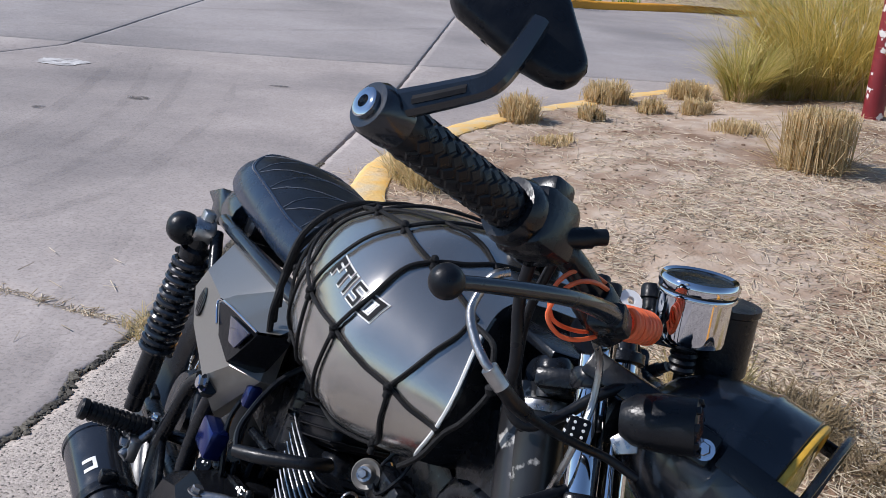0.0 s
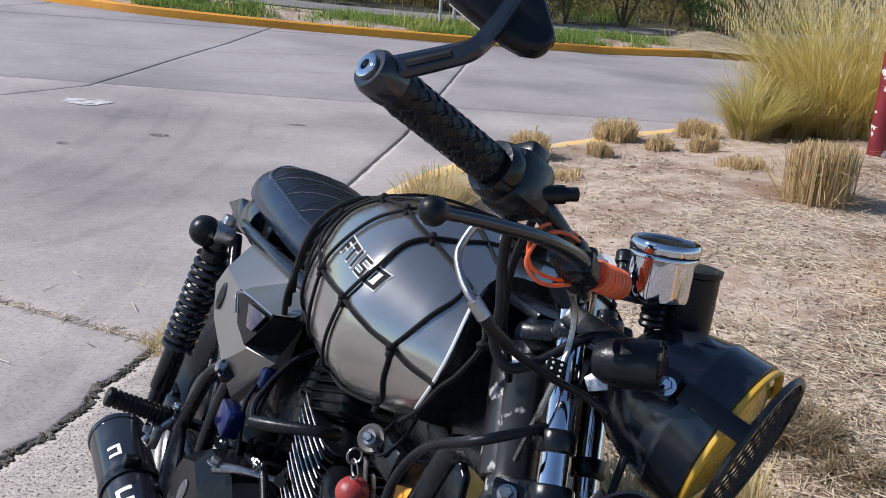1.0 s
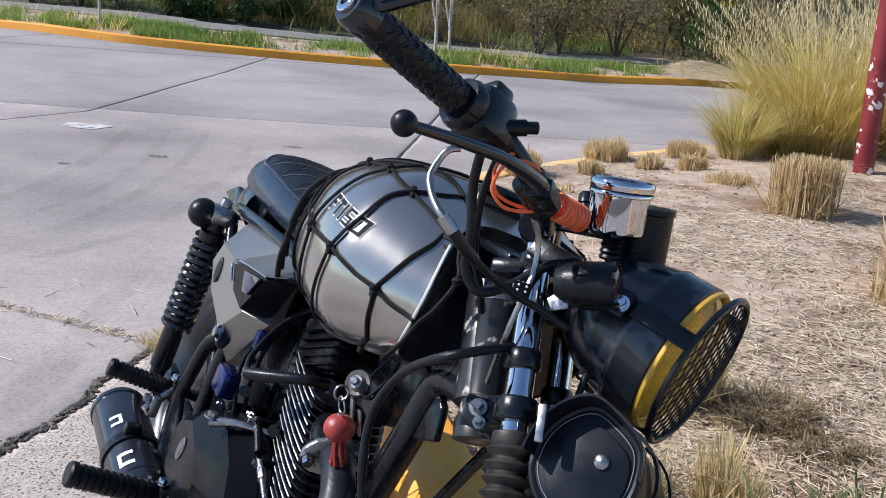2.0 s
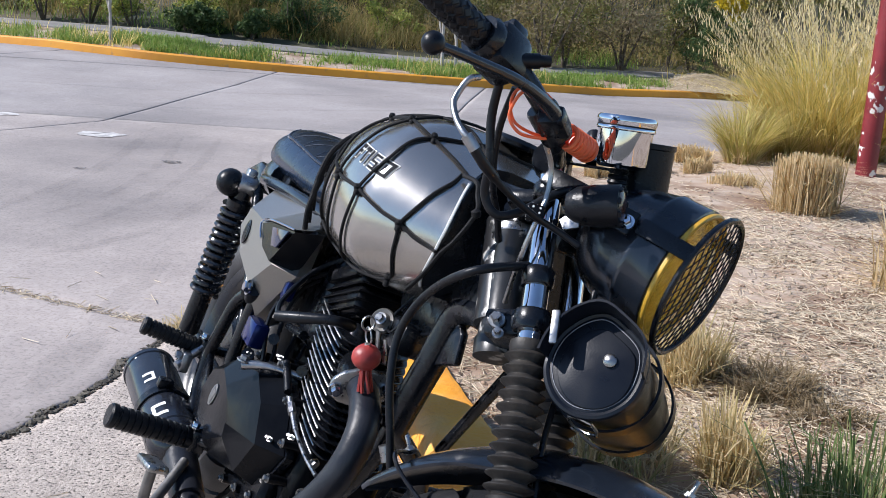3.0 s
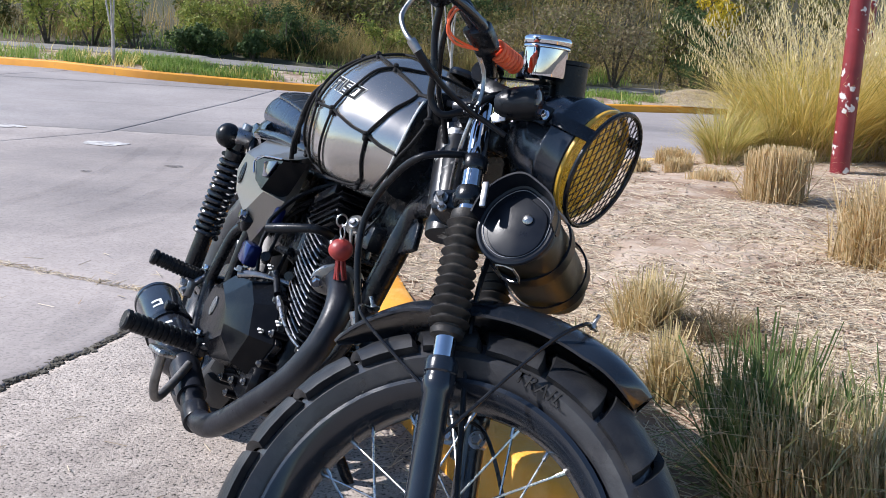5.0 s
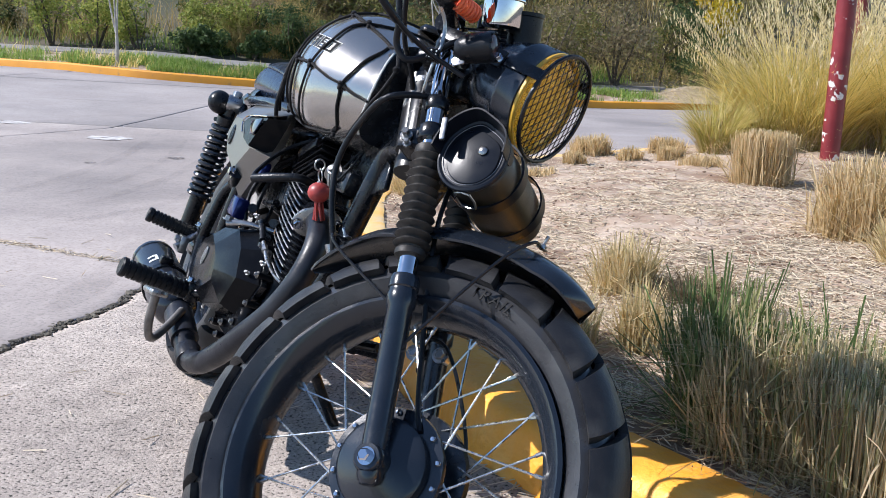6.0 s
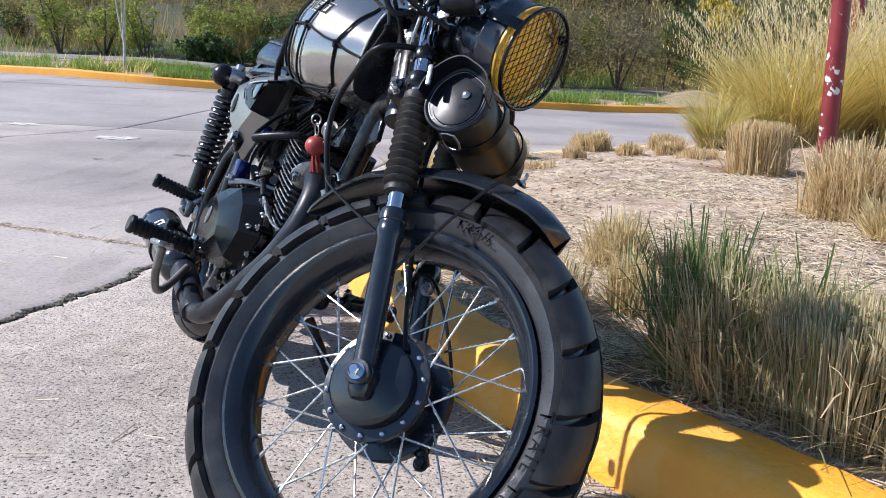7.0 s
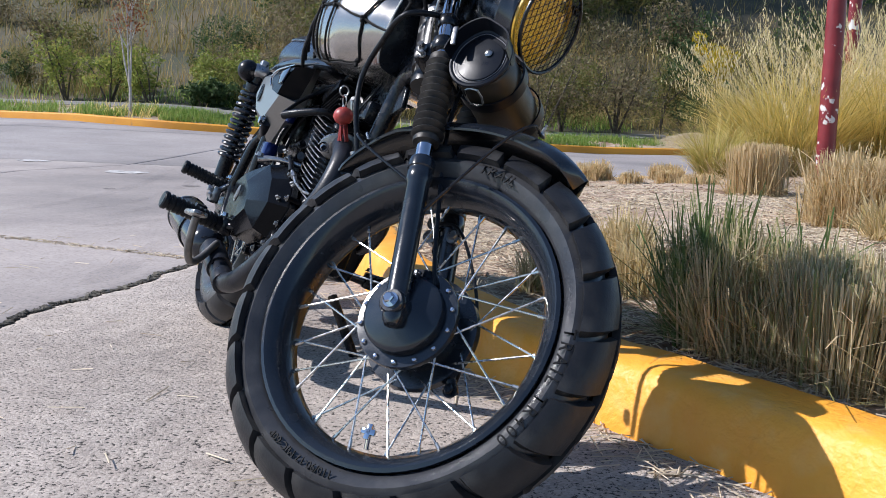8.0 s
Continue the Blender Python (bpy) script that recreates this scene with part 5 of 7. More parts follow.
for s in (-1, 1):
    part("cradle_tube", tube([(-0.86, 0.09 * s, 0.00), (-0.90, 0.12 * s, 0.02), (-0.94, 0.135 * s, 0.10), (-0.92, 0.145 * s, 0.24), (-0.88, 0.14 * s, 0.34)], 0.014, 12), M_SATIN, frame_ob)
    part("seat_rail", tube([(-0.74, 0.10 * s, 0.435), (-0.95, 0.13 * s, 0.440), (-1.14, 0.135 * s, 0.434), (-1.235, 0.13 * s, 0.428)], 0.0115, 12), M_BLACK, frame_ob)
    part("rear_stay", tube([(-0.94, 0.13 * s, 0.12), (-1.05, 0.135 * s, 0.26), (-1.20, 0.145 * s, 0.41)], 0.011, 12), M_SATIN, frame_ob)
    part("swing_arm", join(tube([(-0.90, 0.10 * s, 0.045), (-1.10, 0.105 * s, 0.035), (-1.345, 0.105 * s, 0.032)], 0.018, 12), box(0.06, 0.02, 0.05, 0.006, (-1.32, 0.105 * s, 0.032))), M_SATIN, frame_ob)


part("brace_rod", rod((-0.50, 0.075, 0.20), (-0.36, 0.06, 0.42), 0.009), M_SATIN, frame_ob)
part("airbox", join(box(0.24, 0.17, 0.20, 0.03, (-0.89, 0.0, 0.315), 3), box(0.12, 0.14, 0.10, 0.02, (-0.78, 0.01, 0.38), 3)), M_SATIN, frame_ob, "black plastic airbox")
part("hanger_tube", tube([(-0.99, -0.145, 0.235), (-1.016, -0.15, 0.205), (-1.035, -0.152, 0.13), (-1.045, -0.152, 0.085), (-1.030, -0.150, 0.03), (-1.00, -0.148, -0.02)], 0.0125, 12), M_SATIN, frame_ob)
part("battery_box", box(0.14, 0.19, 0.13, 0.015, (-1.04, 0, 0.30), 2), M_SATIN, frame_ob)

horn = part("horn", xf(lathe([(0, -0.012), (0.013, -0.012), (0.018, -0.006), (0.019, 0.0), (0.017, 0.003), (0.012, 0.001), (0.008, 0.005), (0, 0.006)], 28), along((-0.529, -0.085, 0.354), Vector((-0.529, -0.085, 0.354)) + Vector((0.6, -0.7, 0.3)))), M_DULL, frame_ob, "dull dark metal horn disc")
part("horn_bolt", bolt(Vector((-0.529, -0.085, 0.354)) + Vector((0.006, -0.007, 0.003)), (0.6, -0.7, 0.3), 0.006, 0.008), M_STEEL, horn)
# added black box that closes the dark space behind the horn
part("ignition_coil", box(0.07, 0.05, 0.045, 0.008, (-0.506, -0.05, 0.346)), M_SATIN, frame_ob, "black box added to fill the dark space under the tank")
part("wire_loop", tube([Vector((-0.502, -0.05, 0.396)) + Vector(q) for q in ((0.0, 0.0, 0.03), (0.02, -0.02, -0.01), (0.0, -0.03, -0.05), (-0.03, -0.02, -0.03), (-0.02, 0.0, 0.02))], 0.0022, 7), M_SOFT, frame_ob)

# side cover with its dark scoop, badge and bolt
cover = holder("side_cover", bike, pose(0, -0.150, 0))
outer = [(-1.100, -0.026, 0.340), (-1.061, -0.030, 0.383), (-0.941, -0.032, 0.380), (-0.905, -0.034, 0.357), (-0.816, -0.030, 0.332), (-0.905, -0.028, 0.273), (-1.037, -0.026, 0.299)]
inner = [(-1.165, 0.020, 0.352), (-1.135, 0.025, 0.432), (-0.91, 0.030, 0.446), (-0.84, 0.026, 0.430), (-0.79, 0.010, 0.330), (-0.925, 0.012, 0.205), (-1.085, 0.014, 0.262)]
under = [(x, y + 0.02, z) for x, y, z in inner]
panel_shape = loft([outer, inner, under])
part("cover_panel", panel_shape, M_COVER, cover, "faceted silver grey side panel", sharp=20)
part("panel_lip", tube([Vector(p) for p in (inner[0], inner[1], inner[2], inner[3])], 0.004, 6, smooth=False), M_COVER, cover)
part("scoop", loft([[(-0.935, -0.036, 0.377), (-0.880, -0.038, 0.391), (-0.765, -0.030, 0.402), (-0.800, -0.036, 0.352), (-0.822, -0.034, 0.334), (-0.885, -0.036, 0.345)],
                    [(-0.925, 0.012, 0.390), (-0.865, 0.012, 0.410), (-0.745, 0.012, 0.415), (-0.785, 0.012, 0.352), (-0.810, 0.012, 0.328), (-0.880, 0.012, 0.340)]]), M_CASE, cover, "gloss black air scoop", sharp=25)
part("scoop_mouth", xf(plate([(-0.865, 0.386), (-0.775, 0.398), (-0.805, 0.362), (-0.835, 0.358)], 0.004, 0.001), pose(0, -0.0365, 0)), mat("blue_tinted_gloss", (0.012, 0.02, 0.06), 0.08, second=(0.01, 0.015, 0.04), scale=20, coat=0.6), cover)
part("scoop_trim", tube([(-0.905, -0.038, 0.355), (-0.940, -0.037, 0.378), (-0.880, -0.040, 0.394), (-0.765, -0.032, 0.405)], 0.0020, 7, per=4), M_CHROME, cover, "bright chrome scoop edge")
part("ledge", loft([[(-0.935, -0.034, 0.381), (-0.880, -0.036, 0.395), (-0.765, -0.030, 0.406), (-0.745, -0.010, 0.416)], [(-0.93, 0.018, 0.425), (-0.88, 0.018, 0.430), (-0.80, 0.018, 0.436), (-0.755, 0.018, 0.432)]], caps=False), M_COVER, cover)
part("badge", xf(join(plate([(0.017 * math.cos(a), 0.024 * math.sin(a)) for a in np.linspace(0, 2 * math.pi, 17)[:-1]], 0.003, 0.001), *[plate([(x - 0.0025, -0.016), (x + 0.0025, -0.016), (x + 0.0025, 0.016), (x - 0.0025, 0.016)], 0.005, 0.0005) for x in (-0.006, 0.001, 0.008)]), pose(-1.030, -0.030, 0.340)), M_SATIN, cover)
part("cover_bolt", xf(bolt((-0.893, -0.025, 0.268), (0, -1, 0), 0.010, 0.010), Matrix.Identity(4)), M_CHROME, cover)
part("rubber_plug", rod((-0.93, 0.0, 0.245), (-0.885, -0.02, 0.272), 0.016, 16), M_SOFT, cover)

# right rear shock with its spring
shock = holder("rear_shock", bike)
for s in (-1, 1):
    a, b = Vector((-1.206, 0.168 * s, 0.405)), Vector((-1.270, 0.146 * s, 0.045))
    m = along(b, a)
    L = (a - b).length
    part("damper", xf(lathe([(0, -0.012), (0.016, -0.012), (0.016, 0.02), (0.021, 0.024), (0.021, 0.12), (0.011, 0.125), (0.011, L - 0.06), (0.024, L - 0.055), (0.026, L - 0.035), (0.018, L - 0.03), (0.018, L + 0.012), (0, L + 0.013)], 20), m), M_SATIN, shock)
    turns, n = 12.5, 260
    pts = [m @ Vector((0.027 * math.cos(2 * math.pi * turns * k / n), 0.027 * math.sin(2 * math.pi * turns * k / n), 0.115 + (L - 0.165) * k / n)) for k in range(n + 1)]
    part("spring", tube(pts, 0.0058, 7, smooth=False), M_BLACK, shock, "black coil spring")
    part("shock_eye", join(xf(lathe([(0, -0.018), (0.019, -0.018), (0.021, -0.014), (0.021, 0.014), (0.019, 0.018), (0, 0.018)], 20), pose(a.x, a.y, a.z, 90, 0, 0)), bolt(a + Vector((0, 0.018 * s, 0)), (0, s, 0), 0.010, 0.012)), M_ALU, shock, "grey alloy shock mount")
# rear turn signal
ind = holder("rear_indicator", bike)
for s in (-1, 1):
    part("indicator_body", xf(lathe([(0, -0.03), (0.016, -0.027), (0.025, -0.014), (0.029, 0.004), (0.026, 0.020), (0.016, 0.029), (0, 0.031)], 24), pose(-1.220, 0.198 * s, 0.398, 0, 90, 0)), M_SOFT, ind)
    part("indicator_stem", join(rod((-1.225, 0.15 * s, 0.425), (-1.222, 0.185 * s, 0.408), 0.010), box(0.03, 0.02, 0.03, 0.005, (-1.214, 0.165 * s, 0.425))), M_ALU, ind)
part("tail_fin", plate([(-1.473, 0.421), (-1.39, 0.452), (-1.345, 0.444), (-1.33, 0.419), (-1.349, 0.389), (-1.398, 0.387), (-1.41, 0.412)], 0.05, 0.005), M_BLACK, ind, "gloss black tail fin behind the seat", at=pose(0, -0.085, 0))
part("tail_bracket", plate([(-1.30, 0.40), (-1.17, 0.42), (-1.17, 0.455), (-1.29, 0.47)], 0.2, 0.006), M_SATIN, ind)

# engine
engine = holder("engine", bike)
part("crankcase", join(box(0.30, 0.15, 0.15, 0.022, (-0.715, -0.025, 0.070), 3), box(0.16, 0.17, 0.09, 0.02, (-0.81, -0.015, 0.13), 3)), M_CASE, engine, "gloss black crankcase")
ridge = [(-0.905, 0.070), (-0.885, 0.112), (-0.830, 0.134), (-0.785, 0.121), (-0.734, 0.103), (-0.716, 0.082), (-0.705, 0.062), (-0.790, 0.018), (-0.875, 0.032)]
flank = [(-0.945, 0.052), (-0.930, 0.108), (-0.850, 0.161), (-0.705, 0.190), (-0.637, 0.160), (-0.584, 0.100), (-0.640, 0.020), (-0.800, -0.015), (-0.905, 0.006)]
part("right_cover", loft([[(x, -0.180, z) for x, z in ridge], [(x * 0.25 + u * 0.75, -0.158, z * 0.25 + v * 0.75) for (x, z), (u, v) in zip(ridge, flank)], [(x, -0.120, z) for x, z in flank], [(x, -0.080, z) for x, z in flank]]), M_CASE, engine, "gloss black wedge-shaped clutch cover", sharp=15)
part("cover_gasket", loft([[(-0.74 + (x + 0.74) * 1.05, -0.118, 0.09 + (z - 0.09) * 1.07) for x, z in flank], [(-0.74 + (x + 0.74) * 1.05, -0.106, 0.09 + (z - 0.09) * 1.07) for x, z in flank]]), M_SATIN, engine)
part("sump", join(box(0.20, 0.09, 0.05, 0.012, (-0.71, -0.075, -0.015), 1), box(0.08, 0.04, 0.06, 0.010, (-0.64, -0.105, 0.02), 1)), M_CASE, engine)
part("cover_badge", xf(join(plate([(0.014 * math.cos(a), 0.021 * math.sin(a)) for a in np.linspace(0, 2 * math.pi, 17)[:-1]], 0.0015, 0.0), *[plate([(x - 0.002, -0.013), (x + 0.002, -0.013), (x + 0.002, 0.013), (x - 0.002, 0.013)], 0.004, 0.0) for x in (-0.006, 0.0, 0.006)]), pose(-0.828, -0.1812, 0.086, 0, 20, 0)), M_ALU, engine)
part("left_cover", xf(plate([(-0.83, 0.03), (-0.78, 0.15), (-0.66, 0.15), (-0.58, 0.06), (-0.62, -0.04), (-0.75, -0.06)], 0.05, 0.014, 3), pose(-0.03, 0.072, 0.03)), M_CASE, engine)
cbolts = [(-0.84, 0.172), (-0.722, 0.198), (-0.640, 0.168), (-0.588, 0.118), (-0.588, 0.06), (-0.630, 0.010), (-0.700, -0.012), (-0.770, -0.030), (-0.706, -0.040), (-0.86, -0.008)]
for x, z in cbolts:
    part("bolt_boss", rod((x, -0.095, z), (x, -0.128, z), 0.0075, 12), M_CASE, engine)
    part("case_bolt", bolt((x, -0.128, z), (0, -1, 0), 0.0048, 0.006), M_STEEL, engine)
for x, z in ((-0.562, 0.11), (-0.562, 0.06), (-0.562, 0.02)):
    for y in (-0.080, -0.045):
        part("case_bolt", bolt((x, y, z), (1, 0, 0), 0.0055, 0.008), M_STEEL, engine)
# finned barrel and head, tipped a little ahead
TIP = pose(-0.602, -0.036, 0.135, 0, -22, 0)
part("barrel", xf(box(0.09, 0.09, 0.20, 0.02, (0, 0, 0.09), 3), TIP), M_SATIN, engine)
fin_mesh = mesh("cooling_fin", xf(plate([(0.078 * math.copysign(abs(math.cos(a)) ** 0.5, math.cos(a)), 0.066 * math.copysign(abs(math.sin(a)) ** 0.55, math.sin(a))) for a in np.linspace(0, 2 * math.pi, 33)[:-1]], 0.0034, 0.0010, 1), Matrix.Rotation(radians(-90), 4, "X")), M_SATIN, 30)
for k in range(15):
    part("cooling_fin", fin_mesh, None, engine, "thin black cooling fin", at=TIP @ pose(0, 0, 0.010 + 0.0125 * k, 0, 34, 0))
part("head", xf(join(box(0.13, 0.115, 0.05, 0.012, (0, 0, 0.215), 3), box(0.12, 0.11, 0.035, 0.012, (0, 0, 0.252), 3), box(0.10, 0.09, 0.03, 0.01, (0, 0, 0.275), 3)), TIP), M_CASE, engine)
for x in (-0.05, 0.05):
    for y in (-0.045, 0.045):
        part("head_bolt", xf(bolt((x, y, 0.27), (0, 0, 1), 0.007, 0.010), TIP), M_STEEL, engine)
part("spark_cap", tube([(-0.672, -0.185, 0.282), (-0.640, -0.165, 0.296), (-0.605, -0.130, 0.315), (-0.602, -0.110, 0.318), (-0.612, -0.09, 0.315)], [0.0085, 0.0095, 0.008, 0.0085, 0.0095], 12), M_SOFT, engine, "black rubber plug cap")
part("plug_lead", tube([(-0.672, -0.185, 0.282), (-0.72, -0.17, 0.30), (-0.76, -0.12, 0.36), (-0.74, -0.05, 0.42)], 0.0045, 8), M_SOFT, engine)
part("intake", join(tube([(-0.67, 0, 0.31), (-0.74, -0.01, 0.325), (-0.82, -0.02, 0.33)], 0.026, 16), box(0.07, 0.07, 0.08, 0.012, (-0.78, -0.02, 0.32)), xf(lathe([(0, -0.03), (0.03, -0.03), (0.032, 0.03), (0, 0.03)], 24), pose(-0.78, -0.055, 0.27))), M_SATIN, engine, "dark carburettor and intake")
part("blue_cap", box(0.022, 0.02, 0.035, 0.006, (-0.811, -0.135, 0.299)), M_BLUE, engine, "blue anodised fitting")
part("blue_cap", box(0.060, 0.03, 0.045, 0.007, (-0.858, -0.145, 0.203)), M_BLUE, engine)
part("clutch_arm", join(tube([(-0.735, -0.185, 0.176), (-0.715, -0.15, 0.190), (-0.69, -0.10, 0.196)], [0.009, 0.006, 0.006], 10), bolt((-0.735, -0.185, 0.182), (0, 0, 1), 0.008, 0.008)), M_ALU, engine)
part("cable_sleeve", tube([(-0.714, -0.125, 0.206), (-0.658, -0.125, 0.176)], 0.0065, 10), M_SOFT, engine)
part("cable_adjuster", join(rod((-0.629, -0.13, 0.176), (-0.558, -0.13, 0.153), 0.0042, 10), rod((-0.615, -0.13, 0.171), (-0.594, -0.13, 0.164), 0.0065, 6)), M_ALU, engine, "bright steel cable adjuster")
part("engine_cable", tube([(-0.558, -0.13, 0.153), (-0.495, -0.13, 0.143), (-0.432, -0.13, 0.141)], 0.003, 8), M_STEEL, engine)

# bright metal strips stand for light caught on the polished right fin edges
for k in range(15):
    part("fin_edge", xf(tube([(-0.064, -0.0648, 0), (-0.03, -0.0668, 0), (0.03, -0.0668, 0), (0.066, -0.0638, 0)], 0.0014, 5, per=2), TIP @ pose(0, 0, 0.010 + 0.0125 * k, 0, 34, 0)), M_ALU, engine, "polished fin edge, the light it catches put in as a bright strip")
# small fittings round the carburettor and gearbox
for a, b, r in (((-0.86, -0.11, 0.20), (-0.80, -0.13, 0.215), 0.012), ((-0.84, -0.10, 0.235), (-0.77, -0.10, 0.245), 0.010), ((-0.90, -0.12, 0.14), (-0.86, -0.14, 0.16), 0.014), ((-0.70, -0.09, 0.215), (-0.66, -0.115, 0.215), 0.011)):
    part("pipe_fitting", join(rod(a, b, r * 0.65, 14), rod(b, Vector(b) + (Vector(b) - Vector(a)) * 0.2, r * 0.8, 12)), M_SATIN, engine)
for p in ((-0.754, -0.14, 0.165), (-0.687, -0.14, 0.141), (-0.614, -0.14, 0.11), (-0.673, -0.14, 0.028), (-0.707, -0.14, 0.211), (-0.861, -0.14, 0.162), (-0.539, -0.14, 0.147)):
    part("case_nut", join(bolt(p, (0.3, -1, 0.5), 0.0030, 0.008), bolt(Vector(p) + Vector((0.008, 0, 0.002)), (0.3, -1, 0.5), 0.0026, 0.007)), M_STEEL, engine)
for p in ((-0.68, -0.085, 0.385), (-0.74, -0.09, 0.365)):
    part("bright_nut", bolt(p, (0.3, -1, 0.5), 0.0032, 0.008), M_ALU, engine)
for y0, dy in ((-0.06, 0.0), (-0.04, 0.012), (-0.02, 0.02), (-0.075, -0.01)):
    part("thin_hose", tube([(-0.80, y0, 0.36), (-0.84, y0 - 0.04, 0.31), (-0.85, y0 - 0.05 + dy, 0.24), (-0.82, y0 - 0.05, 0.16), (-0.86, y0 - 0.04, 0.06)], 0.0042, 7), M_SOFT, engine)
part("head_cover", xf(join(box(0.10, 0.04, 0.022, 0.006, (0.0, -0.046, 0.262)), box(0.05, 0.09, 0.02, 0.006, (0.03, 0, 0.297))), TIP), M_CASE, engine)
for k in range(6):
    part("head_fin", xf(box(0.14, 0.130 - 0.003 * k, 0.0032, 0.001, (0, 0, 0.200 + 0.0135 * k), 1), TIP), M_CASE, engine)
# exhaust: flange, pipe, muffler with clamp band
ex = holder("exhaust", bike)
pipe = [(-0.515, -0.085, 0.258), (-0.470, -0.090, 0.252), (-0.425, -0.097, 0.220), (-0.415, -0.106, 0.160), (-0.445, -0.118, 0.088), (-0.510, -0.132, 0.016), (-0.585, -0.143, -0.050), (-0.655, -0.152, -0.094), (-0.725, -0.158, -0.104), (-0.810, -0.165, -0.082), (-0.905, -0.174, -0.057)]
part("header_pipe", tube(pipe, [0.0225] * 9 + [0.0235, 0.026], 20, per=5), M_PIPE, ex, "matt black exhaust pipe")
part("pipe_collar", join(*[xf(lathe([(0.0225, -0.02), (0.0265, -0.02), (0.0275, -0.014), (0.0275, 0.014), (0.0265, 0.02), (0.0225, 0.02)], 24), along(pipe[i], pipe[i + 1])) for i in (8,)], xf(lathe([(0.024, -0.05), (0.029, -0.05), (0.031, 0.05), (0.024, 0.05)], 24), along((-0.835, -0.167, -0.076), (-0.905, -0.174, -0.057)))), M_PIPE, ex)
part("port_stub", tube([(-0.64, -0.03, 0.27), (-0.57, -0.075, 0.262), (-0.505, -0.086, 0.256)], 0.027, 16), M_CASE, ex)
fl = along((-0.512, -0.085, 0.258), (-0.470, -0.092, 0.248))
part("flange", xf(plate([(0.046 * math.cos(a) * (1.0 if abs(math.cos(a)) > 0.5 else 0.8), 0.031 * math.sin(a)) for a in np.linspace(0, 2 * math.pi, 25)[:-1]], 0.010, 0.003), fl @ pose(0, 0, 0.008, 90, 0, 20)), M_STEEL, ex, "worn steel exhaust flange")
part("flange_nut", xf(bolt((0.034, 0.012, 0.013), (0, 0, 1), 0.007, 0.012), fl), M_CHROME, ex)
part("flange_nut", xf(bolt((-0.034, -0.012, 0.013), (0, 0, 1), 0.007, 0.012), fl), M_CHROME, ex)
ma, mb = Vector((-0.895, -0.173, -0.060)), Vector((-1.205, -0.204, -0.022))
mm = along(ma, mb)
ML = (mb - ma).length
part("muffler", xf(lathe([(0.024, 0.0), (0.030, 0.004), (0.044, 0.016), (0.049, 0.034), (0.0505, 0.05), (0.0505, ML - 0.012), (0.0525, ML - 0.010), (0.0525, ML), (0.0465, ML), (0.0455, ML - 0.05), (0.02, ML - 0.05), (0.02, ML - 0.02), (0.016, ML - 0.02), (0.016, ML - 0.08), (0, ML - 0.08)], 40), mm), M_MUFF, ex, "short black muffler with an open end")
part("muffler_band", xf(join(lathe([(0.049, ML * 0.48 - 0.010), (0.0545, ML * 0.48 - 0.010), (0.0545, ML * 0.48 + 0.010), (0.049, ML * 0.48 + 0.010)], 40), box(0.03, 0.02, 0.018, 0.004, (0.02, 0.056, ML * 0.5)), lathe([(0.049, ML * 0.16), (0.0508, ML * 0.16), (0.0508, ML * 0.16 + 0.006), (0.049, ML * 0.16 + 0.006)], 40)), mm), M_SATIN, ex)
facing = mm.to_3x3().inverted() @ Vector((0.80, -0.45, 0.40))
facing = math.degrees(math.atan2(facing.y, facing.x))
bars = []
for i, (z0, z1, a0, a1) in enumerate(((0.22, 0.25, -14, 18), (0.22, 0.34, -14, -6), (0.31, 0.34, -14, 18), (0.62, 0.645, -10, 16), (0.69, 0.715, -10, 16), (0.62, 0.715, 9, 16))):
    rr = 0.0508
    q = [[(rr * math.cos(radians(a)), rr * math.sin(radians(a)), ML * z) for a in np.linspace(a0 + facing, a1 + facing, 6)] for z in (z0, z1)]
    q2 = [[(p[0] * 1.01, p[1] * 1.01, p[2]) for p in row] for row in q]
    bars.append(loft([q[0] + q2[0][::-1], q[1] + q2[1][::-1]]))
part("muffler_print", xf(join(*bars[:3]), mm), M_WHITE, ex, "white printed bars")
part("muffler_print", xf(join(*bars[3:]), mm), M_WHITE, ex, "white printed bars")
part("muffler_mount", join(rod((-1.05, -0.20, 0.05), (-1.08, -0.15, 0.10), 0.008), box(0.03, 0.02, 0.04, 0.005, (-1.06, -0.185, 0.06)), bolt((-1.06, -0.195, 0.07), (0, -1, 0), 0.008, 0.01)), M_ALU, ex)

# foot pegs, brake pedal, stands
def peg(name, a, b, r, label):
    h = holder(name, bike)
    m = along(a, b)
    L = (Vector(b) - Vector(a)).length
    prof = [(0.008, 0.0), (r * 0.9, 0.0)]
    n = 11
    for k in range(n):
        z = 0.006 + (L - 0.02) * k / n
        prof += [(r, z), (r, z + (L - 0.02) / n * 0.62), (r * 0.84, z + (L - 0.02) / n * 0.68), (r * 0.84, z + (L - 0.02) / n * 0.95)]
    prof += [(r * 1.06, L - 0.012), (r * 1.06, L - 0.003), (r * 0.9, L), (0, L)]
    part("peg_rubber", xf(lathe(prof, 20), m), M_SOFT, h, label)
    part("peg_bracket", join(box(0.035, 0.03, 0.04, 0.006, tuple(Vector(a) + Vector((0, 0.012, 0)))), rod(Vector(a) + Vector((0.0, 0.01, 0)), Vector(a) + Vector((0.06, 0.05, 0.02)), 0.011)), M_SATIN, h)
    part("peg_pin", bolt(Vector(a) + Vector((0.005, 0, 0.022)), (0, 0, 1), 0.007, 0.008), M_CHROME, h)


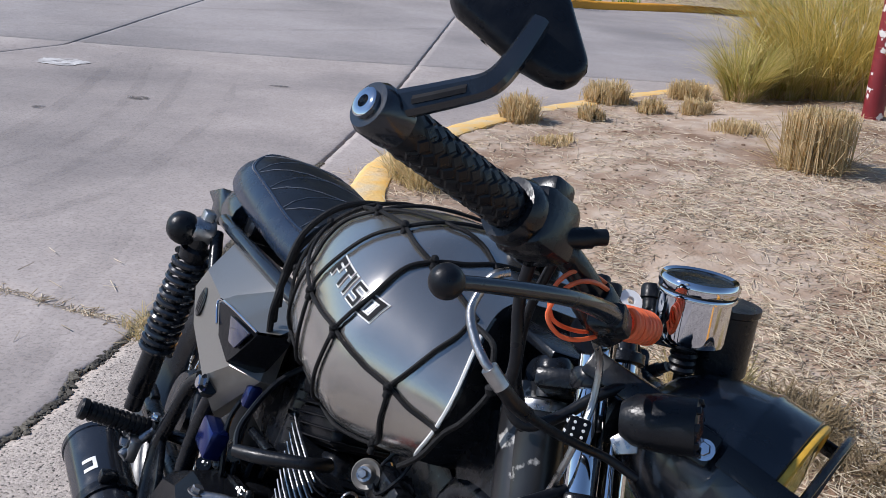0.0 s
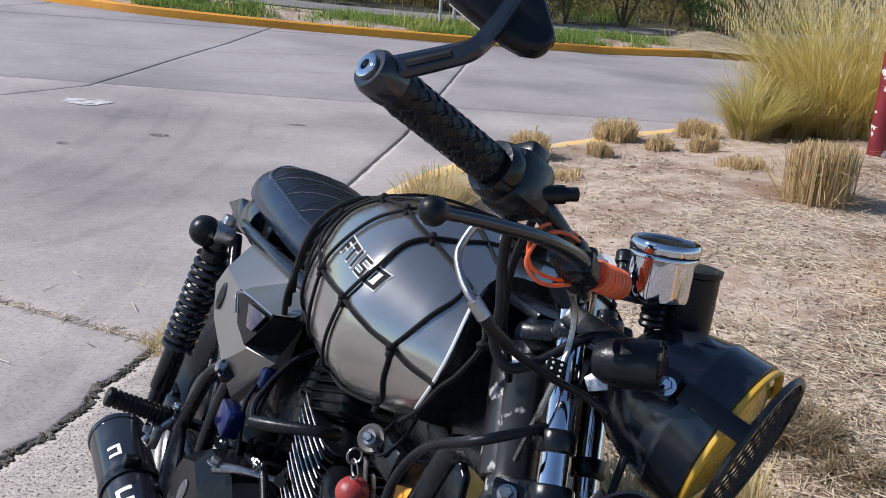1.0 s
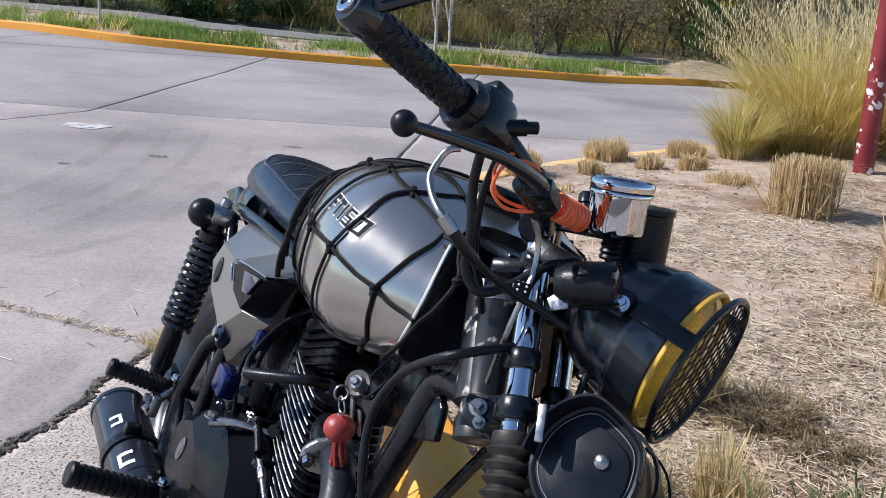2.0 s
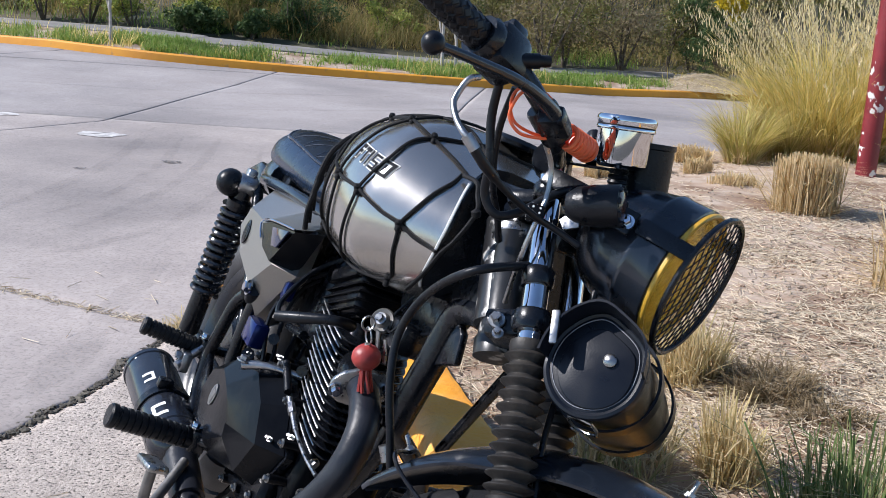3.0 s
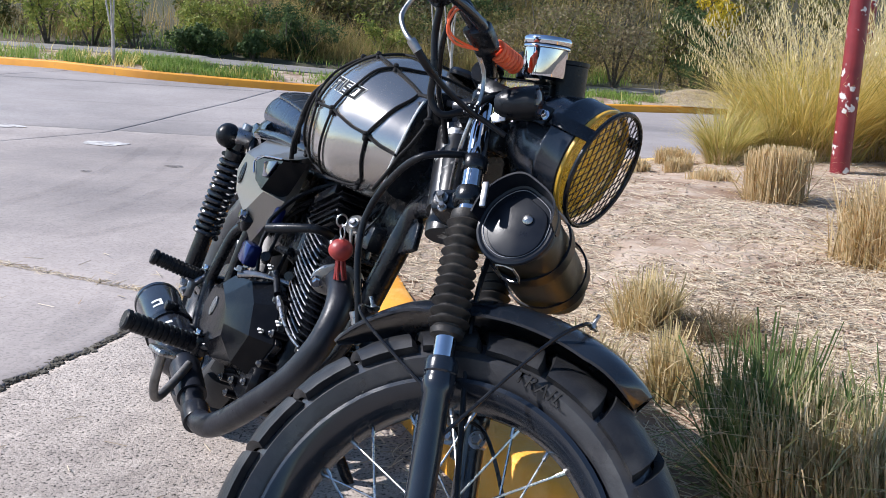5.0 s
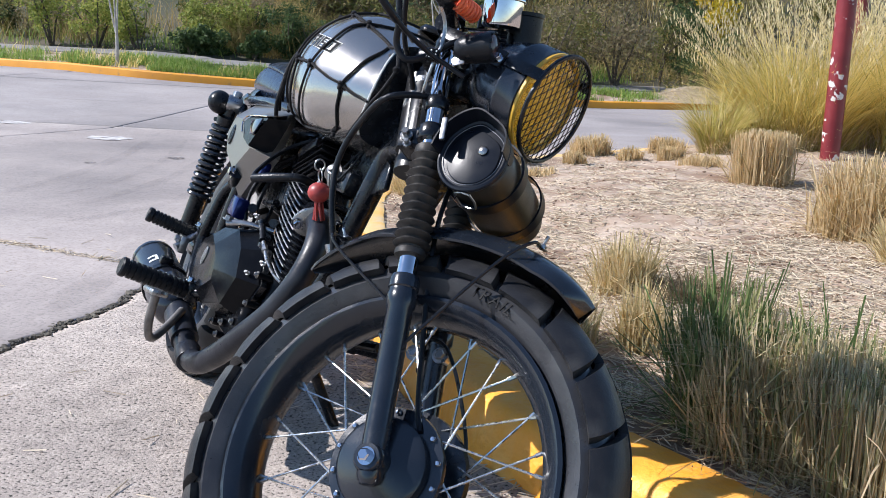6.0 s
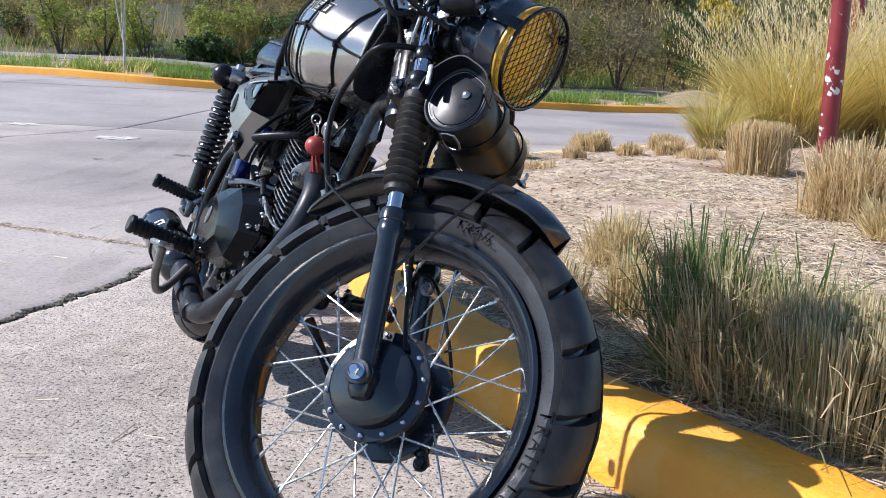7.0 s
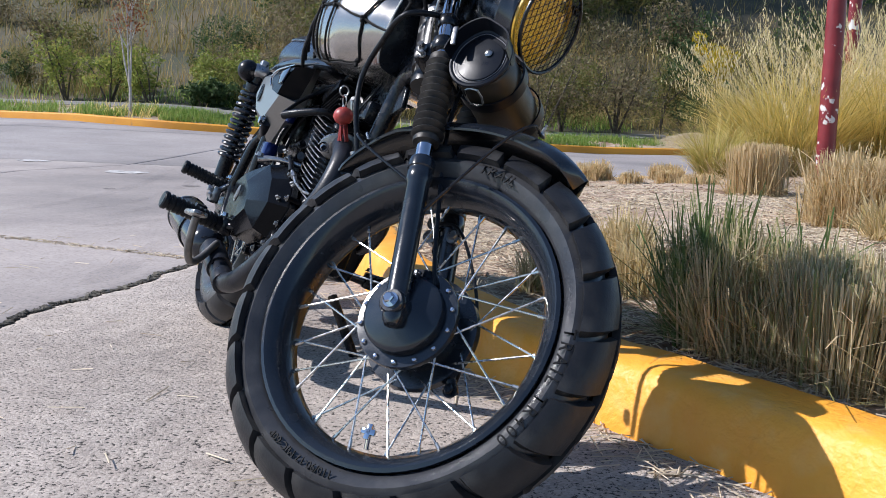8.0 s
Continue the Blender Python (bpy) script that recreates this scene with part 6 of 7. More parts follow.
peg("rider_footpeg", (-0.822, -0.190, 0.004), (-0.812, -0.335, 0.012), 0.0195, "ribbed black rubber rider footpeg")
peg("passenger_footpeg", (-1.085, -0.160, 0.088), (-1.094, -0.278, 0.096), 0.0165, "ribbed black rubber passenger footpeg")
peg("rider_footpeg", (-0.822, 0.190, 0.004), (-0.812, 0.320, 0.012), 0.0195, "ribbed black rubber rider footpeg")
part("peg_hanger", plate([(-1.10, 0.08), (-1.06, 0.12), (-0.98, 0.06), (-0.94, 0.0), (-0.97, -0.01), (-1.04, 0.04)], 0.012, 0.003), M_SATIN, frame_ob, at=pose(0, -0.15, 0))
part("peg_crossbar", rod((-0.822, -0.2, 0.0), (-0.822, 0.2, 0.0), 0.011), M_SATIN, frame_ob)
pedal = holder("brake_pedal", bike)
part("pedal_pad", xf(box(0.062, 0.034, 0.012, 0.005), pose(-0.648, -0.282, 0.016, 0, -8, 8)), M_STEEL, pedal, "ribbed steel pedal pad")
part("pedal_bow", tube([(-0.655, -0.278, 0.010), (-0.672, -0.268, -0.050), (-0.715, -0.245, -0.088), (-0.775, -0.215, -0.082), (-0.83, -0.18, -0.04)], 0.0085, 10), M_DULL, pedal, "bent grey pedal arm")
stand = holder("side_stand", bike)
part("stand_leg", tube([(-0.80, 0.12, -0.06), (-0.80, 0.22, -0.17), (-0.78, 0.285, -0.245)], 0.012, 12), M_SATIN, stand)
part("stand_foot", xf(plate([(-0.03, -0.006), (0.03, -0.006), (0.03, 0.006), (-0.03, 0.006)], 0.05, 0.002), Matrix.Translation((-0.78, 0.290, -0.250)) @ Matrix.Rotation(LEANING, 4, "X")), M_SATIN, stand)
chain = holder("drive_chain", bike)
loop = [Vector((-0.86 - 0.46 * t, 0.085, 0.045 + 0.04 - 0.01 * t)) for t in np.linspace(0, 1, 20)] + [Vector((-1.32 + 0.46 * t, 0.085, -0.025 + 0.01 * t)) for t in np.linspace(0, 1, 20)]
part("chain", tube(loop, 0.007, 6, per=1, closed=True), M_STEEL, chain)
part("sprocket", xf(lathe([(0.045, -0.003), (0.075, -0.003), (0.075, 0.003), (0.045, 0.003)], 36), pose(-1.31, 0.085, 0.032, 90, 0, 0)), M_STEEL, chain)

# hoses and cables
hose = holder("brake_hose", bike)
part("hose", tube([FORK @ Vector((0.0, -0.085, 0.575)), (-0.219, -0.150, 0.497), (-0.303, -0.150, 0.444), (-0.333, -0.150, 0.382), (-0.318, -0.142, 0.322), (-0.300, -0.120, 0.26), (-0.290, -0.10, 0.21)], 0.0053, 12), M_SOFT, hose, "thick black hose with faint white print")
part("hose_end", rod((-0.316, -0.114, 0.245), (-0.310, -0.105, 0.228), 0.0085, 12), M_ALU, hose)
part("banjo_pipe", tube([FORK @ Vector(q) for q in ((-0.034, -0.285, 0.704), (-0.044, -0.290, 0.699), (-0.052, -0.290, 0.687), (-0.057, -0.290, 0.671), (-0.051, -0.290, 0.652), (-0.041, -0.290, 0.636), (-0.034, -0.288, 0.629))], 0.0036, 10), M_ALU, hose, "bent grey metal pipe")
part("pipe_union", rod(FORK @ Vector((-0.037, -0.289, 0.632)), FORK @ Vector((-0.029, -0.278, 0.621)), 0.0064, 12), M_ALU, hose)
part("hose_sleeve", tube([FORK @ Vector(q) for q in ((-0.031, -0.281, 0.624), (-0.024, -0.262, 0.614), (-0.018, -0.238, 0.609))], 0.0060, 10), M_SOFT, hose)
part("lever_hose", tube([FORK @ Vector(q) for q in ((-0.024, -0.262, 0.614), (-0.012, -0.215, 0.606), (0.008, -0.165, 0.600), (0.028, -0.138, 0.595), (0.050, -0.122, 0.584))], 0.0040, 10), M_SOFT, hose)
part("wrapped_loom", tube([FORK @ Vector(q) for q in ((-0.030, -0.235, 0.742), (-0.046, -0.205, 0.706), (-0.049, -0.180, 0.660), (-0.058, -0.155, 0.632), (-0.045, -0.140, 0.613), (-0.019, -0.127, 0.625), (0.012, -0.119, 0.649), (0.037, -0.112, 0.662))], 0.0054, 10), M_SOFT, hose, "taped black wiring loom")
part("second_loom", tube([FORK @ Vector(q) for q in ((-0.020, -0.215, 0.735), (-0.044, -0.180, 0.700), (-0.060, -0.130, 0.660), (-0.066, -0.08, 0.64), (-0.07, -0.05, 0.62))], 0.0042, 10), M_SOFT, hose)
part("throttle_cable", tube([FORK @ Vector(q) for q in ((0.010, -0.185, 0.690), (0.014, -0.150, 0.672), (0.010, -0.136, 0.640), (0.002, -0.135, 0.612), (-0.02, -0.11, 0.57), (-0.05, -0.05, 0.54))], 0.0032, 8), M_STEEL, hose)
part("speedo_cable", tube([FORK @ Vector(q) for q in ((0.075, -0.062, 0.665), (0.07, -0.06, 0.60), (0.045, -0.05, 0.50), (0.02, -0.06, 0.35), (0.03, -0.05, 0.12), (0.045, -0.055, 0.05))], 0.004, 8), M_SOFT, hose)

# elastic luggage net stretched over the tank
net = holder("cargo_net", at=BIKE)
tagged(net, "black elastic cargo net stretched over the gunmetal fuel tank", "cargo net")
D = radians
CORDS = [
    [(-0.425, 90), (-0.440, 63), (-0.468, 49), (-0.484, 39), (-0.492, 22), (-0.504, 10), (-0.512, 3), (-0.520, -12), (-0.535, -40), (-0.560, -62)],
    [(-0.545, 90), (-0.548, 66), (-0.556, 52), (-0.576, 39), (-0.588, 24), (-0.604, 9), (-0.600, 4), (-0.597, -9), (-0.610, -34), (-0.640, -58)],
    [(-0.640, 90), (-0.640, 66), (-0.644, 51), (-0.668, 37), (-0.664, 24), (-0.652, 12), (-0.668, -8), (-0.690, -34), (-0.700, -52)],
    [(-0.735, 34), (-0.700, 18), (-0.656, 9), (-0.600, 4), (-0.556, 3), (-0.512, 3), (-0.476, 0), (-0.444, -1), (-0.420, -4), (-0.396, -6)],
    [(-0.444, -1), (-0.432, 12), (-0.416, 31), (-0.412, 42)],
    [(-0.444, -1), (-0.440, -16), (-0.436, -52), (-0.500, -62), (-0.560, -64), (-0.640, -60), (-0.700, -44)],
    [(-0.735, 60), (-0.700, 50), (-0.644, 51), (-0.600, 52), (-0.556, 52), (-0.510, 50), (-0.468, 48), (-0.430, 46), (-0.408, 45)],
    [(-0.644, 51), (-0.604, 61), (-0.532, 69), (-0.470, 74), (-0.410, 72)],
    [(-0.745, 90), (-0.742, 48), (-0.745, 10), (-0.735, -22), (-0.705, -50)],
    [(-0.765, 90), (-0.760, 40), (-0.752, 2), (-0.715, -30), (-0.655, -58)],
    [(-0.715, 90), (-0.718, 58), (-0.735, 30), (-0.752, -2)],
]


def cord_line(cord, flip):
    pts = catmull([(x, a, 0) for x, a in cord], 5)
    return [tank_point(p.x, D(180 - p.y if flip else p.y), 0.0035) for p in pts]


for cord in CORDS:
    for flip in (False, True):
        line = cord_line(cord, flip)
        part("cord", tube(line, 0.0024, 7, smooth=False), M_CORD, net)
for x, a in ((-0.600, 4), (-0.512, 3), (-0.444, -1), (-0.437, -52), (-0.644, 51), (-0.556, 52), (-0.468, 49), (-0.752, -1), (-0.735, 32), (-0.700, -48)):
    for flip in (False, True):
        c = tank_point(x, D(180 - a if flip else a), 0.005)
        s = -1 if not flip else 1
        part("knot", join(xf(lathe([(0, -0.006), (0.0042, -0.0045), (0.0052, 0.0), (0.0042, 0.0045), (0, 0.006)], 10), Matrix.Translation(c) @ pose(0, 0, 0, 20, 35, 0)), xf(lathe([(0, -0.0055), (0.0042, -0.003), (0.0042, 0.003), (0, 0.0055)], 10), Matrix.Translation(c + Vector((0.004, 0, -0.006))))), M_CORD, net)
for k, (x, z) in enumerate(((-0.765, 0.455), (-0.770, 0.475), (-0.775, 0.495))):
    part("cord", tube([(x, -0.165, z - 0.05), (x + 0.01, -0.180, z), (x - 0.01, -0.165, z + 0.06), (x - 0.02, -0.11, z + 0.11), (x - 0.02, 0.0, z + 0.125), (x - 0.02, 0.11, z + 0.10), (x, 0.165, z)], 0.0045, 8), M_CORD, net)
part("hook_cord", tube([(-0.413, -0.115, 0.591), (-0.375, -0.113, 0.589), (-0.361, -0.112, 0.574), (-0.345, -0.112, 0.553), (-0.356, -0.118, 0.512), (-0.372, -0.122, 0.488), (-0.385, -0.126, 0.455), (-0.415, -0.125, 0.425)], 0.0032, 7), M_CORD, net)
part("knot", xf(lathe([(0, -0.007), (0.006, -0.004), (0.0065, 0.003), (0, 0.007)], 10), pose(-0.345, -0.112, 0.553, 30, 0, 0)), M_CORD, net)

# tool roll between the fork legs
bag = holder("tool_bag", at=BIKE @ FORK @ pose(0.082, -0.010, 0.452) @ Matrix.Scale(0.87, 4))
tagged(bag, "black leather tool roll strapped to the fork below the headlight", "bag")
def bag_ring(y, grow):
    ring = []
    for k in range(32):
        a = 2 * math.pi * k / 32
        rx, rz = 0.062 * grow, 0.060 * grow
        c, s = math.cos(a), math.sin(a)
        ring.append(Vector((rx * math.copysign(abs(c) ** 0.85, c), y, rz * math.copysign(abs(s) ** 0.9, s) - 0.01 * max(0, c) * grow)))
    return ring


part("bag_body", loft([bag_ring(y, g) for y, g in ((-0.108, 0.90), (-0.10, 0.97), (-0.06, 1.0), (0.0, 1.03), (0.07, 1.02), (0.115, 0.97), (0.13, 0.85))]), M_OLIVE, bag, "dark brown bag body", sharp=60)
flap = [(-0.060, -0.004), (-0.050, -0.038), (-0.024, -0.060), (0.012, -0.062), (0.042, -0.044), (0.056, -0.014), (0.056, 0.022), (0.030, 0.050), (0.006, 0.064), (-0.022, 0.056), (-0.048, 0.032)]
flap = [(p.x, p.z) for p in catmull([(x, 0, z) for x, z in flap], 4, closed=True)]
part("end_flap", xf(plate(flap, 0.010, 0.004, 3), pose(0, -0.112, 0)), M_LEATHER, bag, "black stitched leather end flap")
part("flap_panel", xf(plate([(x * 0.80 + 0.002, z * 0.80 - 0.006) for x, z in flap], 0.005, 0.002, 2), pose(0, -0.1185, 0)), M_LEATHER, bag)
rim_line = [Vector((x * 1.02, -0.114, z * 1.02)) for x, z in flap[::2]]
part("flap_rim", tube(rim_line, 0.005, 8, per=4, closed=True), M_LEATHER, bag)
part("flap_hood", loft([[Vector((x * g, y, z * g)) for x, z in flap[20:]] + [Vector((x * (g - 0.05), y, z * (g - 0.05))) for x, z in reversed(flap[20:])] for y, g in ((-0.150, 1.14), (-0.125, 1.10), (-0.09, 1.06))]), M_LEATHER, bag)
part("stitching", tube([Vector((x * 0.90, -0.1175, z * 0.90)) for x, z in flap[::2]], 0.0007, 5, per=3, closed=True), M_THREAD, bag, "fine stitched seam")
part("stud", xf(lathe([(0, 0.0), (0.0085, 0.0), (0.0085, 0.002), (0.005, 0.0045), (0, 0.005)], 20), pose(0.018, -0.122, 0.004, 90, 0, 0)), M_STEEL, bag, "domed steel stud")
part("strap", loft([[Vector((0.066 * math.cos(a) * g, y, 0.064 * math.sin(a) * g)) for y, g in ((-0.055, 1.03), (-0.03, 1.03), (-0.03, 1.09), (-0.055, 1.09))] for a in np.linspace(radians(-200), radians(60), 24)]), M_LEATHER, bag)
part("strap", loft([[Vector((0.066 * math.cos(a) * g, y, 0.064 * math.sin(a) * g)) for y, g in ((0.06, 1.05), (0.085, 1.05), (0.085, 1.10), (0.06, 1.10))] for a in np.linspace(radians(-200), radians(60), 24)]), M_LEATHER, bag)
part("buckle", tube([(-0.03, -0.10, -0.062), (0.0, -0.108, -0.072), (0.0, -0.07, -0.078), (-0.03, -0.064, -0.068)], 0.0022, 6, per=2, closed=True), M_STEEL, bag)
part("hang_strap", xf(plate([(-0.055, 0.02), (-0.03, 0.062), (-0.04, 0.078), (-0.068, 0.05)], 0.02, 0.003), pose(0, -0.085, 0)), M_LEATHER, bag)

# red charm on a key ring, hung below the tank
charm = holder("keychain", at=BIKE @ pose(-0.456, -0.120, 0.312))
tagged(charm, "red rubber ball keychain with a tassel and steel ring", "keychain")
ball = [(0.0205 * math.sin(math.pi * k / 14), -0.0185 * math.cos(math.pi * k / 14)) for k in range(15)]
HANG = Matrix.Rotation(LEANING, 4, "X")
part("ball", xf(lathe(ball, 28), HANG), M_RED, charm)
part("tassel", xf(join(*[tube([(0.005 * math.cos(k), 0.005 * math.sin(k), -0.014), (0.007 * math.cos(k), 0.007 * math.sin(k), -0.03), (0.009 * math.cos(k + 0.3), 0.009 * math.sin(k + 0.3), -0.050 + 0.004 * math.sin(3 * k))], 0.0028, 6) for k in (0, 1.05, 2.1, 3.15, 4.2, 5.2)]), HANG), M_RED, charm)
part("key_ring", xf(join(tube([(0.012 * math.cos(a), 0.002, 0.030 + 0.012 * math.sin(a)) for a in np.linspace(0, 2 * math.pi, 13)[:-1]], 0.0014, 6, per=2, closed=True), tube([(0.003, 0.009 * math.cos(a), 0.049 + 0.010 * math.sin(a)) for a in np.linspace(0, 2 * math.pi, 13)[:-1]], 0.0016, 6, per=2, closed=True), rod((0, 0, 0.016), (0, 0.001, 0.02), 0.004, 8)), HANG), M_STEEL, charm)
part("key", xf(box(0.010, 0.003, 0.034, 0.001, (0.017, 0.020, 0.012)), HANG), M_STEEL, charm)
part("key", xf(box(0.012, 0.003, 0.03, 0.001, (-0.018, 0.022, 0.016)), HANG), M_STEEL, charm)

# orange coiled lock cable between handlebar and instrument
coil = holder("cable_lock", at=BIKE @ FORK)
tagged(coil, "orange coiled plastic cable lock looped round the handlebar", "cable lock")
a, b = Vector((0.030, -0.160, 0.704)), Vector((0.044, -0.108, 0.713))
m = along(a, b)
L = (b - a).length
n = 160
part("coil", tube([m @ Vector((0.0125 * math.cos(2 * math.pi * 7 * k / n), 0.0125 * math.sin(2 * math.pi * 7 * k / n), L * k / n)) for k in range(n + 1)], 0.0030, 7, smooth=False), M_ORANGE, coil)
part("loop", tube([(0.029, -0.162, 0.704), (0.030, -0.190, 0.714), (0.018, -0.232, 0.716), (0.002, -0.250, 0.706), (-0.014, -0.236, 0.688), (-0.008, -0.220, 0.676), (0.006, -0.206, 0.676), (0.022, -0.178, 0.690)], 0.0019, 8, closed=True), M_ORANGE, coil)
part("loop", tube([(0.030, -0.165, 0.706), (0.024, -0.200, 0.722), (0.006, -0.240, 0.722), (-0.010, -0.246, 0.704), (-0.012, -0.226, 0.686), (0.004, -0.200, 0.684), (0.020, -0.172, 0.694)], 0.0018, 8), M_ORANGE, coil)
part("ferrule", rod((0.026, -0.176, 0.702), (0.031, -0.158, 0.705), 0.0055, 10), M_STEEL, coil)


# ---- planting and distance ----
rng = np.random.default_rng(7)


def blades(root, length, width, lean, droop, segs=3, turn=None, taper=0.82):
    """Many grass blades at once: roots (n,3); each a tapering folded strip that leans and droops."""
    n = len(root)
    az = rng.uniform(0, 2 * np.pi, n) if turn is None else turn
    d = np.stack([np.cos(az), np.sin(az), np.zeros(n)], 1)
    face = az + rng.uniform(0.6, 2.2, n)
    w = np.stack([np.cos(face), np.sin(face), np.zeros(n)], 1)
    verts = np.zeros((n, (segs + 1) * 2, 3))
    for k in range(segs + 1):
        t = k / segs
        out = lean * t + droop * t ** 2.4
        up = t * np.sqrt(np.clip(1 - np.minimum(lean, 0.95) ** 2, 0.05, 1)) - 0.45 * droop * t ** 3
        p = root + d * (length * out)[:, None] + np.array([0, 0, 1.0]) * (length * up)[:, None]
        ww = (width * (1 - taper * t ** 1.5) / 2)[:, None] * w
        verts[:, 2 * k] = p - ww
        verts[:, 2 * k + 1] = p + ww
    per = (segs + 1) * 2
    base = (np.arange(n) * per)[:, None, None]
    quad = np.array([[2 * k, 2 * k + 1, 2 * k + 3, 2 * k + 2] for k in range(segs)])[None]
    return verts.reshape(-1, 3), (base + quad).reshape(-1, 4)


def merge(parts):
    vs, fs, o = [], [], 0
    for v, f in parts:
        vs.append(v)
        fs.append(f + o)
        o += len(v)
    return np.vstack(vs), np.vstack(fs)


def tuft(name, x, y, rx, ry, height, count, material, label, lean=0.25, droop=0.12, width=0.005, flat=0.25, z=None, group="cut grass tufts", segs=3):
    """A clump of stalks over an oval, in sprigs that each lean their own way; flat: how uneven the cut tips are. Some stalks lie broken."""
    sprigs = max(count // 14, 6)
    r = np.sqrt(rng.uniform(0, 1, sprigs))
    a = rng.uniform(0, 2 * np.pi, sprigs)
    sx, sy = r * np.cos(a) * rx, r * np.sin(a) * ry
    level = flat < 0.15
    tall = height * rng.uniform(0.90 if level else 0.62, 1.02 if level else 1.12, sprigs) * (1 - (0.05 if level else 0.25) * r ** 3)
    way = a + rng.normal(0, 1.0, sprigs)
    tip = lean * rng.uniform(0.0, 1.8, sprigs) * (0.4 + 0.9 * r)
    k = rng.integers(0, sprigs, count)
    px, py = sx[k] + rng.normal(0, 0.016, count) * rx / 0.12, sy[k] + rng.normal(0, 0.016, count) * ry / 0.12
    zz = np.array([bed_height(x + q, y + w) for q, w in zip(px, py)]) if z is None else np.full(count, z)
    root = np.stack([px, py, zz - bed_height(x, y) if z is None else 0 * px], 1)
    length = tall[k] * (1 - flat + flat * rng.uniform(0.1, 1.35, count))
    ln = np.clip(tip[k] + rng.normal(0, 0.05 if level else 0.11, count), 0, 0.95)
    fallen = rng.uniform(0, 1, count) < (0.03 if level else 0.10)
    ln = np.where(fallen, rng.uniform(0.6, 1.0, count), ln)
    az = way[k] + rng.normal(0, 0.55, count)
    v, f = blades(root, length, rng.uniform(0.45, 1.5, count) * width, ln, droop * rng.uniform(0, 2.2, count), segs, az, 0.45)
    # loose cut ends lying over the crown and round the foot
    m = count // 7
    ra, aa = np.sqrt(rng.uniform(0, 1.3, m)), rng.uniform(0, 2 * np.pi, m)
    high = np.where(ra < 0.9, height * rng.uniform(0.15, 0.8, m), 0.01)
    lie = np.stack([ra * np.cos(aa) * rx, ra * np.sin(aa) * ry, high], 1)
    v2, f2 = blades(lie, height * rng.uniform(0.3, 0.8, m), rng.uniform(0.5, 1.2, m) * width, rng.uniform(0.85, 1.0, m), rng.uniform(0.1, 0.5, m), segs, None, 0.5)
    ob = new(name, quick(name, v, f, material))
    ob.location = (x, y, bed_height(x, y) if z is None else z)
    loose = new("loose_straw", quick("loose_straw", v2, f2, material))
    loose.parent = ob
    tagged(loose, kind="stuff")
    return tagged(ob, label, "grass tuft", group)


# cut tufts on the bed
DRY = "cut tuft of straw-coloured dry grass on the bed"
tuft("grass_tuft", 0.80, 1.14, 0.120, 0.150, 0.265, 2200, M_STUB, "broad cut grass clump with green shoots beside the kerb", 0.12, 0.05, 0.0036, 0.22)
tuft("grass_tuft", 0.96, 0.99, 0.125, 0.155, 0.245, 2300, M_STUB, "broad cut grass clump with a level brown top beside the kerb", 0.07, 0.03, 0.0036, 0.13)
tuft("grass_tuft", 1.10, 0.84, 0.100, 0.135, 0.235, 1500, M_STUB, "broad cut grass clump with brown stalks beside the kerb", 0.12, 0.05, 0.0036, 0.22)
tuft("green_shoot", 0.725, 1.24, 0.085, 0.13, 0.31, 760, M_SHOOT, "young green shoots growing through a cut clump", 0.10, 0.05, 0.0046, 0.35)
tuft("green_shoot", 0.92, 1.12, 0.12, 0.12, 0.27, 260, M_SHOOT, "young green shoots growing through a cut clump", 0.12, 0.06, 0.0046, 0.45)
tuft("grass_tuft", 0.622, 1.72, 0.060, 0.065, 0.165, 520, M_STRAW, DRY, 0.18, 0.06, 0.0040, 0.45)
tuft("grass_tuft", 0.605, 2.28, 0.085, 0.090, 0.165, 800, M_STRAW, "green-gold cut tuft of dry grass on the bed", 0.22, 0.08, 0.0040, 0.4)
# two low mats of thatch; their dark colours also paint the tufts' shade
tuft("grass_tuft", 0.79, 2.20, 0.10, 0.12, 0.085, 900, M_THATCH, "collapsed thatch of dead grass, coloured dark for the shade behind a cut tuft", 0.65, 0.4, 0.0036, 0.5)
tuft("grass_tuft", 0.90, 2.02, 0.09, 0.08, 0.05, 500, M_THATCH, "collapsed thatch of dead grass, coloured dark for the shade behind a cut tuft", 0.75, 0.5, 0.0036, 0.5)
tuft("grass_tuft", 0.40, 1.70, 0.10, 0.10, 0.16, 500, M_STUB, DRY, 0.3, 0.1, 0.0045, 0.4)
tuft("grass_tuft", 1.60, 3.26, 0.17, 0.17, 0.33, 2300, M_TAN, "large cut tuft of straw-coloured dry grass on the bed", 0.15, 0.07, 0.0055, 0.28)
tuft("grass_tuft", 1.60, 2.66, 0.10, 0.10, 0.22, 700, M_STRAW, DRY, 0.28, 0.1, 0.005, 0.35)
tuft("grass_tuft", 1.50, 4.85, 0.140, 0.13, 0.30, 2600, M_TAN, "blocky cut tuft of dry grass with a level top", 0.03, 0.015, 0.0052, 0.10)
for x, y, r, h, c in ((0.05, 5.75, 0.16, 0.20, 1190), (0.60, 6.62, 0.22, 0.19, 1190), (0.47, 6.02, 0.12, 0.12, 510), (0.88, 6.36, 0.13, 0.12, 595), (1.20, 7.05, 0.20, 0.17, 850), (1.15, 6.35, 0.13, 0.14, 595), (1.28, 5.6, 0.22, 0.10, 450), (0.25, 5.2, 0.18, 0.07, 300)):
    tuft("grass_tuft", x, y, r * 0.62, r * 0.58, h * 0.78, c, M_TAN, DRY, 0.16, 0.06, 0.006, 0.3)
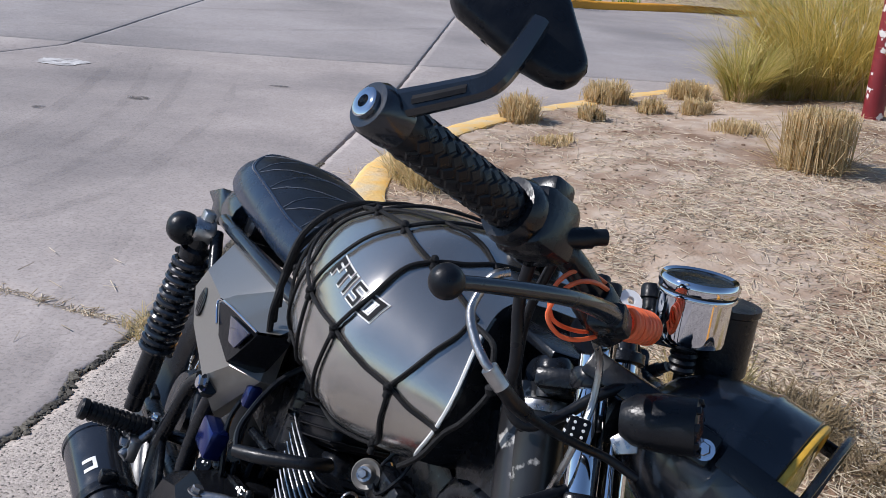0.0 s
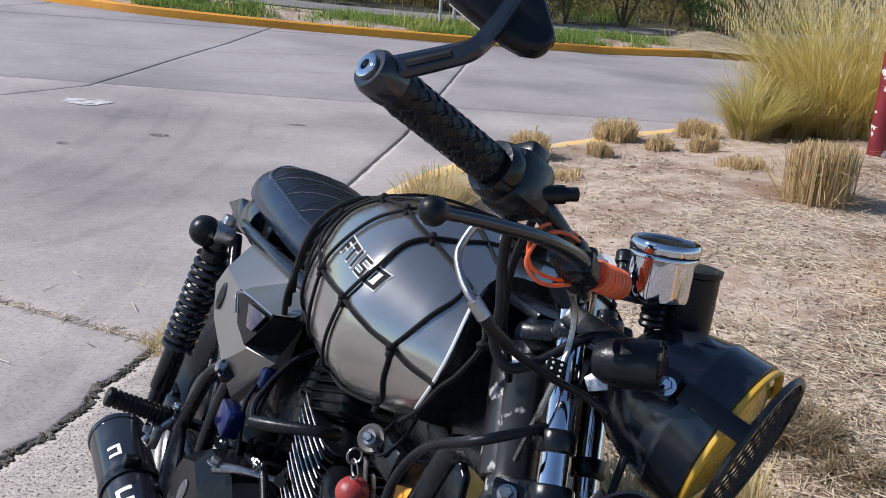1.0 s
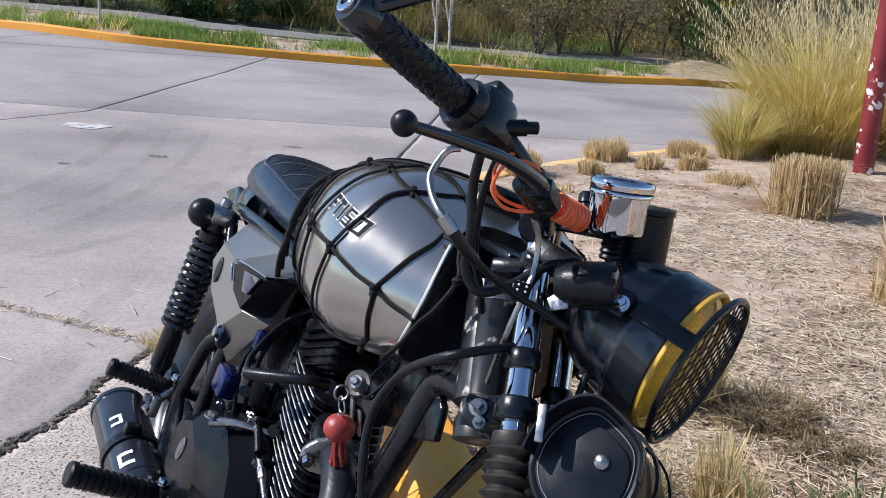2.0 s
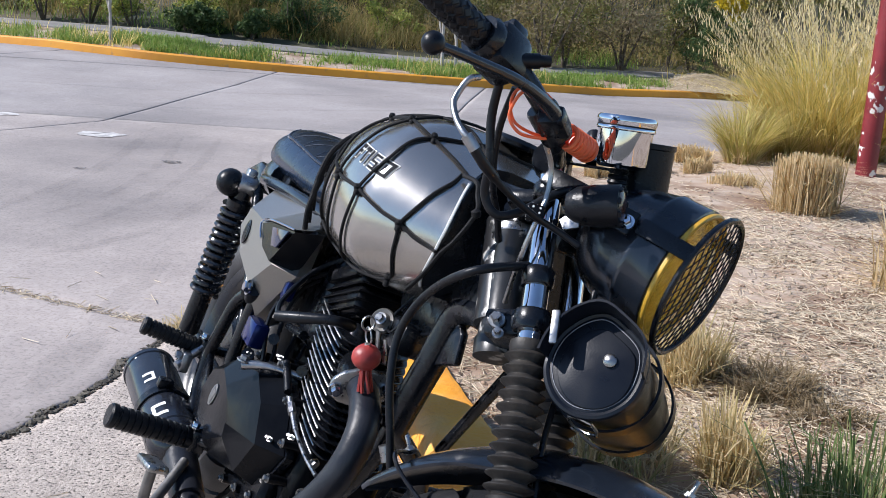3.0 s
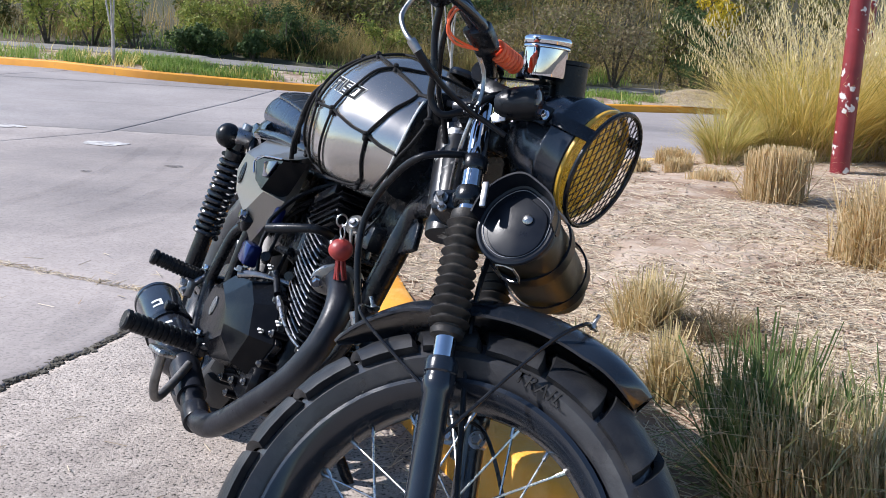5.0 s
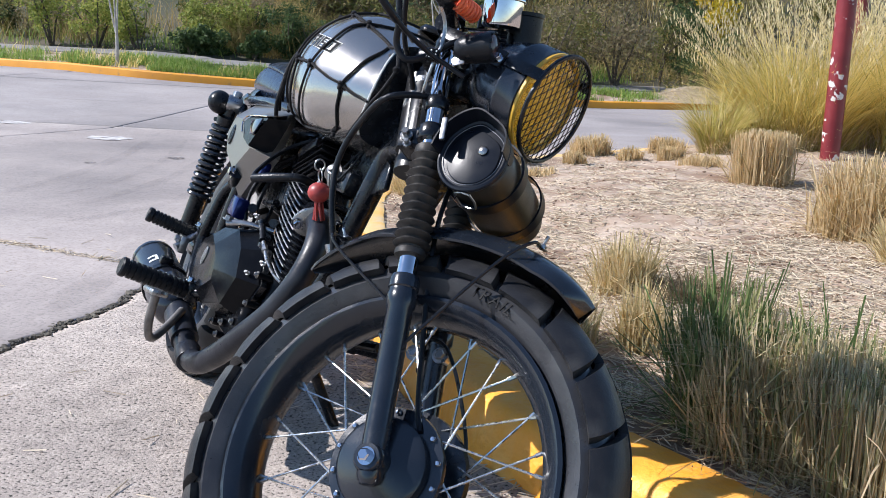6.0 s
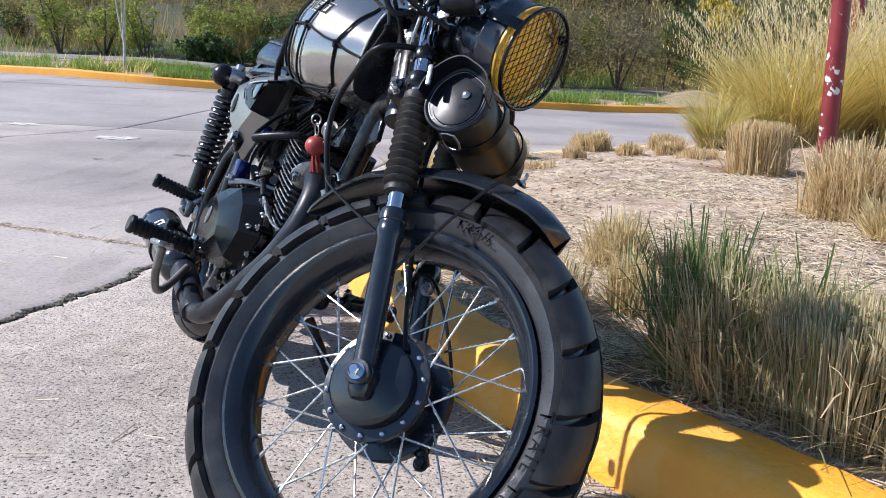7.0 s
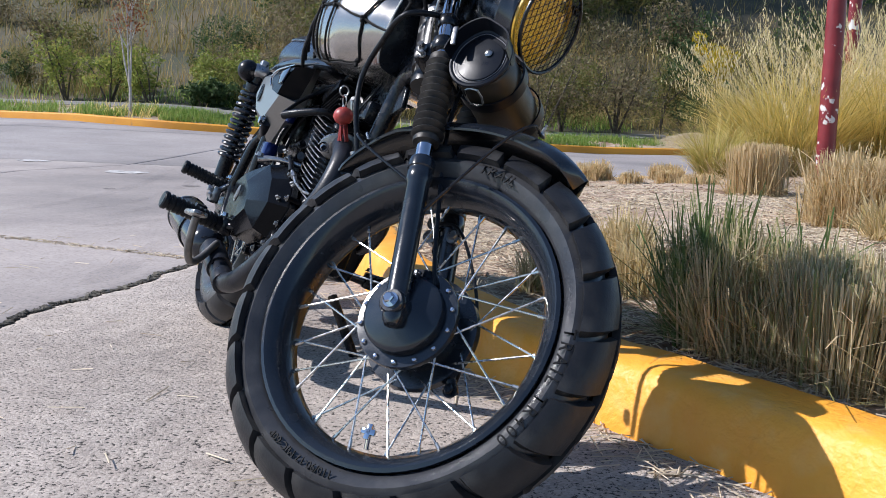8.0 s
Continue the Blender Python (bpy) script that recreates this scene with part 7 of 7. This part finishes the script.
tuft("grass_tuft", -0.33, 4.28, 0.13, 0.26, 0.19, 1500, M_STRAW, "dry grass tuft spilling over the kerb corner", 0.35, 0.15, 0.0045, 0.4)
tuft("grass_tuft", -0.95, 2.66, 0.07, 0.09, 0.10, 260, M_STRAW, "small dry grass tuft growing out of a slab joint", 0.4, 0.2, 0.003, 0.5, z=-0.02)
for x, y, r, h, c in ((2.3, 2.4, 0.25, 0.28, 900), (2.7, 4.3, 0.28, 0.30, 900), (1.5, 1.2, 0.2, 0.2, 700), (2.2, 0.2, 0.25, 0.2, 700)):
    tuft("grass_tuft", x, y, r, r, h, c, M_STRAW, DRY, 0.25, 0.1, 0.006, 0.3)


# tall fountain grass by the posts
def fountain(x, y, r, h, count, plumes, label, material=None):
    """A clump of many leaning shoots whose blades arch over, with feathery pale heads above it."""
    ob_z = bed_height(x, y)
    shoots = max(count // 45, 14)
    sa, sr = rng.uniform(0, 2 * np.pi, shoots), np.sqrt(rng.uniform(0, 1, shoots))
    sx, sy = sr * np.cos(sa) * r * 0.55, sr * np.sin(sa) * r * 0.55
    way, lean = sa + rng.normal(0, 0.5, shoots), 0.06 + 0.42 * sr * rng.uniform(0.5, 1.2, shoots)
    tall = h * rng.uniform(0.62, 1.05, shoots) * (1 - 0.18 * sr)
    k = rng.integers(0, shoots, count)
    root = np.stack([sx[k] + rng.normal(0, 0.05 * r, count), sy[k] + rng.normal(0, 0.05 * r, count), np.zeros(count)], 1)
    v, f = blades(root, tall[k] * rng.uniform(0.55, 1.08, count), rng.uniform(0.004, 0.011, count), np.clip(lean[k] + rng.normal(0, 0.09, count), 0, 0.9), rng.uniform(0.15, 1.05, count) * rng.uniform(0.4, 1.0, count), 7, way[k] + rng.normal(0, 0.45, count))
    clump = new("fountain_grass", quick("fountain_grass", v, f, material or M_PAMPAS))
    clump.location = (x, y, ob_z)
    tagged(clump, label, "ornamental grass", "fountain grass clumps")
    # dead brown blades round the foot
    m = count // 6
    a, rr = rng.uniform(0, 2 * np.pi, m), np.sqrt(rng.uniform(0.2, 1.1, m)) * r * 0.62
    v, f = blades(np.stack([rr * np.cos(a), rr * np.sin(a), np.zeros(m)], 1), h * rng.uniform(0.15, 0.4, m), rng.uniform(0.004, 0.008, m), rng.uniform(0.2, 0.8, m), rng.uniform(0.2, 0.8, m), 4, a + rng.normal(0, 0.9, m))
    foot = new("dead_blades", quick("dead_blades", v, f, M_TAN))
    foot.parent = clump
    if plumes:
        k = rng.integers(0, shoots, plumes)
        az = way[k] + rng.normal(0, 0.35, plumes)
        root = np.stack([sx[k], sy[k], np.zeros(plumes)], 1)
        length = tall[k] * rng.uniform(0.95, 1.32, plumes)
        ln, dr = np.clip(lean[k] + rng.normal(0, 0.10, plumes), 0, 0.8), rng.uniform(0.0, 0.35, plumes)
        v, f = blades(root, length, rng.uniform(0.002, 0.004, plumes), ln, dr, 5, az)
        sets = [(v, f)]
        d = np.stack([np.cos(az), np.sin(az), np.zeros(plumes)], 1)
        for t in np.linspace(0.74, 1.0, 9):
            p = root + d * (length * (ln * t + dr * t ** 2.4))[:, None]
            p[:, 2] += length * (t * np.sqrt(np.clip(1 - np.minimum(ln, 0.95) ** 2, 0.05, 1)) - 0.45 * dr * t ** 3)
            for _ in range(2):
                sets.append(blades(p, rng.uniform(0.035, 0.075, plumes) * (1.25 - abs(t - 0.86) * 3), rng.uniform(0.004, 0.008, plumes), rng.uniform(0.1, 0.55, plumes), rng.uniform(0.0, 0.3, plumes), 2, az + rng.normal(0, 1.3, plumes)))
        ob = new("plume", quick("plume", *merge([(a, b[:, :4]) for a, b in sets]), M_PLUME))
        ob.parent = clump


fountain(2.36, 7.60, 0.72, 1.36, 3600, 330, "tall yellow-green fountain grass with pale plumes behind a red post")
fountain(3.15, 7.6, 0.78, 1.38, 3600, 300, "tall yellow-green fountain grass with pale plumes behind a red post")
fountain(1.58, 7.10, 0.19, 0.72, 1000, 0, "low dense green-yellow fountain grass clump at the bed's end", M_TUSSOCK)
fountain(1.90, 7.35, 0.28, 0.66, 1100, 0, "low dense green-yellow fountain grass clump at the bed's end", M_TUSSOCK)
fountain(3.8, 8.0, 0.75, 1.3, 2600, 200, "tall yellow-green fountain grass with pale plumes")

# straw and chips lying on the bed and blown along the gutter
def litter(name, n, place, lengths, label, material, lift):
    pts = []
    while len(pts) < n:
        q = place()
        if q is not None:
            pts.append(q)
    root = np.array(pts)
    az = rng.uniform(0, 2 * np.pi, n)
    ln = rng.uniform(*lengths, n)
    d = np.stack([np.cos(az), np.sin(az), rng.normal(0, 0.16, n)], 1) * ln[:, None] / 2
    w = np.stack([-np.sin(az), np.cos(az), np.zeros(n)], 1) * (rng.uniform(0.0007, 0.0022, n))[:, None]
    up = np.array([0, 0, 1.0]) * (0.0016 + 0 * ln)[:, None]
    root[:, 2] += lift + rng.uniform(0, 0.006, n)
    v = np.stack([root - d - w, root - d + w, root + d + w, root + d - w, root - d + up, root + d + up], 1).reshape(-1, 3)
    f = []
    base = np.arange(n) * 6
    quads = np.concatenate([np.stack([base + a, base + b, base + c, base + e], 1) for a, b, c, e in ((0, 4, 5, 3), (4, 1, 2, 5))])
    ob = new(name, quick(name, v, quads, material))
    return tagged(ob, label, "straw", kind="stuff")


def on_bed():
    x, y = rng.uniform(-0.7, 4.5), rng.uniform(-1.5, 7.8)
    if rng.uniform() < 0.62:
        x, y = rng.normal(1.1, 0.9), rng.normal(2.2, 1.5)
    mats = 0.5 + 0.9 * noise.noise((x * 1.15, y * 1.15, 2.0)) + 0.5 * noise.noise((x * 3.4, y * 3.4, 6.0))
    if rng.uniform() > max(0.06, mats + (0.25 if y < 3.2 else -0.10)):
        return None
    return (x, y, bed_height(x, y)) if bed_depth(x, y) > 0.17 else None


def in_gutter():
    k = rng.uniform(0.1, 0.62)
    i = int(k * len(ISLAND))
    p, nn = ISLAND[i], isl_n[i]
    o = -abs(rng.normal(0, 0.05))
    q = p + nn * o + Vector((rng.normal(0, 0.05), rng.normal(0, 0.05), 0))
    return (q.x, q.y, land(q.x, q.y)) if bed_depth(q.x, q.y) < -0.004 else None


def on_street():
    x, y = rng.uniform(-2.5, 0.6), rng.uniform(-0.3, 3.2)
    return (x, y, land(x, y)) if bed_depth(x, y) < -0.02 else None


litter("straw_litter", 46000, on_bed, (0.012, 0.085), "loose cut straw strewn over the dry bed", M_LITTER, 0.002)
litter("gutter_straw", 900, in_gutter, (0.015, 0.08), "straw blown along the foot of the kerb", M_LITTER, 0.003)
litter("street_straw", 150, on_street, (0.02, 0.09), "a few pale straws lying on the pavement", M_LITTER, 0.003)


# small clods and stones on the bed
def clods(name, n, place, sizes, material, label):
    vs, fs = [], []
    bm = bmesh.new()
    bmesh.ops.create_icosphere(bm, subdivisions=1, radius=1)
    base = np.array([v.co[:] for v in bm.verts])
    tri = np.array([[v.index for v in f.verts] for f in bm.faces])
    bm.free()
    k = 0
    while k < n:
        q = place()
        if q is None:
            continue
        s = rng.uniform(*sizes) * rng.uniform(0.5, 1.0)
        v = base * (1 + rng.normal(0, 0.22, (len(base), 1))) * np.array([s, s * rng.uniform(0.6, 1.0), s * 0.6])
        vs.append(v + np.array(q) + np.array([0, 0, s * 0.3]))
        fs.append(tri + k * len(base))
        k += 1
    ob = new(name, quick(name, np.vstack(vs), np.vstack(fs), material))
    return tagged(ob, label, "stones", kind="stuff")


clods("clods", 9000, on_bed, (0.003, 0.014), M_SOIL, "small clods of dry brown earth on the bed")
def crack_spot():
    y = rng.uniform(-0.5, 4.8)
    x = -0.972 + joint_drift(y) + rng.normal(0, 0.006 + 0.007 * max(0.0, noise.noise((y * 3, 4, 0)) + 0.3))
    return x, y, land(x, y) - 0.005


clods("grit", 2600, crack_spot, (0.003, 0.013), M_FILL, "dark grit and crumbs in the wide slab joint")


def in_joint():
    x = rng.uniform(-3.4, -1.0)
    y = line_crack(x) + rng.normal(0, 0.018)
    return (x, y, land(x, y) - 0.004)


litter("joint_straw", 700, in_joint, (0.01, 0.06), "pale straw and dust caught in a slab joint", M_LITTER, 0.001)

# posts with peeling red paint
def post(x, y, r, h, label):
    p = thing("post", lathe([(0, -0.1), (r, -0.1), (r, 0.02), (r * 1.0, h), (0, h)], 28), M_REDPAINT, label, "post", "red posts", at=pose(x, y, bed_height(x, y), 0, -0.6, 0))
    part("post_cap", lathe([(0, h - 0.01), (r * 1.08, h - 0.01), (r * 1.08, h + 0.01), (r * 0.8, h + 0.03), (0, h + 0.035)], 28), M_REDPAINT, p)


post(2.29, 6.50, 0.066, 2.6, "dark red steel post with peeling white-patched paint")
post(3.13, 9.13, 0.060, 2.7, "dark red steel post standing in tall grass")


# far side: verge grass, scrub, shrubs, saplings
def far_spot(lo, hi, o0, o1):
    i = rng.integers(lo, hi)
    o = rng.uniform(o0, o1)
    t = rng.uniform()
    a, b = hill_height(i, o), hill_height(i + 1, o)
    return a.lerp(b, t)


def far_blades(name, n, o0, o1, height, width, material, label, lo=0, hi=58, lean=0.4, droop=0.3, clump=0.0):
    pts = []
    while len(pts) < n:
        p = far_spot(lo, hi, o0, o1)
        if clump:
            if noise.noise(p * clump) < -0.05 + rng.normal(0, 0.1):
                continue
        pts.append((p.x, p.y, p.z))
    n = len(pts)
    v, f = blades(np.array(pts), height * rng.uniform(0.35, 1.2, n), width * rng.uniform(0.6, 1.5, n), lean * rng.uniform(0, 1.3, n), droop * rng.uniform(0, 1.4, n), 3)
    return tagged(new(name, quick(name, v, f, material)), label, "grass", kind="stuff")


far_blades("verge_grass", 20000, 0.18, 1.20, 0.15, 0.012, M_GREEN, "clumps of green grass behind the far kerb", clump=1.5)
far_blades("verge_weeds", 1600, 0.2, 1.35, 0.24, 0.012, M_PAMPAS, "yellowing weeds in the verge", clump=0.5)
far_blades("scrub_grass", 26000, 2.9, 9.0, 0.58, 0.012, M_SCRUB, "dry brown scrub grass on the hillside", lean=0.5, clump=0.35)
far_blades("scrub_straw", 9000, 3.4, 14.0, 0.70, 0.012, M_BRUSH, "dry tall grass on the hillside", lean=0.4, clump=0.25)
far_blades("hill_grass", 52000, 8.0, 44.0, 0.85, 0.026, M_SCRUB, "brown grass cover of the upper hillside", hi=65, lean=0.5)
far_blades("hill_straw", 10000, 9.0, 44.0, 0.9, 0.022, M_BRUSH, "dry grass patches on the upper hillside", hi=65, lean=0.5, clump=0.18)
far_blades("path_weeds", 2000, 2.6, 3.8, 0.30, 0.014, M_GREEN, "green weeds along the footpath", clump=0.6)


def shrub(p, r, h, leaves, size, material, label, stems=5, pool=None):
    """A bush: branching stems and many small leaf blades in uneven clumps; a far one goes into a pool of scrub."""
    twigs = []
    heads = []
    for k in range(stems):
        a = rng.uniform(0, 2 * np.pi)
        tip = Vector((math.cos(a) * r * rng.uniform(0.3, 0.9), math.sin(a) * r * rng.uniform(0.3, 0.9), h * rng.uniform(0.55, 1.0)))
        mid = tip * 0.5 + Vector((rng.normal(0, 0.1) * r, rng.normal(0, 0.1) * r, 0.1 * h))
        twigs.append(tube([(0, 0, -0.1), mid, tip], [0.02 * h, 0.012 * h, 0.004 * h], 5, per=3))
        for _ in range(5):
            heads.append(mid.lerp(tip, rng.uniform(-0.55, 1.05)) + Vector(rng.normal(0, 0.22 * r, 3)))
    heads = np.array([h_[:] for h_ in heads])
    leaves, size = int(leaves * 1.7), size * 0.72
    c = heads[rng.integers(0, len(heads), leaves)]
    off = rng.normal(0, 1, (leaves, 3))
    off /= np.linalg.norm(off, axis=1)[:, None]
    pos = c + off * (rng.uniform(0.3, 1.0, leaves) ** 0.5 * 0.30 * r)[:, None] * np.array([1, 1, 0.8])
    pos[:, 2] = np.maximum(pos[:, 2], 0.02)
    t1 = rng.normal(0, 1, (leaves, 3))
    t1 /= np.linalg.norm(t1, axis=1)[:, None]
    t2 = np.cross(t1, rng.normal(0, 1, (leaves, 3)))
    t2 /= np.linalg.norm(t2, axis=1)[:, None]
    s = size * rng.uniform(0.6, 1.4, leaves)
    v = np.stack([pos - t1 * s[:, None], pos + t2 * (0.38 * s)[:, None], pos + t1 * s[:, None], pos - t2 * (0.38 * s)[:, None]], 1).reshape(-1, 3)
    f = (np.arange(leaves) * 4)[:, None] + np.arange(4)[None]
    if pool is not None:
        pool.setdefault(material.name, (material, []))[1].append(v + np.array(p[:]))
        return
    ob = holder("shrub", at=Matrix.Translation(p))
    tagged(ob, label, "shrub", "hillside shrubs")
    part("stem", join(*twigs), M_TWIG, ob)
    leaf = new("foliage", quick("foliage", v, f, material))
    leaf.parent = ob


far_scrub = {}


KINDS = ((M_LEAF_D, "dark green leafy shrub on the hillside"), (M_LEAF_O, "olive green shrub on the hillside"), (M_LEAF_G, "grey-brown half-dry shrub on the hillside"))
for k in range(46):
    i = int(rng.integers(1, 58))
    o = float(rng.choice([rng.uniform(2.8, 5.0), rng.uniform(4.5, 9.0), rng.uniform(9.0, 18.0)]))
    m, lab = KINDS[int(rng.choice([1, 1, 2, 2, 2] if o < 6 else [0, 1, 1, 2, 2]))]
    big = (0.55 if o < 5 else 0.8) + 0.06 * o
    shrub(hill_height(i, o), rng.uniform(0.6, 1.1) * big, rng.uniform(0.6, 1.2) * big, int(1300 * big), 0.045 * big ** 0.5, m, lab)


for k in range(90):
    i = int(rng.integers(0, 60))
    o = float(rng.uniform(7.0, 40.0))
    m, lab = KINDS[int(rng.choice([0, 1, 2, 2, 2]))]
    big = 0.9 + 0.05 * o
    shrub(hill_height(i, o), rng.uniform(0.7, 1.2) * big, rng.uniform(0.6, 1.1) * big, int(700 + 18 * o), 0.05 + 0.003 * o, m, lab)
for k in range(60):
    i = int(rng.integers(2, 62))
    o = float(rng.uniform(34.0, 120.0))
    m, lab = KINDS[int(rng.choice([0, 1, 1, 2, 2]))]
    big = 1.2 + 0.045 * o
    shrub(hill_height(i, o), rng.uniform(0.9, 1.5) * big, rng.uniform(0.6, 1.0) * big, 1100, 0.10 + 0.0035 * o, m, lab, pool=far_scrub)
for k in range(70):
    i = int(rng.integers(30, 60))
    o = float(rng.uniform(5.0, 42.0))
    m, lab = KINDS[int(rng.choice([0, 1, 2, 2, 2]))]
    big = 0.9 + 0.04 * o
    shrub(hill_height(i, o), rng.uniform(0.8, 1.3) * big, rng.uniform(0.6, 1.0) * big, int(700 + 10 * o), 0.05 + 0.003 * o, m, lab)
for k in range(90):
    i = int(rng.integers(54, 66))
    o = float(rng.uniform(8.0, 75.0))
    m, lab = KINDS[int(rng.choice([0, 0, 1, 1, 2]))]
    big = 0.9 + 0.03 * o
    shrub(hill_height(i, o).lerp(hill_height(min(i + 1, 66), o), float(rng.uniform())), rng.uniform(0.8, 1.4) * big, rng.uniform(0.6, 1.0) * big, int(800 + 6 * o), 0.06 + 0.0035 * o, m, lab, pool=far_scrub)
for key, (m, clouds) in far_scrub.items():
    v = np.concatenate(clouds)
    tagged(new("far_scrub", quick("far_scrub", v, np.arange(len(v)).reshape(-1, 4), m)), {"dark_leaves": "dark green", "olive_leaves": "olive green"}.get(key, "grey-brown") + " scrub scattered over the upper hillside", "scrub", kind="stuff")
for k in range(20):
    i = int(rng.integers(4, 40))
    shrub(hill_height(i, float(rng.uniform(3.0, 4.6))), rng.uniform(0.35, 0.7), rng.uniform(0.5, 0.95), 900, 0.05, (M_LEAF_D, M_LEAF_L, M_LEAF_O, M_LEAF_L)[k % 4], "leafy green bush beside the footpath")


def sapling(p, h, label, crown, material):
    ob = holder("sapling", at=Matrix.Translation(p))
    tagged(ob, label, "tree", "verge saplings")
    part("trunk", tube([(0, 0, -0.05), (0.005, 0, 0.10 * h), (0.0, 0.01, 0.22 * h)], [0.034, 0.028, 0.024], 8), M_BARK, ob)
    for dx, dy, top in ((0.05, 0.02, 1.0), (-0.03, -0.02, 0.92), (-0.30, 0.03, 0.80)):
        part("stem", tube([(0, 0.01, 0.20 * h), (dx * 0.35, dy, 0.42 * h), (dx * 0.6, dy * 1.5, 0.66 * h), (dx, dy * 2, top * h)], [0.017, 0.014, 0.010, 0.005], 7), M_BARK, ob)
    limbs = []
    for k in range(7):
        z = rng.uniform(0.45, 0.9) * h
        a = rng.uniform(0, 2 * np.pi)
        limbs.append(tube([(0, 0, z), (0.12 * math.cos(a), 0.12 * math.sin(a), z + 0.2), (0.22 * math.cos(a), 0.22 * math.sin(a), z + 0.5)], [0.012, 0.008, 0.003], 5, per=3))
    part("limb", join(*limbs), M_BARK, ob)
    n = crown
    pos = np.stack([rng.normal(0, 0.16, n), rng.normal(0, 0.16, n), h * rng.uniform(0.62, 1.08, n)], 1)
    t1 = rng.normal(0, 1, (n, 3)); t1 /= np.linalg.norm(t1, axis=1)[:, None]
    t2 = np.cross(t1, rng.normal(0, 1, (n, 3))); t2 /= np.linalg.norm(t2, axis=1)[:, None]
    s = 0.032 * rng.uniform(0.6, 1.3, n)
    v = np.stack([pos - t1 * s[:, None], pos + t2 * (0.4 * s)[:, None], pos + t1 * s[:, None], pos - t2 * (0.4 * s)[:, None]], 1).reshape(-1, 3)
    leaf = new("crown", quick("crown", v, (np.arange(n) * 4)[:, None] + np.arange(4)[None], material))
    leaf.parent = ob


# feathery pale bushes and low dark ones along the back of the footpath
for x, y, r, h in ((-8.5, 17.0, 0.62, 1.25), (-7.55, 16.75, 0.55, 1.0), (-9.6, 17.4, 0.6, 1.3)):
    shrub(Vector((x, y, 0.6)), r, h, 900, 0.055, M_LEAF_L, "pale green feathery bush on thin branching stems beside the footpath", stems=6)
for x, y, r in ((-6.35, 16.3, 0.34), (-5.9, 16.35, 0.38), (-5.2, 16.4, 0.36)):
    shrub(Vector((x, y, 0.58)), r, 0.45, 900, 0.07, M_LEAF_D, "low dark broad-leaved bush beside the footpath", stems=6)


sapling(Vector((-6.75, 14.2, 0.42)), 2.1, "slim sapling with pale trunk and brown leaves in the far verge", 620, M_LEAF_B)
sapling(Vector((-1.75, 15.55, 0.25)), 2.3, "slim bare sapling with forked stems in the far verge", 40, M_LEAF_O)
sapling(Vector((-1.55, 15.75, 0.25)), 2.2, "slim bare sapling with forked stems in the far verge", 30, M_LEAF_O)

# shrub with yellow flowers beside a dark bush, and a heap of pale cut straw
shrub(Vector((2.9, 19.3, 0.45)), 0.8, 1.5, 1700, 0.055, M_LEAF_D, "dark green bush behind the far kerb")
shrub(Vector((3.2, 18.6, 1.1)), 0.52, 1.2, 1300, 0.05, M_FLOWER, "bush with bright yellow flowers behind the far kerb", stems=4)
shrub(Vector((3.05, 18.2, 0.3)), 0.6, 1.15, 2200, 0.05, M_LEAF_D, "dark green bush below yellow flowers behind the far kerb", stems=5)
for k in range(7):
    shrub(Vector((-0.2 + 0.75 * k + rng.normal(0, 0.2), 17.9 + 0.45 * k + rng.normal(0, 0.5), 0.3)), 0.9, 1.5, 1500, 0.05, (M_LEAF_G, M_LEAF_O)[k % 2], "tall grey-brown half-dry shrub behind the far kerb")
heap_xy = Vector((2.75, 17.75, 0.15))
hv, hf = sheet(list(np.linspace(-1.1, 1.1, 24)), list(np.linspace(-0.8, 0.8, 18)), lambda x, y: 0.26 * math.exp(-(x * x / 0.5 + y * y / 0.25)) * (1 + 0.25 * noise.noise((x * 5, y * 5, 1))) - 0.05)
heap = new("hay_mound", quick("hay_mound", hv, hf, mat("pale_straw_heap", (0.36, 0.29, 0.19), 0.95, second=(0.26, 0.2, 0.125), scale=14, bump=1.0, bump_scale=50)))
heap.location = heap_xy
heap.data.shade_smooth()
tagged(heap, "pale heap of cut straw behind the far kerb", "straw heap")


def on_mound():
    x, y = rng.normal(0, 0.5), rng.normal(0, 0.36)
    return (2.75 + x, 17.75 + y, 0.12 + 0.26 * math.exp(-(x * x / 0.5 + y * y / 0.25)))


litter("mound_straw", 2500, on_mound, (0.06, 0.25), "loose straw lying on a pale mound", M_LITTER, 0.01)
